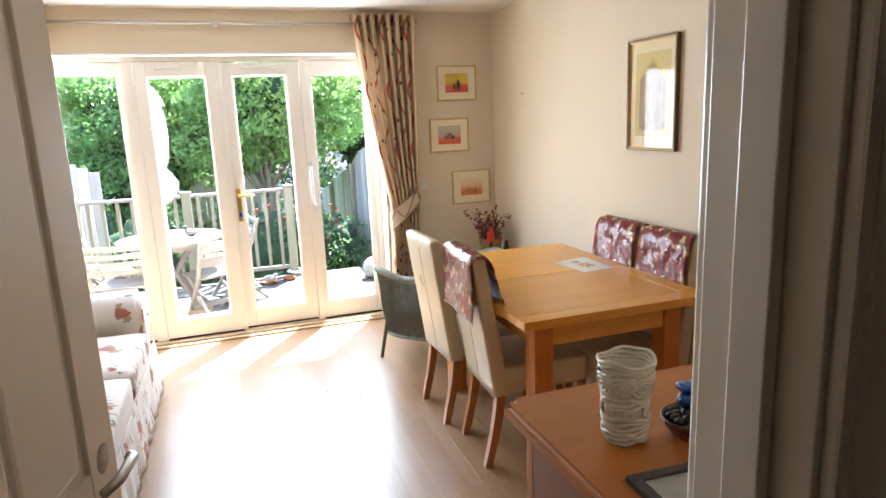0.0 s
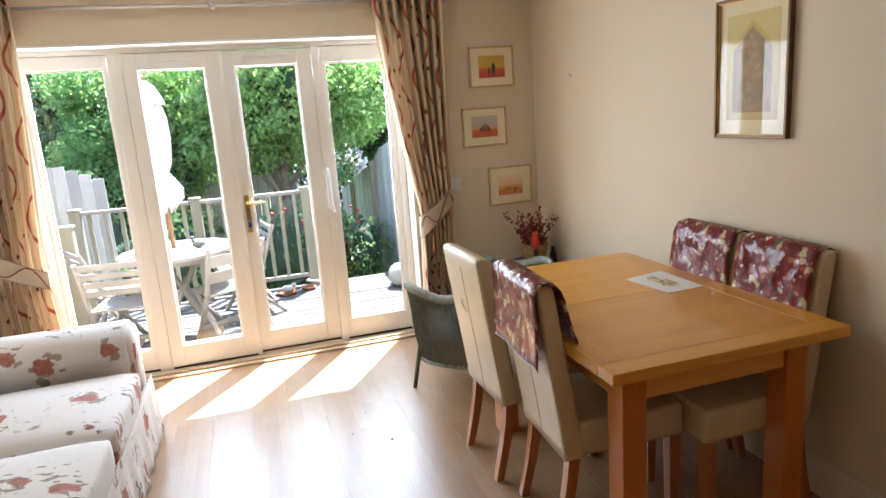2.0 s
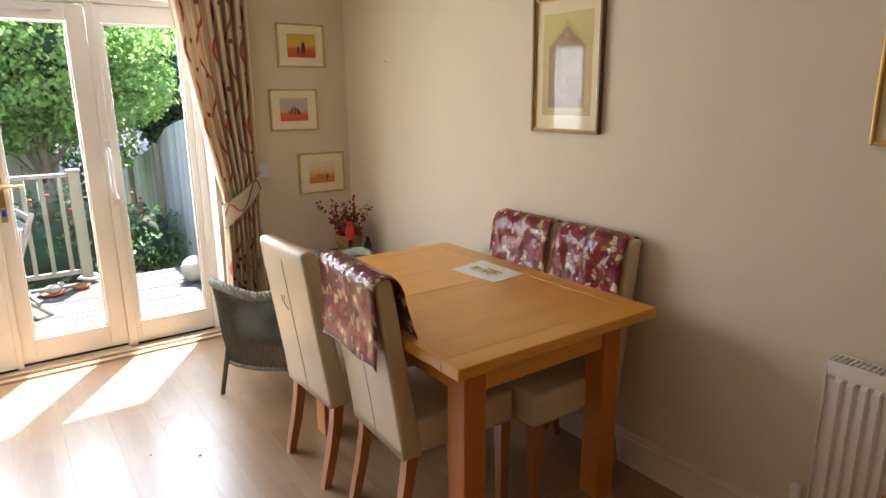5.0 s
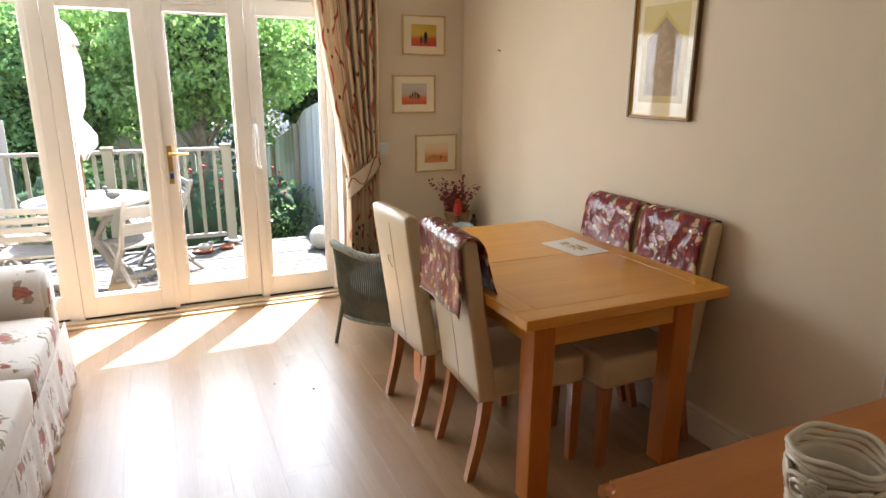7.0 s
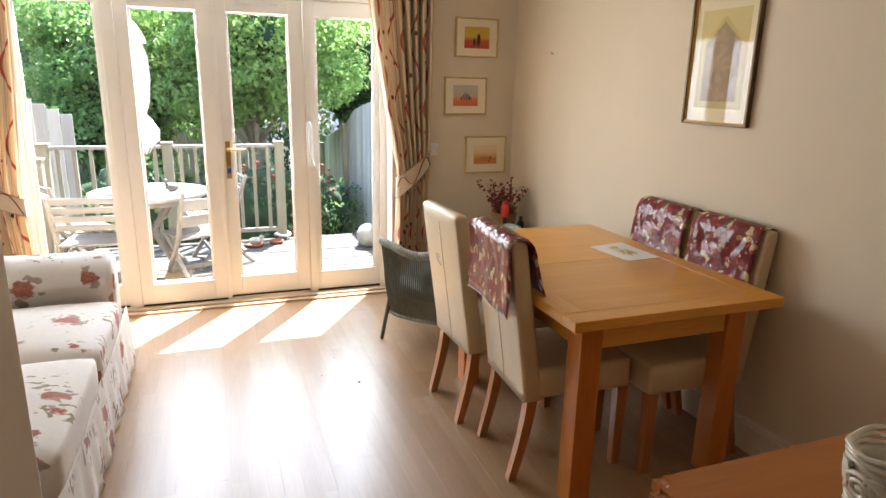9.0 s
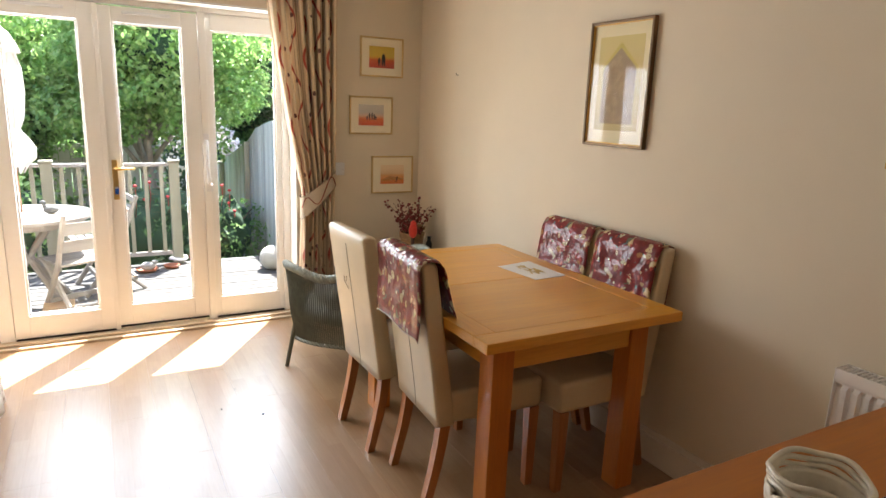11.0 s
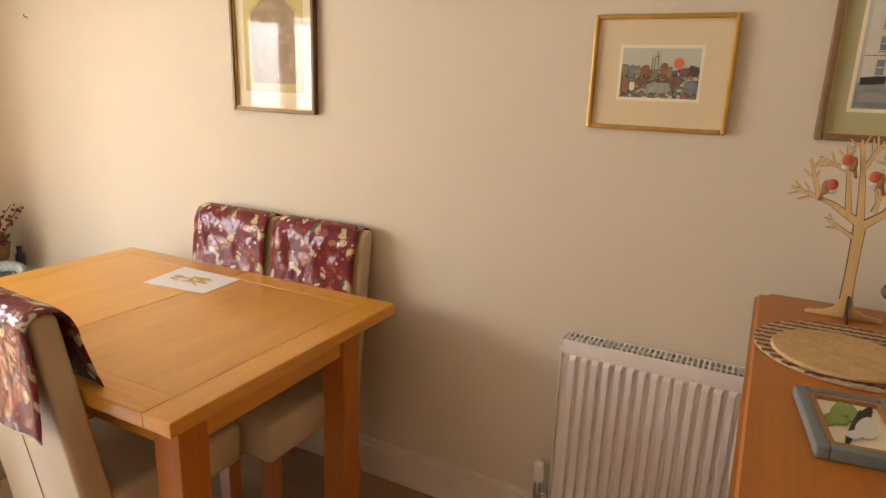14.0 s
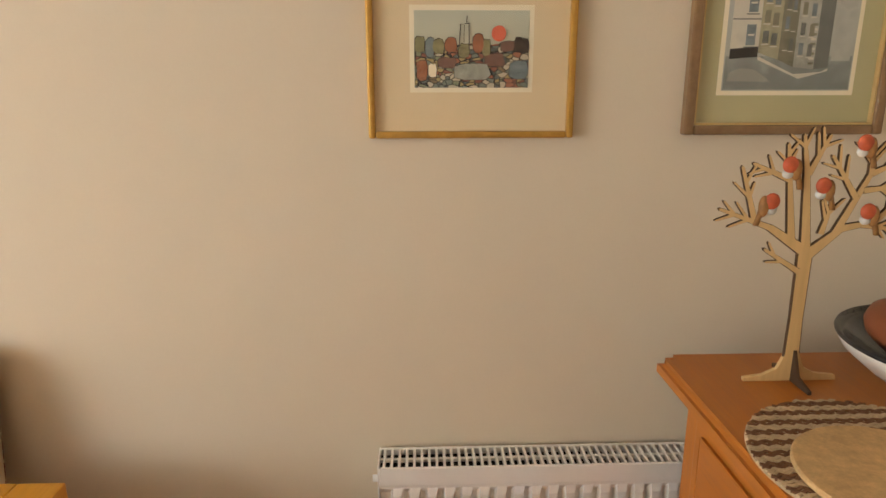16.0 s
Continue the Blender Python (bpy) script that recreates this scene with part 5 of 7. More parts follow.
def curtain(at_top, at_tie, at_foot, tie_z, flip, label):
    """A gathered curtain on eyelets, drawn in by a tieback. Each of the three: x from, x to."""
    e = thing("curtain", (0, 4.632, 0), label, "curtain", "pair of curtains")
    NU, NV = 150, 56
    rows = []
    for j in range(NV + 1):
        v = j / NV
        z = 2.275 - v * 2.225
        if z > tie_z:
            f = ((2.275 - z) / (2.275 - tie_z)) ** 1.25
            a = [at_top[i] + (at_tie[i] - at_top[i]) * f for i in (0, 1)]
        else:
            f = ((tie_z - z) / (tie_z - 0.05)) ** 0.8
            a = [at_tie[i] + (at_foot[i] - at_tie[i]) * f for i in (0, 1)]
        pinch = math.exp(-((z - tie_z) / 0.22) ** 2)
        row = []
        for i in range(NU + 1):
            u = i / NU
            ph = u * 2 * math.pi * 7.5
            amp = 0.040 * (1 - 0.45 * pinch)
            x = a[0] + (a[1] - a[0]) * (u + 0.016 * math.sin(ph * 2 + v * 3) + 0.012 * noise.noise(Vector((u * 5, v * 4, 3.0))))
            y = amp * math.cos(ph + 0.5 * math.sin(v * 4)) + 0.014 * noise.noise(Vector((u * 9, v * 5, 1.0))) - 0.02 * pinch
            row.append((x, y, z))
        rows.append(row)
    bm = sheet(rows)
    uvl = bm.loops.layers.uv.new("UVMap")
    bm.verts.index_update()
    for fc in bm.faces:
        for lp in fc.loops:
            k = lp.vert.index
            uu = (k % (NU + 1)) / NU
            lp[uvl].uv = (1 - uu if flip else uu, 2.2 * (k // (NU + 1)) / NV)
    part("cloth", bm, CURTAIN, e, "", True)
    for k in range(8):
        x = at_top[0] + (at_top[1] - at_top[0]) * (k + 0.5) / 8
        part("eyelet", tube(bmesh.new(), [(x + 0.0, 0.018 * math.cos(a), 2.213 + 0.018 * math.sin(a)) for a in (2 * math.pi * q / 14 for q in range(15))], 0.004, 6, False), STEEL, e, "", True)
    x0, x1 = at_tie
    tb = thing("curtain_tieback", (0, 4.632, 0), "cream tieback with rust braid round the gathered curtain", "tieback", "pair of tiebacks")
    rows = []
    for j in range(7):
        q = j / 6 - 0.5
        row = []
        for i in range(33):
            a = 2 * math.pi * i / 32
            hw = 0.060 - 0.012 * math.cos(a)
            cx, rx = (x0 + x1) / 2, (x1 - x0) / 2 + 0.012
            slope = 0.10 * math.cos(a) * (-1 if flip else 1)
            row.append((cx + rx * math.cos(a), -0.02 + 0.066 * math.sin(a), tie_z + slope + 2 * q * hw))
        rows.append(row)
    bm = sheet(rows)
    bmesh.ops.remove_doubles(bm, verts=bm.verts, dist=1e-5)
    part("band", bm, TIEBACK, tb, "", True)
    for s in (-1, 1):
        part("braid", tube(bmesh.new(), [((x0 + x1) / 2 + ((x1 - x0) / 2 + 0.013) * math.cos(a), -0.02 + 0.068 * math.sin(a), tie_z + 0.10 * math.cos(a) * (-1 if flip else 1) + s * (0.060 - 0.012 * math.cos(a))) for a in (2 * math.pi * q / 32 for q in range(33))], 0.0025, 6, False), SEAM, tb)
    pts = []
    for q in range(15):
        a = math.pi + 0.35 + (math.pi - 0.7) * q / 14
        pts.append(((x0 + x1) / 2 + ((x1 - x0) / 2 + 0.014) * math.cos(a), -0.02 + 0.069 * math.sin(a), tie_z + 0.10 * math.cos(a) * (-1 if flip else 1) + 0.05 * math.sin(q * 0.75)))
    part("rust_line", tube(bmesh.new(), pts, 0.0035, 6), RUST, tb)
    return e


curtain((1.10, 1.55), (1.315, 1.53), (1.30, 1.52), 0.90, False, "cream curtain with rust waves and brown leaves, tied back")
curtain((-1.20, -0.79), (-1.22, -0.88), (-1.22, -0.85), 0.86, True, "cream curtain with rust waves and brown leaves behind the sofa")

# ---------------------------------------------------------------- sofa
S = thing("sofa", (0, 0, 0), "cream sofa with floral loose covers and a pleated valance", "sofa")


def pillow(x0, x1, y0, y1, z0, z1, r, crown):
    bm = bmesh.new()
    box(bm, x0, x1, y0, y1, z0, z1)
    bmesh.ops.subdivide_edges(bm, edges=bm.edges[:], cuts=9, use_grid_fill=True)
    cx, cy, cz = (x0 + x1) / 2, (y0 + y1) / 2, (z0 + z1) / 2
    for v in bm.verts:
        u, w_ = (v.co.x - cx) / (x1 - x0) * 2, (v.co.y - cy) / (y1 - y0) * 2
        h = (v.co.z - cz) / (z1 - z0) * 2
        if h > -0.99:
            v.co.z += crown * (1 - u * u) * (1 - w_ * w_) * (h + 1) / 2
        d = Vector((max(0, abs(u) * (x1 - x0) / 2 - (x1 - x0) / 2 + r), max(0, abs(w_) * (y1 - y0) / 2 - (y1 - y0) / 2 + r), max(0, abs(h) * (z1 - z0) / 2 - (z1 - z0) / 2 + r)))
        if d.length > r:
            over = d.normalized() * (d.length - r)
            v.co -= Vector((math.copysign(over.x, u), math.copysign(over.y, w_), math.copysign(over.z, h)))
        v.co += 0.006 * Vector(noise.noise_vector(v.co * 6))
    return bm


part("base", solid(-1.30, -0.36, 2.02, 4.03, 0.05, 0.30, 0.02), FLORAL, S)
rows = []
for j in range(9):
    q = j / 8
    row = []
    for i in range(241):
        y = 2.00 + 2.05 * i / 240
        row.append((-0.345 + 0.018 * q + 0.006 * q * math.sin(y * 42) + 0.012 * q * noise.noise(Vector((y * 6, q, 0))), y, 0.31 - 0.305 * q))
    rows.append(row)
part("valance", sheet(rows, 0.003), FLORAL, S, "", True)
for y0, y1 in ((3.09, 3.75), (2.34, 3.075)):
    part("seat_cushion", pillow(-1.08, -0.325, y0, y1, 0.30, 0.455, 0.035, 0.035), FLORAL, S, "", True)
    part("back_cushion", pillow(-1.27, -1.02, y0, y1, 0.47, 0.90, 0.06, 0.02), FLORAL, S, "", True)
for y0, y1 in ((3.76, 4.04), (2.02, 2.32)):
    bm = bmesh.new()
    cy = (y0 + y1) / 2
    pr = [(cy - 0.125, 0.28), (cy - 0.125, 0.50)] + [(cy + 0.145 * math.cos(a) * (1.0), 0.525 + 0.130 * math.sin(a)) for a in (math.pi - math.pi * k / 12 for k in range(13))] + [(cy + 0.125, 0.50), (cy + 0.125, 0.28)]
    outline(bm, pr, 0.90, 0, -1.26)
    bmesh.ops.bevel(bm, geom=[e_ for e_ in bm.edges if abs(e_.verts[0].co.x - e_.verts[1].co.x) < 1e-6], offset=0.02, segments=3, affect="EDGES")
    part("arm", bm, FLORAL, S, "rolled arm", True)
part("back", solid(-1.36, -1.22, 2.04, 4.02, 0.28, 0.84, 0.05), FLORAL, S, "", True)

# ---------------------------------------------------------------- loom armchair
A = thing("loom_armchair", (1.02, 3.945, 0), "grey-green woven loom tub armchair by the curtain", "armchair")
MID_X, MID_Y = 0.43, 0.02


def rim(u):
    """Rolled top edge of the tub, from the near arm's tip round the back to the far arm's tip: u 0..1 -> point."""
    a = math.radians(183 + 250 * u)
    low = math.exp(-((u - 0.17) / 0.10) ** 2) + math.exp(-((u - 0.86) / 0.10) ** 2)
    flare = 0.43 - 0.035 * math.exp(-((u - 0.17) / 0.12) ** 2)
    return Vector((MID_X + flare * math.cos(a), MID_Y + (flare - 0.02) * math.sin(a) + 0.0, 0.612 + 0.03 * math.sin(math.pi * u) - 0.062 * low))


def foot(u):
    q = rim(u)
    return Vector((MID_X + (q.x - MID_X) * 0.87, MID_Y + (q.y - MID_Y) * 0.87, 0.17))


def strand(u, f):
    """A point on the woven side: f 0 at the rim, 1 at the hoop, bellied below the seat."""
    q = rim(u).lerp(foot(u), f)
    out = Vector((q.x - MID_X, q.y - MID_Y, 0)).normalized()
    return q + out * (0.030 * math.sin(math.pi * min(1.0, f * 1.05)) ** 2 * (f - 0.35))


bm = bmesh.new()
for k in range(125):
    u = k / 124
    tube(bm, [strand(u, q / 6) for q in range(7)], 0.0050, 5, False)
for k in range(34):
    tube(bm, [strand(u / 48, (k + 0.5) / 34) for u in range(49)], 0.0022, 3, False)
tagged(part("woven_side", bm, WICKER, A), kind="stuff")
bm = bmesh.new()
for k in range(3):
    tube(bm, [rim(u / 220) + 0.0125 * Vector((math.cos(u * 0.8 + k * 2.09) * 0.6, math.cos(u * 0.8 + k * 2.09), math.sin(u * 0.8 + k * 2.09))) for u in range(221)], 0.0135, 6)
part("braided_rim", bm, LOOMRIM, A, "plaited rolled rim", True)
bm = bmesh.new()
for k in range(2):
    tube(bm, [foot(u / 200) + 0.006 * Vector((math.cos(u * 0.9 + k * math.pi), math.cos(u * 0.9 + k * math.pi), math.sin(u * 0.9 + k * math.pi))) for u in range(201)], 0.008, 6)
part("bottom_hoop", bm, LOOMRIM, A, "plaited lower edge", True)
part("seat", lathe(bmesh.new(), [(0.335, 0.29), (0.345, 0.30), (0.345, 0.33), (0.33, 0.34)], 40, (MID_X, MID_Y, 0)), WICKER, A, "", True)
part("cushion", pillow(MID_X - 0.21, MID_X + 0.21, MID_Y - 0.20, MID_Y + 0.20, 0.341, 0.44, 0.04, 0.03), CUSHION, A, "dark patterned cushion", True)
for u in (0.0, 0.33, 0.67, 1.0):
    q, p = foot(u), rim(u)
    d = Vector((q.x - MID_X, q.y - MID_Y, 0)).normalized()
    part("leg", tube(bmesh.new(), [(q.x + d.x * 0.055, q.y + d.y * 0.055, 0.0), (q.x + d.x * 0.004, q.y + d.y * 0.004, 0.25), (p.x - d.x * 0.012, p.y - d.y * 0.012, p.z - 0.012)], [0.011, 0.013, 0.011], 10), WICKER, A, "", True)

# ---------------------------------------------------------------- corner: stool, basket with dried berries, bird
st = thing("corner_stool", (2.02, 4.44, 0), "dark painted stool in the corner", "stool")
part("top", lathe(bmesh.new(), [(0.15, 0.475), (0.165, 0.480), (0.165, 0.500), (0.155, 0.505)], 28), WICKER, st, "", True)
for k in range(3):
    a = 2 * math.pi * k / 3 + 0.4
    part("leg", tube(bmesh.new(), [(0.14 * math.cos(a), 0.14 * math.sin(a), 0), (0.10 * math.cos(a), 0.10 * math.sin(a), 0.478)], [0.013, 0.016], 10), WICKER, st, "", True)
bk = thing("flower_basket", (2.035, 4.43, 0.505), "willow basket of dried berry twigs and leaves", "basket", "")
bm = bmesh.new()
for k in range(9):
    r = 0.060 + 0.022 * k / 8
    tube(bm, [(r * (1 + 0.05 * math.sin(q * 3 + k * 1.57)) * math.cos(2 * math.pi * q / 28), r * (1 + 0.05 * math.sin(q * 3 + k * 1.57)) * math.sin(2 * math.pi * q / 28), 0.008 + k * 0.014) for q in range(29)], 0.0075, 6, False)
part("weave", bm, BASKET, bk, "", True)
part("bottom", lathe(bmesh.new(), [(0.058, 0.0), (0.060, 0.010), (0.05, 0.1)], 20), BASKET, bk)
rng = random.Random(5)
twigs, berries, leaves_ = bmesh.new(), bmesh.new(), bmesh.new()
for k in range(34):
    a = rng.uniform(0, 2 * math.pi)
    reach, high = rng.uniform(0.03, 0.17), rng.uniform(0.14, 0.37)
    if k < 3:
        a, reach, high = math.pi + 0.25 * k, 0.20 - 0.03 * k, 0.34
    p0 = Vector((0.03 * math.cos(a), 0.03 * math.sin(a), 0.09))
    p2 = Vector((reach * math.cos(a), min(0.10, reach * math.sin(a)), high))
    p1 = p0.lerp(p2, 0.55) + Vector((rng.uniform(-0.02, 0.02), rng.uniform(-0.02, 0.02), 0.03))
    tube(twigs, [p0, p1, p2], [0.0026, 0.0020, 0.0012], 5)
    for q in range(9):
        f_ = rng.uniform(0.35, 1.02)
        c = p0.lerp(p1, f_ / 0.55) if f_ < 0.55 else p1.lerp(p2, (f_ - 0.55) / 0.45)
        c = c + Vector((rng.uniform(-0.016, 0.016), rng.uniform(-0.016, 0.012), rng.uniform(-0.014, 0.014)))
        ball(berries, c, rng.uniform(0.005, 0.009), seg=6)
for k in range(46):
    a, r = rng.uniform(0, 2 * math.pi), rng.uniform(0.0, 0.085)
    c = Vector((r * math.cos(a), r * math.sin(a), rng.uniform(0.11, 0.20)))
    d = Vector((rng.uniform(-1, 1), rng.uniform(-1, 1), rng.uniform(-0.2, 1))).normalized() * 0.028
    s = d.cross(Vector((rng.uniform(-1, 1), rng.uniform(-1, 1), rng.uniform(-1, 1)))).normalized() * 0.013
    leaves_.faces.new([leaves_.verts.new(q) for q in (c - d, c + s, c + d, c - s)])
part("twigs", twigs, TWIG, bk)
tagged(part("berry_spray", berries, BERRY, bk, "dark red berries", True), kind="stuff")
part("dried_leaves", leaves_, DRYLEAF, bk, "dried brown leaves")
rb = thing("red_bird_ornament", (1.995, 4.335, 0.505), "small red bird ornament by the basket", "ornament")
bm = ball(bmesh.new(), (0, 0, 0.155), 0.034, 0.9, 0.9, 1.55, 14)
ball(bm, (0.0, -0.004, 0.205), 0.021, 1, 1, 1, 12)
part("body", bm, REDBIRD, rb, "", True)
part("stand", lathe(bmesh.new(), [(0.030, 0.0), (0.030, 0.01), (0.012, 0.02), (0.012, 0.115)], 14), TWIG, rb, "", True)
can = thing("dark_bottle", (2.125, 4.345, 0.505), "small dark bottle by the basket", "bottle")
part("body", lathe(bmesh.new(), [(0.020, 0.0), (0.022, 0.01), (0.022, 0.06), (0.012, 0.075), (0.012, 0.10), (0.015, 0.105)], 14), BLACKPAINT, can, "", True)

# ---------------------------------------------------------------- sheet on the table
ps = thing("paper_sheet", (1.888, 2.852, 0.7605), "white sheet with a faint ochre drawing", "paper", "", "", 5.0)
part("sheet", outline(bmesh.new(), [(-0.100, 0.120), (0.108, 0.140), (0.083, -0.142), (-0.095, -0.140)], 0.0012, 2, 0.0), PAPER, ps)
OCHRE = surface("ochre_crayon", (0.72, 0.52, 0.20), 0.85, vary=0.25, scale=60)
bm = bmesh.new()
rng = random.Random(8)
for k in range(26):
    y = rng.uniform(-0.06, 0.07)
    x = rng.gauss(0, 0.02)
    a = rng.uniform(-0.5, 0.5) + 1.4
    dx, dy = 0.014 * math.cos(a), 0.020 * math.sin(a)
    nx, ny = -dy * 0.22, dx * 0.22
    bm.faces.new([bm.verts.new(q) for q in ((x - dx - nx, y - dy - ny, 0.0022 + 0.00008 * k), (x + dx - nx, y + dy - ny, 0.0022 + 0.00008 * k), (x + dx + nx, y + dy + ny, 0.0022 + 0.00008 * k), (x - dx + nx, y - dy + ny, 0.0022 + 0.00008 * k))])
part("drawing", bm, OCHRE, ps, "ochre pencil strokes")

# ---------------------------------------------------------------- outside: ground, deck, rails
GZ, DZ = -0.75, -0.12
bm = bmesh.new()
box(bm, -300, 300, 5.0, 600, GZ - 0.2, GZ)
box(bm, -300, 300, -300, -8.0, GZ - 0.2, GZ)
setting("ground", bm, GRASS, "rough garden grass running out to the trees", "ground")
bm = bmesh.new()
box(bm, -6, WEST - 0.12, 4.70, 5.0, GZ, 3.2)
box(bm, EAST + 0.12, 6, 4.70, 5.0, GZ, 3.2)
box(bm, WEST - 0.12, EAST + 0.12, 4.72, 5.0, TOP + 0.052, 3.2)
setting("wall_outside", bm, HOUSEBRICK, "brick outside face of the house", "wall")
deck = thing("deck", (0, 0, 0), "silvered timber garden deck of grooved boards", "deck", "", "structure")
bm = bmesh.new()
for x in (-1.9, -1.0, 0.0, 0.9, 1.8):
    box(bm, x - 0.025, x + 0.025, 5.02, 7.2, DZ - 0.17, DZ - 0.026)
    for y in (5.2, 7.1):
        box(bm, x - 0.04, x + 0.04, y - 0.04, y + 0.04, GZ, DZ - 0.17)
part("joists", bm, POSTWOOD, deck)
rail = thing("deck_railing", (0, 0, 0), "weathered timber deck railing with square balusters", "railing")
for x in (0.780, -0.262, -1.30):
    p = part("post", solid(x - 0.045, x + 0.045, 7.09, 7.18, DZ, 0.872, 0.004), POSTWOOD, rail)
    part("post_cap", solid(x - 0.055, x + 0.055, 7.08, 7.19, 0.873, 0.898, 0.008), POSTWOOD, p)
for x0, x1 in ((-1.255, -0.307), (-0.217, 0.735)):
    part("handrail", solid(x0, x1, 7.10, 7.17, 0.835, 0.868, 0.006), RAILWOOD, rail)
    part("bottom_rail", solid(x0, x1, 7.115, 7.155, -0.03, 0.01, 0.004), RAILWOOD, rail)
    n_ = 7
    for k in range(n_):
        x = x0 + (x1 - x0) * (k + 0.5) / n_
        part("baluster", solid(x - 0.017, x + 0.017, 7.118, 7.152, 0.011, 0.834, 0.003), POSTWOOD, rail)

# boundary fence with a swept top
fence = thing("garden_fence", (0, 0, 0), "silvered close-boarded garden fence with a swept top", "fence")


def fence_top(y):
    ys, zs = (5.0, 8.0, 8.8, 9.4, 10.2, 11.2, 12.4, 15.0), (1.27, 1.26, 1.14, 0.92, 0.76, 0.55, 0.30, 0.10)
    return float(np.interp(y, ys, zs))


rng = random.Random(31)
y = 5.02
while y < 13.5:
    w_ = 0.118
    z0, z1 = fence_top(y), fence_top(y + w_)
    j = rng.uniform(-0.004, 0.004)
    part("board", outline(bmesh.new(), [(y + 0.002, GZ), (y + w_ - 0.002, GZ), (y + w_ - 0.002, z1 + j), (y + 0.002, z0 + j)], 0.018, 0, 1.92 + j), FENCEWOOD, fence)
    y += w_
part("fence_post", solid(1.80, 1.89, 7.10, 7.19, GZ, 0.93, 0.004), POSTWOOD, fence)
part("post_cap", solid(1.79, 1.90, 7.09, 7.20, 0.931, 0.96, 0.008), POSTWOOD, fence)
for y in (9.2, 11.2):
    part("fence_post", solid(1.85, 1.915, y, y + 0.08, GZ, fence_top(y) - 0.05, 0.004), POSTWOOD, fence)
lf = thing("panel_fence", (0, 0, 0), "grey timber panel fence beyond the deck", "fence")
for k in range(8):
    x = -2.1 + 0.115 * k
    part("board", solid(x, x + 0.109, 8.0, 8.02, GZ, 1.26 - 0.05 * max(0, k - 4), 0.003), FENCEWOOD, lf)
part("post", solid(-2.32, -2.21, 7.95, 8.06, GZ, 1.36, 0.004), POSTWOOD, lf)
part("ball_finial", ball(bmesh.new(), (-2.265, 8.005, 1.43), 0.075, seg=16), POSTWOOD, lf, "round wooden finial", True)
ch = thing("back_fence", (0, 0, 0), "low grey fence with a rail behind the shrubs", "fence")
for k in range(16):
    x = -1.3 + 0.14 * k
    part("board", solid(x, x + 0.13, 10.5, 10.52, GZ, 0.80 + 0.01 * (k % 3), 0.003), FENCEWOOD, ch)
gp = thing("gate_post", (-1.18, 6.30, DZ), "mossy square gate post on the deck", "post")
part("post", solid(-0.05, 0.05, -0.05, 0.05, 0, 0.95, 0.006), POSTWOOD, gp)
part("cap", solid(-0.06, 0.06, -0.06, 0.06, 0.951, 0.975, 0.008), POSTWOOD, gp)


# ---------------------------------------------------------------- garden furniture
tb = thing("garden_table", (-0.345, 5.95, DZ), "round weathered teak garden table", "table")
bm = bmesh.new()
part("tabletop", lathe(bm, [(0.435, 0.712), (0.44, 0.716), (0.44, 0.736), (0.435, 0.740)], 56), TEAK, tb)
for k in range(4):
    a = math.pi / 4 + k * math.pi / 2
    part("leg", tube(bmesh.new(), [(0.36 * math.cos(a), 0.36 * math.sin(a), 0), (-0.22 * math.cos(a) * 0.2 + 0.06 * math.cos(a), 0.06 * math.sin(a), 0.40), (-0.26 * math.cos(a), -0.26 * math.sin(a), 0.712)], [0.024, 0.024, 0.024], 6), TEAK, tb)
part("apron_ring", lathe(bmesh.new(), [(0.33, 0.66), (0.34, 0.66), (0.34, 0.712), (0.33, 0.712)], 32), TEAK, tb)
pr = thing("parasol", (-0.375, 6.02, DZ + 0.7405), "closed cream canvas parasol on a wooden pole", "parasol")
part("pole", tube(bmesh.new(), [(0, 0, 0), (-0.005, 0, 0.35), (-0.03, 0, 1.30)], 0.017, 10), POLEWOOD, pr, "", True)
rows = []
prof = [(0.02, 1.30), (0.06, 1.26), (0.095, 1.18), (0.110, 1.125), (0.108, 1.118), (0.086, 1.115), (0.104, 1.02), (0.106, 0.86), (0.088, 0.68), (0.060, 0.60), (0.064, 0.585), (0.090, 0.545), (0.128, 0.47), (0.124, 0.39), (0.075, 0.31)]
for r, z in prof:
    rows.append([(-0.023 * z + r * (1 + 0.20 * math.sin(q * 2 * math.pi / 5.33)) * math.cos(2 * math.pi * q / 48), r * (1 + 0.20 * math.sin(q * 2 * math.pi / 5.33)) * math.sin(2 * math.pi * q / 48), z + (0.03 * math.sin(q * 2 * math.pi / 5.33) if z < 0.35 else 0)) for q in range(49)])
part("canopy", sheet(rows, 0.004), CANVAS, pr, "", True)
part("tie_strap", lathe(bmesh.new(), [(0.062, 0.575), (0.066, 0.58), (0.066, 0.60), (0.062, 0.605)], 24, (-0.013, 0, 0)), CANVAS, pr)
part("top_knob", ball(bmesh.new(), (-0.031, 0, 1.325), 0.02, seg=10), POLEWOOD, pr, "", True)
dk = thing("duck_ornament", (-0.175, 5.90, DZ + 0.7405), "small grey stone duck on the garden table", "ornament")
bm = ball(bmesh.new(), (0, 0, 0.03), 0.034, 1.5, 0.9, 0.85, 12)
tube(bm, [(-0.035, 0, 0.045), (-0.045, 0, 0.075)], [0.014, 0.011], 8)
ball(bm, (-0.048, 0, 0.085), 0.017, 1.3, 0.9, 0.9, 10)
part("body", bm, surface("dark_duck_stone", (0.10, 0.10, 0.095), 0.7, vary=0.25, scale=30), dk, "", True)


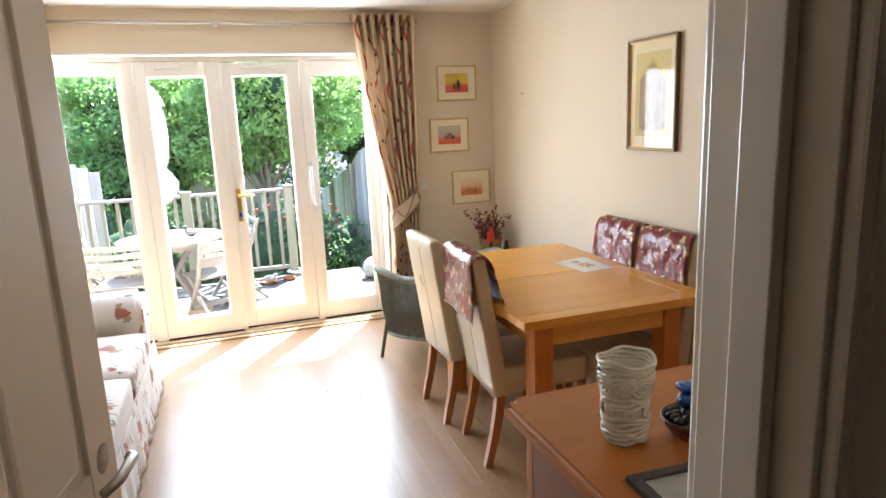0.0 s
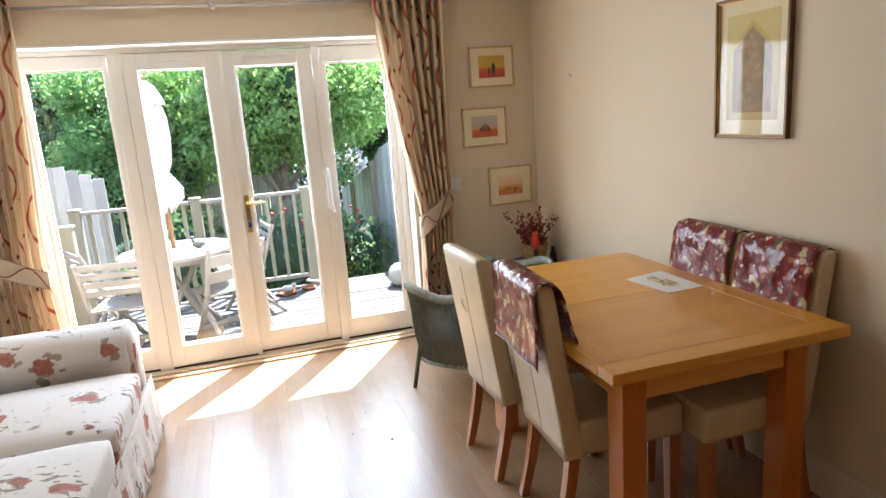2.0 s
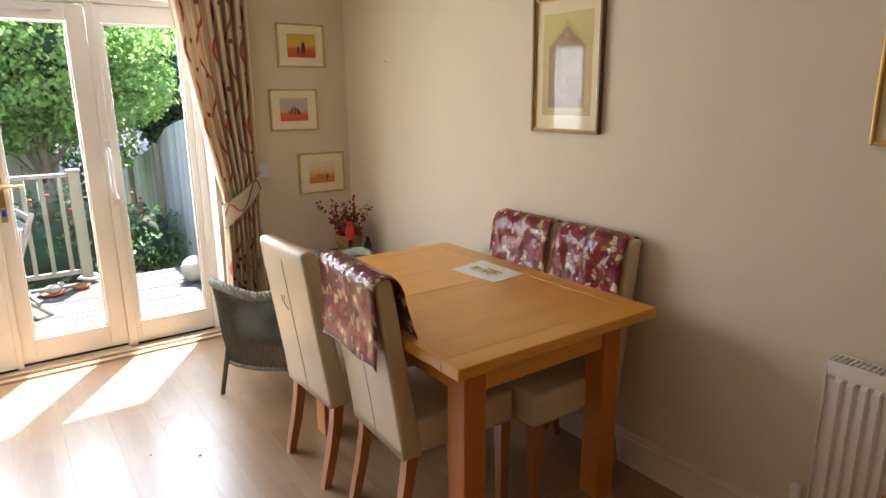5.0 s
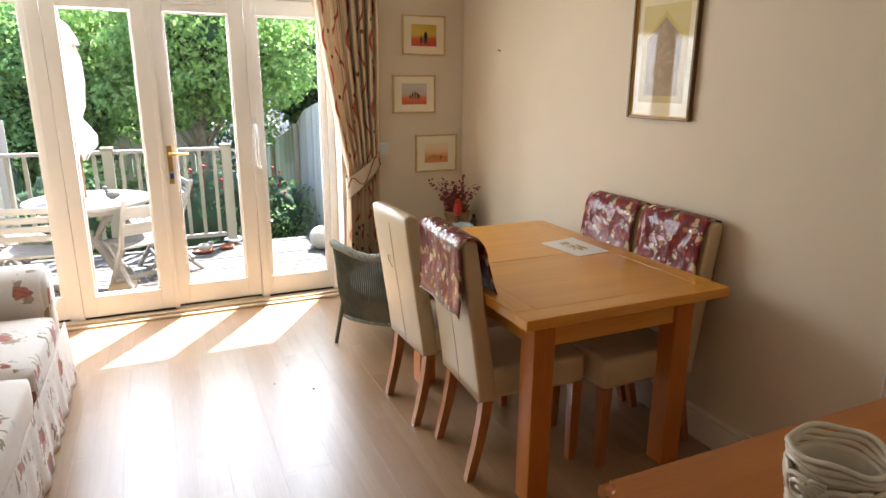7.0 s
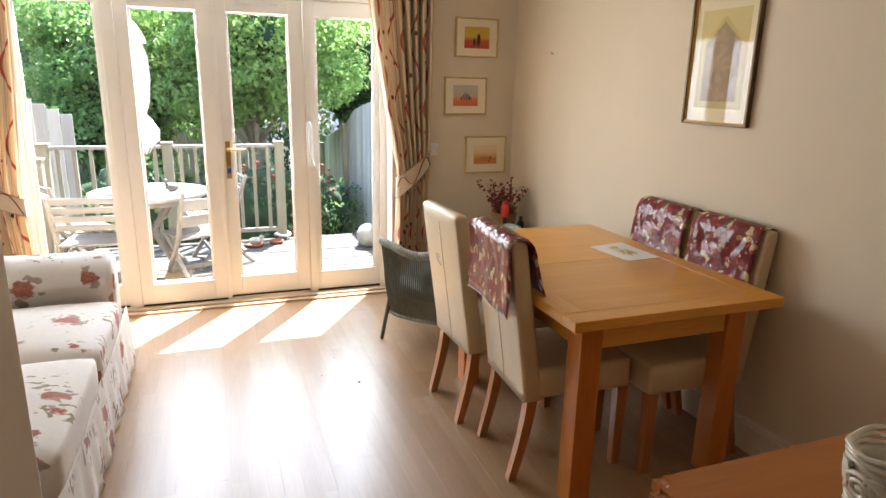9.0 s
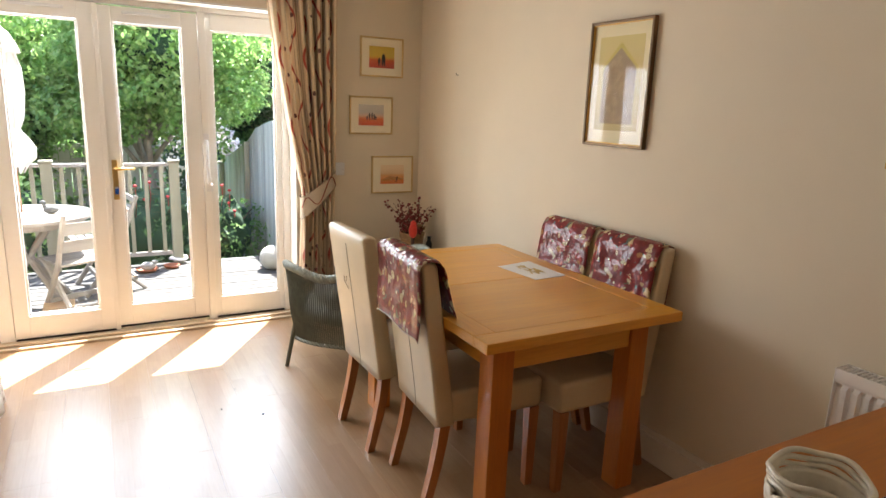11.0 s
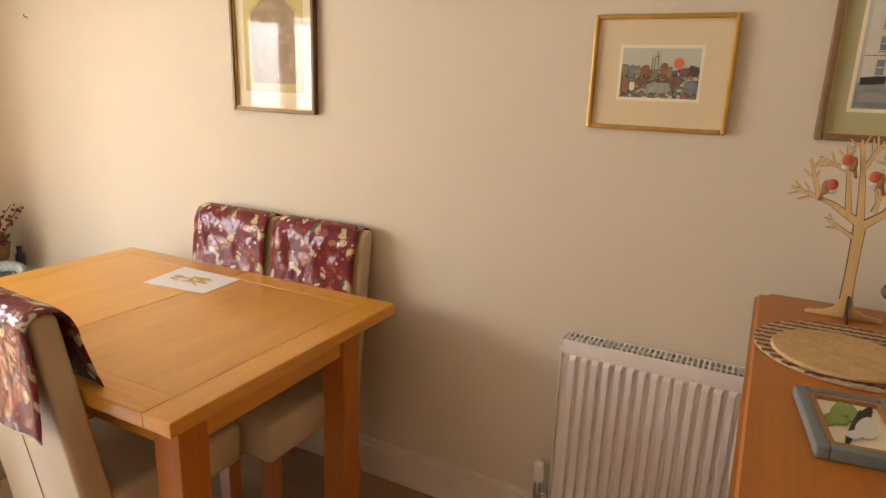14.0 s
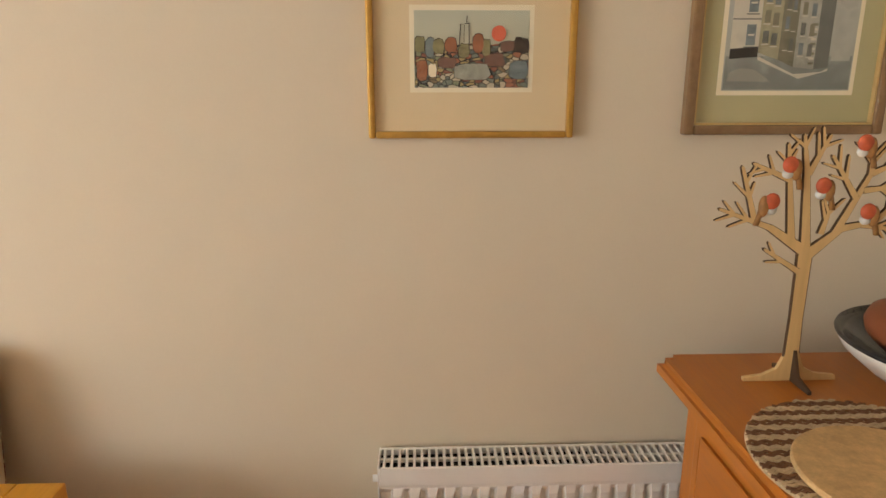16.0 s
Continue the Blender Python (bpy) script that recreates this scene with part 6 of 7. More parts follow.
def garden_chair(at, turn, label, broad=False):
    """A folding slatted chair that faces +y at turn 0."""
    e = thing("garden_chair", at, label, "chair", "slatted garden chairs", "", turn)
    w_ = 0.22
    for s in (-1, 1):
        part("back_leg", tube(bmesh.new(), [(s * w_, 0.22, 0.0), (s * w_, -0.06, 0.42), (s * w_, -0.20, 0.80)], [0.020, 0.021, 0.019], 6), TEAK, e)
        part("front_leg", tube(bmesh.new(), [(s * (w_ - 0.03), -0.24, 0.0), (s * (w_ - 0.03), 0.20, 0.42)], 0.019, 6), TEAK, e)
    for k in range(2 if broad else 4):
        z = 0.56 + (0.13 if broad else 0.068) * k
        h = 0.042 if broad else 0.022
        y = -0.06 - 0.14 * (z - 0.42) / 0.38
        part("back_slat", solid(-w_, w_, y - 0.008, y + 0.008, z - h, z + h, 0.003), TEAK, e)
    for k in range(6):
        y = -0.10 + 0.062 * k
        part("seat_slat", solid(-w_ + 0.01, w_ - 0.01, y, y + 0.050, 0.415, 0.433, 0.003), TEAK, e)
    part("stretcher", solid(-w_, w_, 0.10, 0.125, 0.12, 0.155, 0.003), TEAK, e)
    part("stretcher", solid(-w_, w_, -0.17, -0.145, 0.10, 0.13, 0.003), TEAK, e)
    return e


garden_chair((0.02, 5.72, DZ), 28.0, "weathered folding slatted chair drawn up to the garden table", True)
garden_chair((-0.72, 5.62, DZ), -6.0, "weathered slatted garden chair with its back to the house")
garden_chair((-0.95, 6.15, DZ), -62.0, "weathered slatted garden chair beside the parasol")
garden_chair((0.17, 6.45, DZ), 100.0, "weathered slatted garden chair by the railing")
bl = thing("stone_ball", (1.570, 6.58, DZ), "grey stone garden sphere on the deck", "ornament")
part("sphere", ball(bmesh.new(), (0, 0, 0.115), 0.118, seg=28), STONE, bl, "", True)
ln_ = thing("deck_lantern", (1.76, 6.85, DZ), "small grey metal lantern on the deck", "lantern")
part("base", solid(-0.06, 0.06, -0.06, 0.06, 0, 0.02, 0.004), IRON, ln_)
for sx in (-1, 1):
    for sy in (-1, 1):
        part("corner_bar", solid(sx * 0.05 - 0.006, sx * 0.05 + 0.006, sy * 0.05 - 0.006, sy * 0.05 + 0.006, 0.02, 0.17), IRON, ln_)
part("roof", lathe(bmesh.new(), [(0.085, 0.17), (0.085, 0.178), (0.03, 0.215), (0.012, 0.22)], 4), STONE, ln_)
for x, y, r, lab in ((0.48, 6.88, 0.10, "shallow terracotta bird dish with a stone on the deck"), (0.70, 6.95, 0.075, "shallow clay saucer by the deck post")):
    d_ = thing("bird_dish", (x, y, DZ), lab, "dish", "dishes on the deck")
    part("dish", lathe(bmesh.new(), [(r * 0.7, 0.0), (r, 0.03), (r * 0.97, 0.032), (r * 0.65, 0.012), (0.005, 0.010)], 28), TERRA, d_, "", True)
sb_ = thing("stone_bird", (0.49, 6.88, DZ + 0.012), "small grey stone bird in the dish", "ornament")
bm = ball(bmesh.new(), (0, 0, 0.04), 0.045, 1.5, 0.9, 0.9, 12)
ball(bm, (0.06, 0, 0.075), 0.024, 1.2, 0.9, 0.9, 10)
part("body", bm, STONE, sb_, "", True)
hose = thing("white_cord", (0.78, 7.13, DZ), "white cord looped round the deck post", "cord")
part("loop", tube(bmesh.new(), [(0.075 * math.cos(a), 0.075 * math.sin(a), 0.05 + 0.008 * math.sin(2 * a)) for a in (2 * math.pi * q / 24 for q in range(25))], 0.014, 8, False), PLASTIC, hose, "", True)


# ---------------------------------------------------------------- trees and shrubs
def foliage(seed, blobs, per, size, drop=0.25):
    """Leaves as small bent diamonds on the skins of many clumps."""
    g = np.random.default_rng(seed)
    pts, faces = [], []
    base = 0
    for cx, cy, cz, r in blobs:
        n_ = int(per * (r / 0.4) ** 2)
        d = g.normal(size=(n_, 3))
        d /= np.linalg.norm(d, axis=1)[:, None]
        c = np.array([cx, cy, cz]) + d * (r * g.uniform(0.72, 1.12, (n_, 1))) * np.array([1, 1, 0.85])
        nrm = d * 0.6 + g.normal(size=(n_, 3)) * 0.55 + np.array([0, 0, 0.45])
        nrm /= np.linalg.norm(nrm, axis=1)[:, None]
        ax = np.cross(nrm, g.normal(size=(n_, 3)))
        ax /= np.linalg.norm(ax, axis=1)[:, None]
        bx = np.cross(nrm, ax)
        s = size * g.uniform(0.6, 1.25, (n_, 1))
        tip = c + ax * s - np.array([0, 0, 1]) * s * drop
        root = c - ax * s * 0.8
        l_, r_ = c + bx * s * 0.55 + nrm * s * 0.12, c - bx * s * 0.55 + nrm * s * 0.12
        quad = np.stack([root, l_, tip, r_], 1).reshape(-1, 3)
        pts.append(quad)
        idx = base + np.arange(n_ * 4).reshape(-1, 4)
        faces.append(np.concatenate([idx[:, [0, 1, 2]], idx[:, [0, 2, 3]]]))
        base += n_ * 4
    me_ = bpy.data.meshes.new("crown")
    me_.from_pydata(np.concatenate(pts).tolist(), [], np.concatenate(faces).tolist())
    return me_


def clumps(seed, centre, radii, count, r0, r1, shell=0.55):
    g = np.random.default_rng(seed)
    out = []
    for _ in range(count):
        d = g.normal(size=3)
        d /= np.linalg.norm(d)
        f_ = shell + (1 - shell) * g.random()
        out.append((centre[0] + d[0] * radii[0] * f_, centre[1] + d[1] * radii[1] * f_, centre[2] + d[2] * radii[2] * f_, g.uniform(r0, r1)))
    return out


def tree(name, seed, at, trunk_h, centre, radii, count, r0, r1, per, size, leaf_mat, bark, label, core=0.72, drop=0.25):
    e = thing(name, at, label, "tree" if trunk_h > 0.8 else "shrub")
    g = random.Random(seed)
    bm = tube(bmesh.new(), [(0, 0, 0), (0.03, 0, trunk_h * 0.5), (0, 0.02, trunk_h), (centre[0], centre[1], centre[2])], [0.09, 0.07, 0.055, 0.02], 10)
    for k in range(9):
        a = g.uniform(0, 6.28)
        z0 = trunk_h * g.uniform(0.6, 1.0)
        q = Vector((centre[0] + radii[0] * 0.75 * math.cos(a), centre[1] + radii[1] * 0.75 * math.sin(a), centre[2] + radii[2] * g.uniform(-0.4, 0.6)))
        p = Vector((0, 0, z0))
        tube(bm, [p, p.lerp(q, 0.5) + Vector((0, 0, 0.1)), q], [0.035, 0.02, 0.006], 6)
    part("trunk", bm, bark, e, "", True)
    cb = clumps(seed, centre, radii, count, r0, r1)
    me_ = foliage(seed + 1, cb, per, size, drop)
    me_.materials.append(leaf_mat)
    crown = new("crown", me_)
    crown.parent = e
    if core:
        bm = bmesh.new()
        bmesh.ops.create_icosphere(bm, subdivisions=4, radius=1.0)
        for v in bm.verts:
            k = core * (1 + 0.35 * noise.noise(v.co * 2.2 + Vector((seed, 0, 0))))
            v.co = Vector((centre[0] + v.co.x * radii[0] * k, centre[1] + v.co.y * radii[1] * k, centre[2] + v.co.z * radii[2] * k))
        part("inner_foliage", bm, CORE, e, "solid inner core, dark green for the crown's shade", True)
    return e


tree("maple_tree", 2, (0.72, 9.7, GZ), 1.7, (0.1, 0.1, 2.75), (1.45, 1.2, 1.25), 130, 0.20, 0.40, 480, 0.043, LEAF_LIGHT, PALEBARK, "light green broad-leaved tree with a pale trunk", 0.48)
tree("round_tree", 7, (-1.15, 10.6, GZ), 1.0, (0, 0, 2.0), (1.15, 1.0, 1.75), 125, 0.20, 0.40, 480, 0.040, LEAF_MID, BARK, "bright green dense garden tree behind the parasol", 0.6)
tree("dark_conifer", 12, (-4.3, 15.5, GZ), 1.5, (0, 0, 3.2), (2.6, 1.6, 3.3), 110, 0.4, 0.75, 140, 0.10, LEAF_DARK, BARK, "tall dark green evergreen tree", 0.75, 0.5)
tree("dark_conifer", 13, (-1.2, 17.5, GZ), 1.5, (0, 0, 3.3), (2.8, 1.6, 3.4), 110, 0.4, 0.75, 140, 0.10, LEAF_DARK, BARK, "dark green evergreen tree at the garden's end", 0.75, 0.5)
tree("garden_tree", 14, (2.6, 16.5, GZ), 1.5, (0, 0, 3.0), (2.8, 1.6, 3.3), 110, 0.4, 0.75, 140, 0.10, LEAF_MID, BARK, "mid green tree at the garden's end", 0.75, 0.4)
tree("garden_tree", 15, (5.6, 14.5, GZ), 1.5, (0, 0, 2.8), (2.4, 1.6, 3.0), 90, 0.4, 0.75, 140, 0.10, LEAF_DARK, BARK, "dark green tree beyond the fence", 0.75, 0.4)
tree("garden_tree", 16, (-7.2, 14.0, GZ), 1.5, (0, 0, 2.8), (2.4, 1.6, 3.2), 90, 0.4, 0.75, 140, 0.10, LEAF_MID, BARK, "mid green tree beyond the panel fence", 0.75, 0.4)
tree("shrub", 21, (-0.75, 8.3, GZ), 0.3, (0, 0, 0.75), (0.75, 0.5, 0.72), 40, 0.16, 0.28, 190, 0.040, LEAF_LIGHT, BARK, "leafy light green shrub behind the railing", 0.7)
tree("shrub", 22, (0.55, 8.2, GZ), 0.3, (0, 0, 0.70), (0.85, 0.5, 0.70), 45, 0.16, 0.28, 190, 0.040, LEAF_DARK, BARK, "dark green shrub behind the railing", 0.75)
tree("shrub", 23, (1.45, 8.6, GZ), 0.3, (0, 0, 0.65), (0.45, 0.8, 0.60), 36, 0.14, 0.24, 190, 0.036, LEAF_MID, BARK, "green shrub growing along the fence", 0.7)
tree("shrub", 24, (-1.75, 9.0, GZ), 0.3, (0, 0, 1.0), (0.6, 0.5, 0.95), 40, 0.16, 0.28, 190, 0.042, LEAF_LIGHT, BARK, "pale green shrub by the panel fence", 0.7)
tree("blossom_bush", 25, (1.75, 13.2, GZ), 0.3, (0, 0, 1.0), (0.9, 0.6, 1.05), 40, 0.2, 0.34, 150, 0.055, PETAL_WHITE, BARK, "bush covered in pale blossom beyond the fence", 0.6)
fr = random.Random(44)
for k in range(16):
    x, y, z = fr.uniform(-0.1, 1.6), fr.uniform(7.6, 7.85), fr.uniform(-0.25, 0.75)
    if k > 10:
        x, y, z = fr.uniform(1.25, 1.5), fr.uniform(8.0, 8.2), fr.uniform(0.1, 0.7)
    r_ = thing("rose_bloom", (x, y, z), "small red flower on the shrub", "flower", "red garden flowers")
    bm = ball(bmesh.new(), (0, 0, 0), 0.020, 1, 1, 0.8, 8)
    tube(bm, [(0, 0, 0), (0.01, 0.02, -0.15), (0.0, 0.3, -0.4)], 0.003, 4)
    part("petals", bm, PETAL_RED, r_, "", True)

# ---------------------------------------------------------------- things on the sideboard
SBZ = 1.0005
va = thing("coil_vase", (0.768, 0.876, SBZ), "white glazed coil-built clay vase with spiral openwork", "vase")


def vase_r(z):
    return 0.033 + 0.009 * min(1, z / 0.11) + 0.0015 * math.sin(z * 60)


bm = lathe(bmesh.new(), [(0.026, 0.0), (0.030, 0.003), (0.032, 0.02), (0.0345, 0.05), (0.0375, 0.09), (0.0395, 0.122), (0.0390, 0.127), (0.0360, 0.122), (0.034, 0.09), (0.030, 0.05), (0.026, 0.008), (0.004, 0.006)], 40)
part("wall", bm, CLAY, va, "", True)
rng = random.Random(11)
for k in range(17):
    z = 0.005 + k * 0.0068
    if 0.080 < z < 0.124 or 0.050 < z < 0.066:
        continue
    pts = [(vase_r(z) * (1.0 + 0.02 * math.sin(5 * a + k)) * math.cos(a), vase_r(z) * math.sin(a), z + 0.003 * math.sin(3 * a + k * 1.3) + 0.0015 * math.sin(7 * a + 2 * k)) for a in (2 * math.pi * q / 48 for q in range(49))]
    part("coil", tube(bmesh.new(), pts, 0.0036, 7, False), CLAY, va, "", True)
for k in range(3):
    z = 0.128 + 0.0062 * k
    pts = [((vase_r(0.115) + 0.0012 * k) * math.cos(a), (vase_r(0.115) + 0.0012 * k) * math.sin(a), z + 0.005 * math.sin(2 * a + 0.8) * k / 3 + 0.002 * math.sin(5 * a + k)) for a in (2 * math.pi * q / 56 for q in range(57))]
    part("coil", tube(bmesh.new(), pts, 0.0032, 8, False), CLAY, va, "", True)
for k in range(7):
    a0 = 2 * math.pi * k / 7 + 0.3
    for j, (dz, big) in enumerate(((0.102, 0.0190), (0.112, 0.010), (0.058, 0.009))):
        pts = []
        for q in range(40):
            th = q * 0.38 + j
            rr = big * (1 - q / 46)
            a = a0 + 0.40 * (j > 0) + rr * math.cos(th) * 1.25 / 0.042
            z = dz + rr * math.sin(th)
            pts.append(((vase_r(z) + 0.001) * math.cos(a), (vase_r(z) + 0.001) * math.sin(a), z))
        part("spiral", tube(bmesh.new(), pts, 0.0032 if j == 0 else 0.0026, 6), CLAY, va, "", True)

SMALLER = 0.86
bo = thing("pebble_bowl", (0.878, 0.842, SBZ), "dark brown glazed bowl filled with dark stones", "bowl")
part("dish", lathe(bmesh.new(), [(0.036, 0.0), (0.040, 0.004), (0.056, 0.022), (0.061, 0.036), (0.058, 0.037), (0.052, 0.024), (0.036, 0.010), (0.004, 0.008)], 36), DARKBOWL, bo, "", True)
for k in range(26):
    a, r = rng.uniform(0, 6.28), 0.042 * math.sqrt(rng.random())
    s = rng.uniform(0.009, 0.015)
    part("stone", ball(bmesh.new(), (r * math.cos(a), r * math.sin(a), 0.026 + 0.028 * (1 - r / 0.055) * rng.random()), s, rng.uniform(0.8, 1.4), 1.0, 0.7, 8), PEBBLE, bo, "", True)
bo.scale = (SMALLER, SMALLER, SMALLER)
bb = thing("blue_bird_ornament", (0.888, 0.858, SBZ + 0.034), "bright blue and black ornament lying in the bowl", "ornament")
part("body", ball(bmesh.new(), (0, 0, 0.020), 0.024, 1.2, 0.8, 0.80, 14), BLACKPAINT, bb, "", True)
part("crown", solid(-0.024, 0.014, -0.016, 0.016, 0.036, 0.049, 0.006), BLUE, bb, "bright blue cap", True)
part("wing", ball(ball(bmesh.new(), (0.014, 0.012, 0.024), 0.017, 1.2, 0.6, 0.8, 10), (-0.018, -0.010, 0.024), 0.014, 1.2, 0.6, 0.8, 10), BLUE, bb, "", True)

pt = thing("picture_frame_flat", (0.69, 0.762, SBZ), "charcoal picture frame lying flat on the sideboard", "picture frame", "", "", -3.0)
for x0, x1, y0, y1 in ((0, 0.20, -0.018, 0.0), (0, 0.20, -0.16, -0.142), (0, 0.018, -0.142, -0.018), (0.182, 0.20, -0.142, -0.018)):
    part("frame_bar", solid(x0, x1, y0, y1, 0, 0.012, 0.002), TABLET, pt)
part("photograph", solid(0.018, 0.182, -0.142, -0.018, 0, 0.008), PHOTO, pt, "pale grey picture")

ea = thing("wooden_easel", (0.945, 0.770, SBZ), "small wooden easel with a hinged back strut", "easel")
bm = solid(-0.004, 0.038, -0.005, 0.005, 0.0, 0.232, 0.0015)
bmesh.ops.transform(bm, matrix=Matrix.Rotation(radians(21.5), 4, "X"), verts=bm.verts)
part("front_board", bm, EASELWOOD, ea)
bm = solid(-0.004, 0.034, -0.004, 0.004, -0.126, 0.0, 0.0015)
bmesh.ops.transform(bm, matrix=Matrix.Translation((0, -0.046, 0.110)) @ Matrix.Rotation(radians(-20), 4, "X") @ Matrix.Rotation(radians(-20), 4, "Y"), verts=bm.verts)
part("back_strut", bm, EASELWOOD, ea)
part("hinge_pin", tube(bmesh.new(), [(0.002, -0.044, 0.104), (0.032, -0.044, 0.104)], 0.004, 8), BRASS, ea)

sk = thing("wooden_block_stack", (1.200, 0.648, SBZ), "stack of carved brown wooden blocks", "ornament")
for k in range(5):
    part("block", solid(-0.030 + 0.004 * (k % 2), 0.032 - 0.003 * (k % 3), -0.025, 0.025, 0.021 * k, 0.021 * k + 0.020, 0.005), PINED, sk)

ka = thing("kangaroo_figure", (1.105, 0.785, SBZ), "tiny grey-brown kangaroo figure", "figurine")
bm = ball(bmesh.new(), (0, 0, 0.022), 0.011, 1.3, 0.8, 1.2, 10)
ball(bm, (-0.008, 0.0, 0.036), 0.007, 0.9, 0.8, 1.2, 8)
ball(bm, (-0.013, 0.0, 0.046), 0.0058, 1.4, 0.8, 0.9, 8)
for s in (-1, 1):
    tube(bm, [(-0.009, s * 0.003, 0.049), (-0.007, s * 0.004, 0.055)], [0.0022, 0.0008], 6)
    tube(bm, [(0.004, s * 0.007, 0.02), (-0.004, s * 0.009, 0.010), (0.002, s * 0.008, 0.002), (-0.014, s * 0.008, 0.002)], [0.006, 0.005, 0.003, 0.002], 6)
    tube(bm, [(-0.010, s * 0.006, 0.034), (-0.017, s * 0.005, 0.024)], [0.0022, 0.0015], 6)
tube(bm, [(0.010, 0, 0.016), (0.022, 0, 0.008), (0.036, 0.002, 0.003)], [0.005, 0.0035, 0.0015], 6)
part("body", bm, GREYFUR, ka, "", True)

gb = thing("toy_board", (1.290, 0.836, SBZ), "green board game square with blue and brown bird pieces", "game")
part("board", solid(-0.056, 0.056, -0.054, 0.054, 0, 0.012, 0.002), FELT, gb)
for i in range(3):
    for j in range(3):
        if (i + j) % 2 == 0:
            part("square", solid(-0.050 + 0.034 * i, -0.018 + 0.034 * i, -0.048 + 0.033 * j, -0.017 + 0.033 * j, 0.0121, 0.0128), TOYCREAM, gb)
for k, (x, y, mt) in enumerate(((-0.034, 0.030, TOYBLUE), (-0.026, -0.004, TOYBLUE), (-0.034, -0.034, TOYBLUE), (0.000, -0.030, TOYBLUE), (0.004, 0.032, TOYBROWN), (0.018, 0.004, TOYBROWN), (0.032, -0.028, TOYBROWN))):
    piece = thing("bird_piece", (1.290 + x, 0.836 + y, SBZ + 0.0128), "blue enamel bird game piece" if mt is TOYBLUE else "brown clay bird game piece", "game piece", "bird game pieces", "", 160 + 17 * k)
    bm = ball(bmesh.new(), (0, 0, 0.0125), 0.0125, 1.15, 0.95, 1.0, 12)
    tube(bm, [(0.009, 0, 0.016), (0.018, 0, 0.026)], [0.006, 0.002], 6)
    part("body", bm, mt, piece, "", True)
    part("head", ball(bmesh.new(), (-0.006, 0, 0.029), 0.0082, 1, 1, 1, 10), mt, piece, "", True)
    part("beak", tube(bmesh.new(), [(-0.012, 0, 0.029), (-0.021, 0, 0.027)], [0.003, 0.0006], 6), REDBIRD, piece, "red beak")

bf = thing("bird_picture", (1.392, 0.948, SBZ), "blue-grey washed wooden frame with painted glass birds, lying flat", "picture frame", "", "", 7.0)
hx, hy = 0.096, 0.066
for x0, x1, y0, y1, mt in ((-hx, hx, hy - 0.017, hy, SLATEWOOD), (-hx, hx, -hy, -hy + 0.017, SLATEWOOD), (-hx, -hx + 0.017, -hy + 0.017, hy - 0.017, SLATEWOOD), (hx - 0.017, hx, -hy + 0.017, hy - 0.017, SLATEWOOD)):
    part("frame_bar", solid(x0, x1, y0, y1, 0, 0.018, 0.003), mt, bf)
ix, iy = hx - 0.017, hy - 0.017
for x0, x1, y0, y1 in ((-ix, ix, iy - 0.008, iy), (-ix, ix, -iy, -iy + 0.008), (-ix, -ix + 0.008, -iy + 0.008, iy - 0.008), (ix - 0.008, ix, -iy + 0.008, iy - 0.008)):
    part("slip", solid(x0, x1, y0, y1, 0, 0.0165, 0.001), ORANGEWOOD, bf, "orange-brown inner slip")
part("panel", solid(-ix + 0.008, ix - 0.008, -iy + 0.008, iy - 0.008, 0, 0.010), MOUNT, bf)


def leaf_shape(cx, cy, ln, wd, ang, z):
    c, s = math.cos(ang), math.sin(ang)
    pts = []
    for q in range(16):
        a = 2 * math.pi * q / 16
        u, v = ln * math.cos(a), wd * math.sin(a) * (1 - 0.35 * math.cos(a))
        pts.append((cx + c * u - s * v, cy + s * u + c * v))
    return outline(bmesh.new(), [(1.2 * x, 1.15 * y) for x, y in pts], 0.0025, 2, z)


part("green_leaf", leaf_shape(0.026, 0.012, 0.034, 0.011, -0.25, 0.0102), LEAFGREEN, bf)
part("green_leaf", leaf_shape(0.010, 0.022, 0.030, 0.009, -0.6, 0.0104), LEAFGREEN, bf)
part("green_leaf", leaf_shape(0.030, -0.002, 0.026, 0.008, -0.1, 0.0106), LEAFGREEN, bf)
part("black_branch", leaf_shape(-0.006, 0.004, 0.052, 0.0035, -0.35, 0.0108), BLACKPAINT, bf)
part("black_branch", leaf_shape(0.034, -0.018, 0.026, 0.006, -0.45, 0.0110), BLACKPAINT, bf)
part("white_bird", leaf_shape(-0.004, -0.010, 0.030, 0.011, -0.3, 0.0112), MILK, bf)
part("white_bird", leaf_shape(-0.026, 0.006, 0.016, 0.007, -0.7, 0.0114), MILK, bf)

mt_ = thing("jute_mat", (1.712, 0.930, SBZ), "round jute mat with a brown and cream chevron border", "mat")
pale, dark = bmesh.new(), bmesh.new()
part("base", lathe(bmesh.new(), [(0.158, 0.0), (0.160, 0.002), (0.158, 0.004)], 64), ROPE1, mt_)
x = -0.157
k = 0
while x < 0.157:
    half = math.sqrt(max(0.0, 0.158 ** 2 - x * x))
    if half > 0.012:
        n_ = max(3, int(half / 0.006))
        rp = [(x + 0.0028 * math.sin(q * 2.3), -half + 2 * half * q / (2 * n_), 0.0048) for q in range(2 * n_ + 1)]
        tube(dark if (k // 2) % 2 else pale, rp, 0.0031, 5, True, 0.6)
    x += 0.0060
    k += 1
tagged(part("pale_strand_weave", pale, ROPE1, mt_), kind="stuff")
tagged(part("brown_strand_weave", dark, ROPE2, mt_, "brown jute strands"), kind="stuff")
ck = thing("cork_mat", (1.674, 0.950, SBZ + 0.0076), "round cork pot stand on the jute mat", "mat")
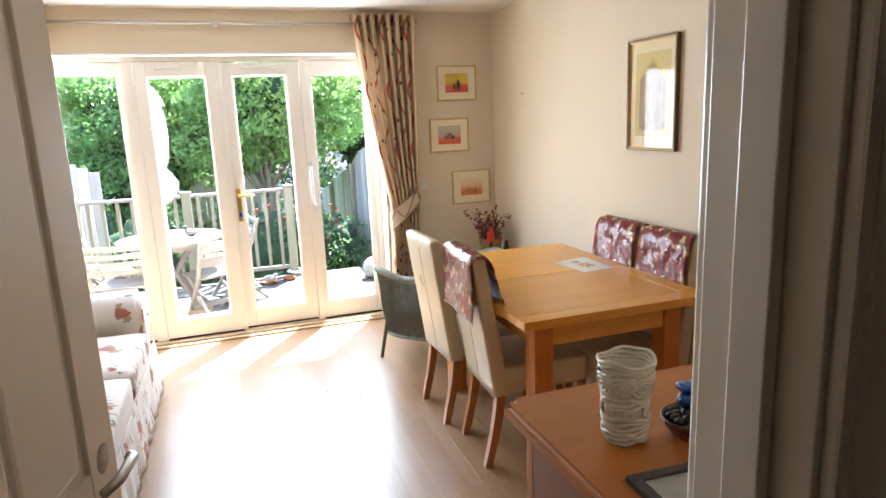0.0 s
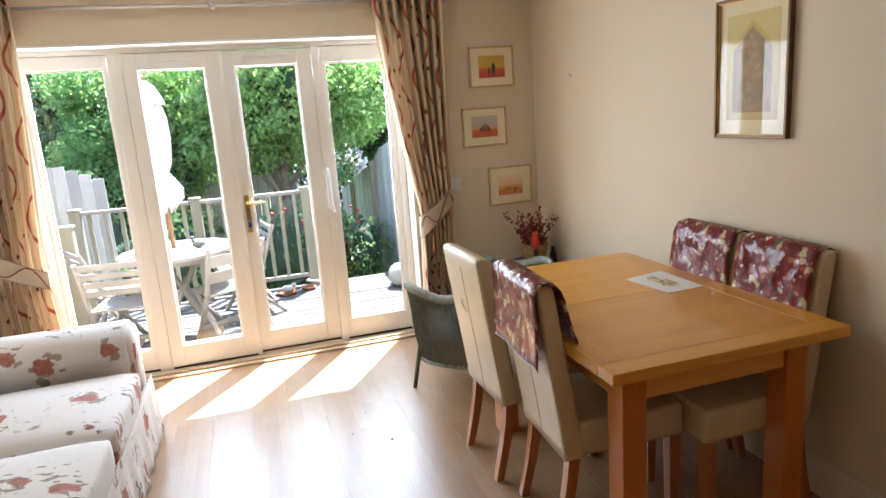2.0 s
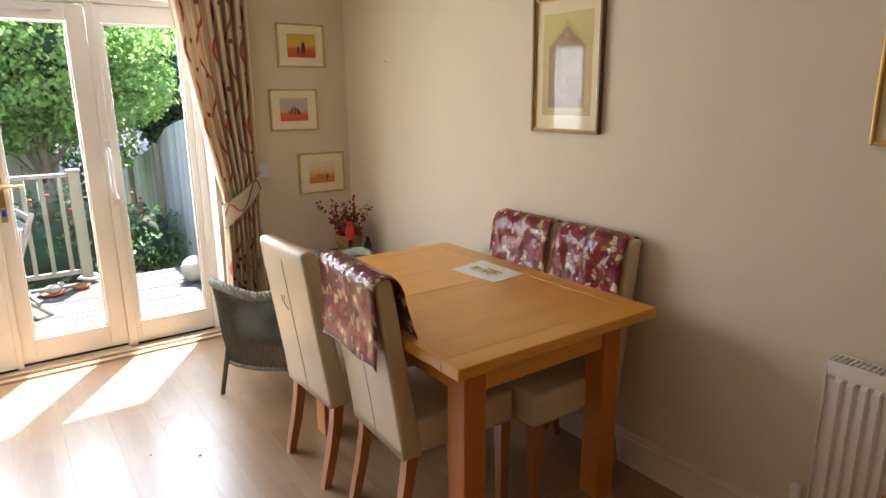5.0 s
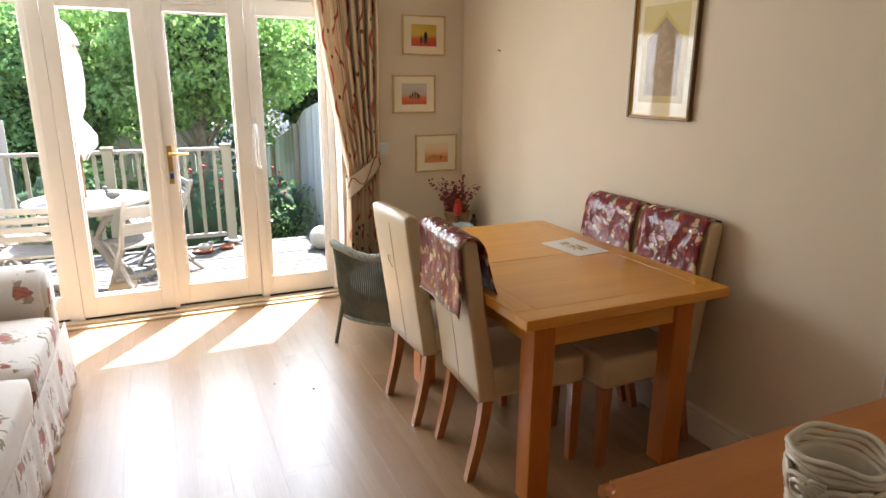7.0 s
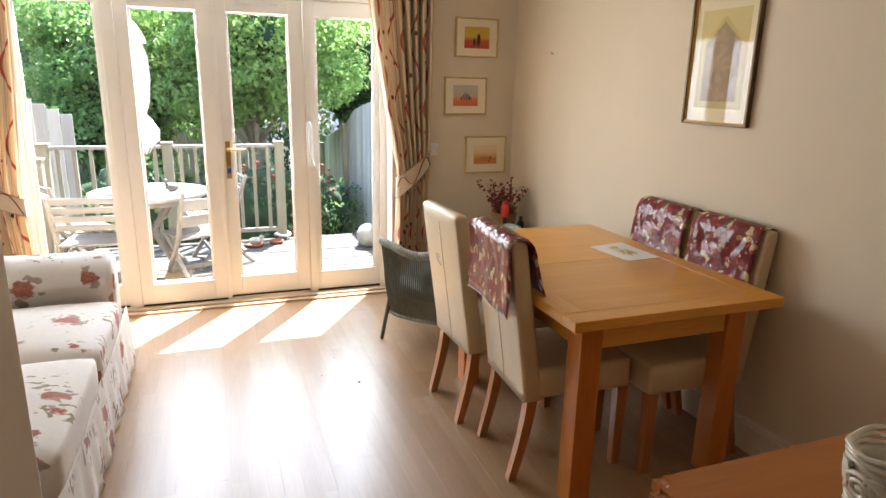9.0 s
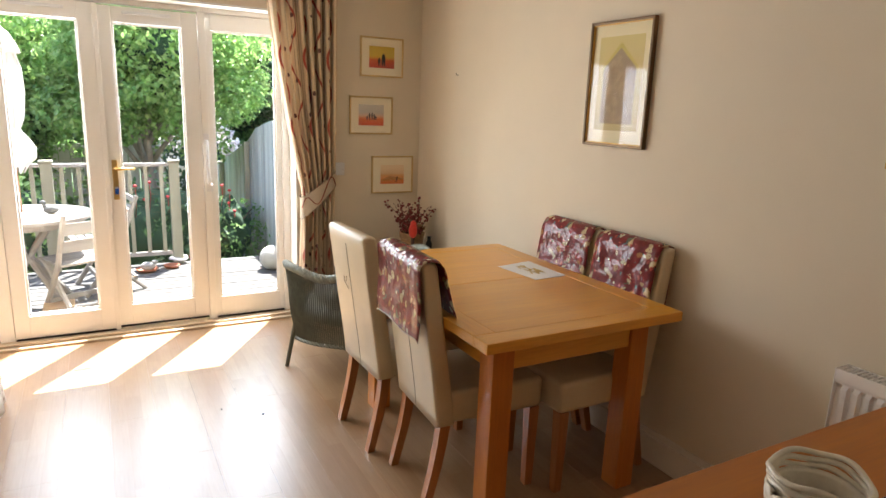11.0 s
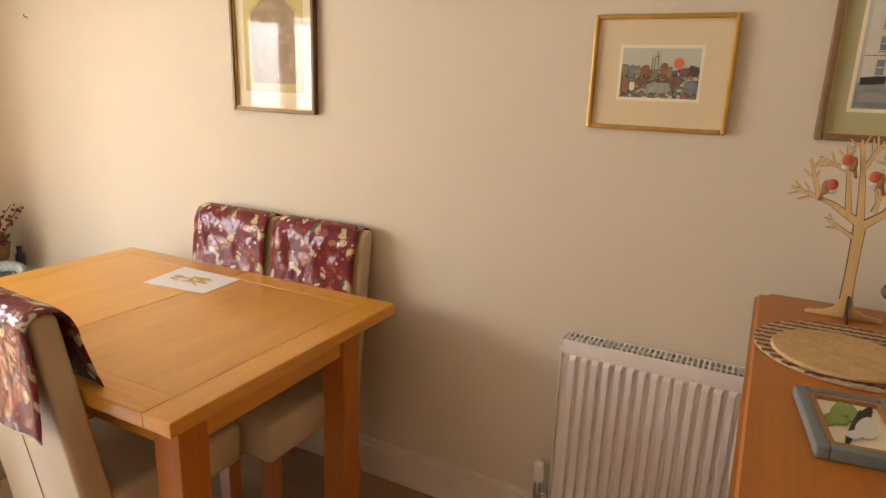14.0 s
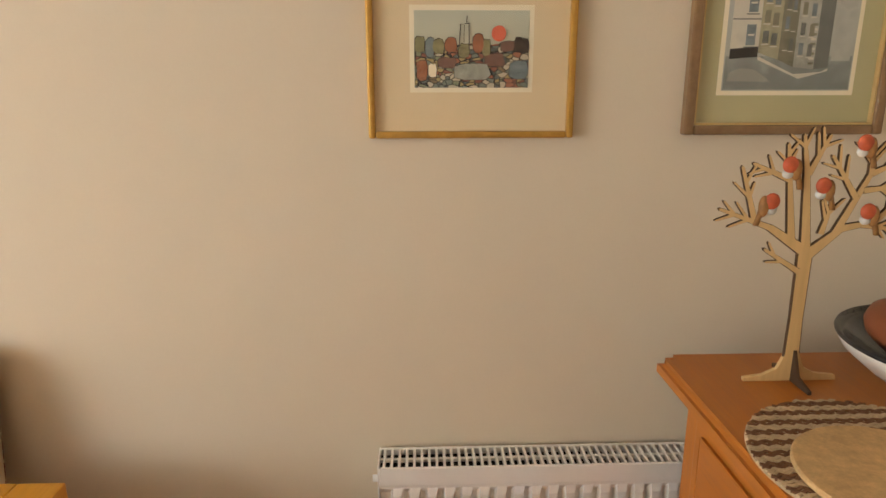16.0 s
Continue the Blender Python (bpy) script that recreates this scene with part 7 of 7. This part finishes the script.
part("disc", lathe(bmesh.new(), [(0.108, 0.0), (0.110, 0.002), (0.110, 0.006), (0.108, 0.008)], 64), CORK, ck)


# wooden tree with painted robins: trunk and limbs cut from thin board, standing across y
tr = thing("wooden_tree", (1.945, 0.920, SBZ), "laser-cut plywood tree decorated with painted robins", "ornament")
rng = random.Random(21)
limbs = []


def limb(p, q, w0, w1):
    limbs.append((p, q, w0, w1))


limb((0.004, 0.02), (0.005, 0.10), 0.022, 0.018)
limb((0.005, 0.10), (0.006, 0.205), 0.018, 0.020)
main = [((0.006, 0.205), (0.063, 0.242), 0.016), ((0.006, 0.200), (0.020, 0.318), 0.014), ((0.004, 0.200), (-0.042, 0.240), 0.016),
        ((-0.033, 0.232), (-0.073, 0.320), 0.011), ((0.030, 0.222), (0.044, 0.312), 0.011), ((-0.042, 0.240), (-0.090, 0.250), 0.010)]
for p, q, w_ in main:
    limb(p, q, w_, w_ * 0.6)
second = [((0.063, 0.242), (0.140, 0.270)), ((0.088, 0.252), (0.114, 0.330)), ((0.044, 0.312), (0.098, 0.335)), ((0.044, 0.312), (0.052, 0.362)),
          ((0.020, 0.318), (0.031, 0.374)), ((0.018, 0.320), (-0.006, 0.374)), ((-0.012, 0.232), (-0.022, 0.275)), ((-0.056, 0.285), (-0.014, 0.345)),
          ((-0.073, 0.320), (-0.070, 0.352)), ((-0.073, 0.320), (-0.114, 0.338)), ((-0.066, 0.296), (-0.118, 0.302)), ((-0.090, 0.250), (-0.124, 0.288)),
          ((-0.070, 0.246), (-0.120, 0.238)), ((0.014, 0.176), (0.068, 0.210))]
for p, q in second:
    limb(p, q, 0.0085, 0.0042)
    for f_ in (0.45, 0.72):
        for s in (-1, 1):
            if rng.random() < 0.85:
                m0 = (p[0] + (q[0] - p[0]) * f_, p[1] + (q[1] - p[1]) * f_)
                a = math.atan2(q[1] - p[1], q[0] - p[0]) + s * rng.uniform(0.5, 0.8)
                ln = rng.uniform(0.020, 0.034)
                limb(m0, (m0[0] + ln * math.cos(a), m0[1] + ln * math.sin(a)), 0.0046, 0.0028)
bm, be = bmesh.new(), bmesh.new()
for n_, (p, q, w0, w1) in enumerate(limbs):
    d = Vector((q[0] - p[0], q[1] - p[1]))
    nrm = Vector((-d.y, d.x)).normalized()
    t_ = d.normalized() * min(w1, 0.003)
    for mesh, grow, x0, dx in ((bm, 1.0, -0.0032 - 0.00002 * n_, 0.0062), (be, 1.16, -0.0026 - 0.00002 * n_, 0.0052)):
        outline(mesh, [(p[0] + nrm.x * w0 / 2 * grow, p[1] + nrm.y * w0 / 2 * grow), (q[0] + nrm.x * w1 / 2 * grow, q[1] + nrm.y * w1 / 2 * grow), (q[0] + t_.x, q[1] + t_.y), (q[0] - nrm.x * w1 / 2 * grow, q[1] - nrm.y * w1 / 2 * grow), (p[0] - nrm.x * w0 / 2 * grow, p[1] - nrm.y * w0 / 2 * grow)], dx, 0, x0)
outline(bm, [(0.075, 0.0), (0.075, 0.006), (0.045, 0.010), (0.024, 0.020), (0.014, 0.045), (-0.007, 0.045), (-0.016, 0.022), (-0.035, 0.012), (-0.068, 0.008), (-0.070, 0.0)], 0.0066, 0, -0.0033)
part("trunk", bm, PLY, tr)
part("burnt_edge", be, BURNT, tr, "dark laser-burnt cut edge")
bm = outline(bmesh.new(), [(-0.052, 0.0), (-0.052, 0.005), (-0.020, 0.014), (-0.004, 0.05), (0.004, 0.05), (0.014, 0.020), (0.048, 0.006), (0.048, 0.0)], 0.005, 1, -0.0025)
part("cross_foot", bm, BURNT, tr)
for k, (y, z, s) in enumerate(((0.072, 0.278, -1), (0.046, 0.330, 1), (-0.006, 0.300, 1), (-0.057, 0.360, 1), (-0.077, 0.262, 1))):
    rbn = thing("robin_decoration", (1.940, 0.920 + y, SBZ + z), "small painted wooden robin on the plywood tree", "decoration", "robins on the tree")
    rbn.scale = (1.05, 1.05, 1.05)
    part("breast", ball(bmesh.new(), (-0.003, 0.003 * s, 0.004), 0.0115, 0.5, 0.95, 1.0, 12), ROBINRED, rbn, "", True)
    part("belly", ball(bmesh.new(), (-0.001, 0.004 * s, -0.008), 0.0085, 0.5, 1.0, 0.85, 10), MILK, rbn, "white belly", True)
    bm = ball(bmesh.new(), (-0.0015, -0.007 * s, -0.003), 0.012, 0.45, 0.62, 1.25, 10)
    outline(bm, [(-0.006 * s, -0.008), (-0.012 * s, -0.006), (-0.018 * s, -0.030), (-0.012 * s, -0.030)], 0.004, 0, -0.003)
    part("wing", bm, ROBINBROWN, rbn, "brown wing and tail", True)

wb = thing("serving_bowl", (1.875, 0.705, SBZ), "large white bowl with a blue-black glazed inside", "bowl")
part("outside", lathe(bmesh.new(), [(0.075, 0.0), (0.080, 0.003), (0.085, 0.008), (0.135, 0.035), (0.172, 0.066), (0.184, 0.086), (0.182, 0.090)], 56, lid=False), WHITECERAMIC, wb, "", True)
part("inside", lathe(bmesh.new(), [(0.1845, 0.0865), (0.186, 0.090), (0.184, 0.0945), (0.168, 0.078), (0.130, 0.050), (0.080, 0.028), (0.01, 0.024)], 56, lid=False), NAVY, wb, "blue-black glazed inside and rim", True)
wb.scale = (0.92, 0.92, 0.92)
te = thing("terracotta_dish", (1.875, 0.705, SBZ + 0.037), "round terracotta dish resting in the white bowl", "dish")
part("outside", lathe(bmesh.new(), [(0.090, 0.012), (0.110, 0.020), (0.142, 0.052), (0.146, 0.068), (0.140, 0.084), (0.122, 0.094), (0.114, 0.094)], 56, lid=False), TERRA, te, "", True)
part("inside", lathe(bmesh.new(), [(0.1145, 0.0945), (0.113, 0.092), (0.122, 0.070), (0.116, 0.046), (0.085, 0.026), (0.004, 0.024)], 56, lid=False), TERRADARK, te, "dark inside", True)
te.scale = (0.92, 0.92, 0.92)
br_ = thing("trinket_bowl", (1.655, 0.690, SBZ), "brown dish filled with grey scraps and shells", "bowl")
part("dish", lathe(bmesh.new(), [(0.035, 0.0), (0.040, 0.003), (0.062, 0.022), (0.066, 0.034), (0.063, 0.034), (0.056, 0.022), (0.03, 0.010), (0.004, 0.009)], 36), DARKBOWL, br_, "", True)
for k in range(24):
    a, r = rng.uniform(0, 6.28), 0.046 * math.sqrt(rng.random())
    part("shell", ball(bmesh.new(), (r * math.cos(a), r * math.sin(a), 0.026 + 0.010 * rng.random()), rng.uniform(0.006, 0.011), 1.5, 0.8, 0.5, 7, Matrix.Rotation(a * 3, 3, "Z")), SHINY if k % 3 else PEBBLE, br_, "", True)
fl = thing("petal_bowl", (1.515, 0.715, SBZ), "small dark bowl holding pink and red paper petals", "bowl")
part("dish", lathe(bmesh.new(), [(0.026, 0.0), (0.030, 0.003), (0.044, 0.016), (0.048, 0.024), (0.045, 0.024), (0.038, 0.014), (0.004, 0.007)], 30), NAVY, fl, "", True)
for k in range(11):
    a = 2 * math.pi * k / 11 + rng.uniform(-0.2, 0.2)
    ln, hi = rng.uniform(0.045, 0.085), rng.uniform(0.022, 0.060)
    rows = []
    for q in range(6):
        f_ = q / 5
        r, z, w_ = 0.010 + ln * f_, 0.018 + hi * math.sin(f_ * 1.9), 0.012 * math.sin(math.pi * min(0.97, 0.12 + f_ * 0.85))
        rows.append([(r * math.cos(a) - w_ * math.sin(a), r * math.sin(a) + w_ * math.cos(a), z), (r * math.cos(a), r * math.sin(a), z - 0.005), (r * math.cos(a) + w_ * math.sin(a), r * math.sin(a) - w_ * math.cos(a), z)])
    part("petal", sheet(rows, 0.0012), PINK, fl, "", True)

# a few crumbs and marks on the floor
for x, y, s in ((0.772, 3.421, 0.010), (0.60, 3.55, 0.005), (0.70, 3.75, 0.004)):
    cr = thing("floor_crumb", (x, y, 0.0), "tiny dark leaf fragment on the laminate floor", "debris", "crumbs on the floor", "", 40 * x)
    part("flake", outline(bmesh.new(), [(-s, -s * 0.4), (0, -s * 0.7), (s, 0), (s * 0.3, s * 0.6), (-s * 0.6, s * 0.4)], 0.003, 2, 0.0004), BLACKPAINT, cr)

# ---------------------------------------------------------------- floor boards (last of the structure's pieces)
me = bpy.data.meshes.new("floor_board")
bm = solid(-0.0958, 0.0958, -0.6398, 0.6398, -0.012, 0.0, 0.0004)
bm.to_mesh(me)
bm.free()
me.materials.append(BOARDS)
rng = random.Random(3)
x, col = -1.32, 0
while x < EAST:
    y = 0.62 - (0.43 * col % 1.28) - 0.6
    while y - 0.64 < 4.75:
        if y + 0.64 > SOUTH and -1.4 < x < 2.3:
            b = new("floor_board", me)
            b.location = (x, y, rng.uniform(-0.0002, 0.0002))
            b.parent = floor_ob
        y += 1.28
    x += 0.192
    col += 1

# deck boards
me = bpy.data.meshes.new("deck_board")
bm = solid(-2.05, 1.90, 0.006, 0.114, -0.026, 0.0, 0.004)
bm.to_mesh(me)
bm.free()
me.materials.append(DECK)
for k in range(18):
    b = new("deck_board", me)
    b.location = (rng.uniform(-0.01, 0.01), 5.03 + 0.12 * k, DZ + rng.uniform(-0.002, 0.0))
    b.parent = deck
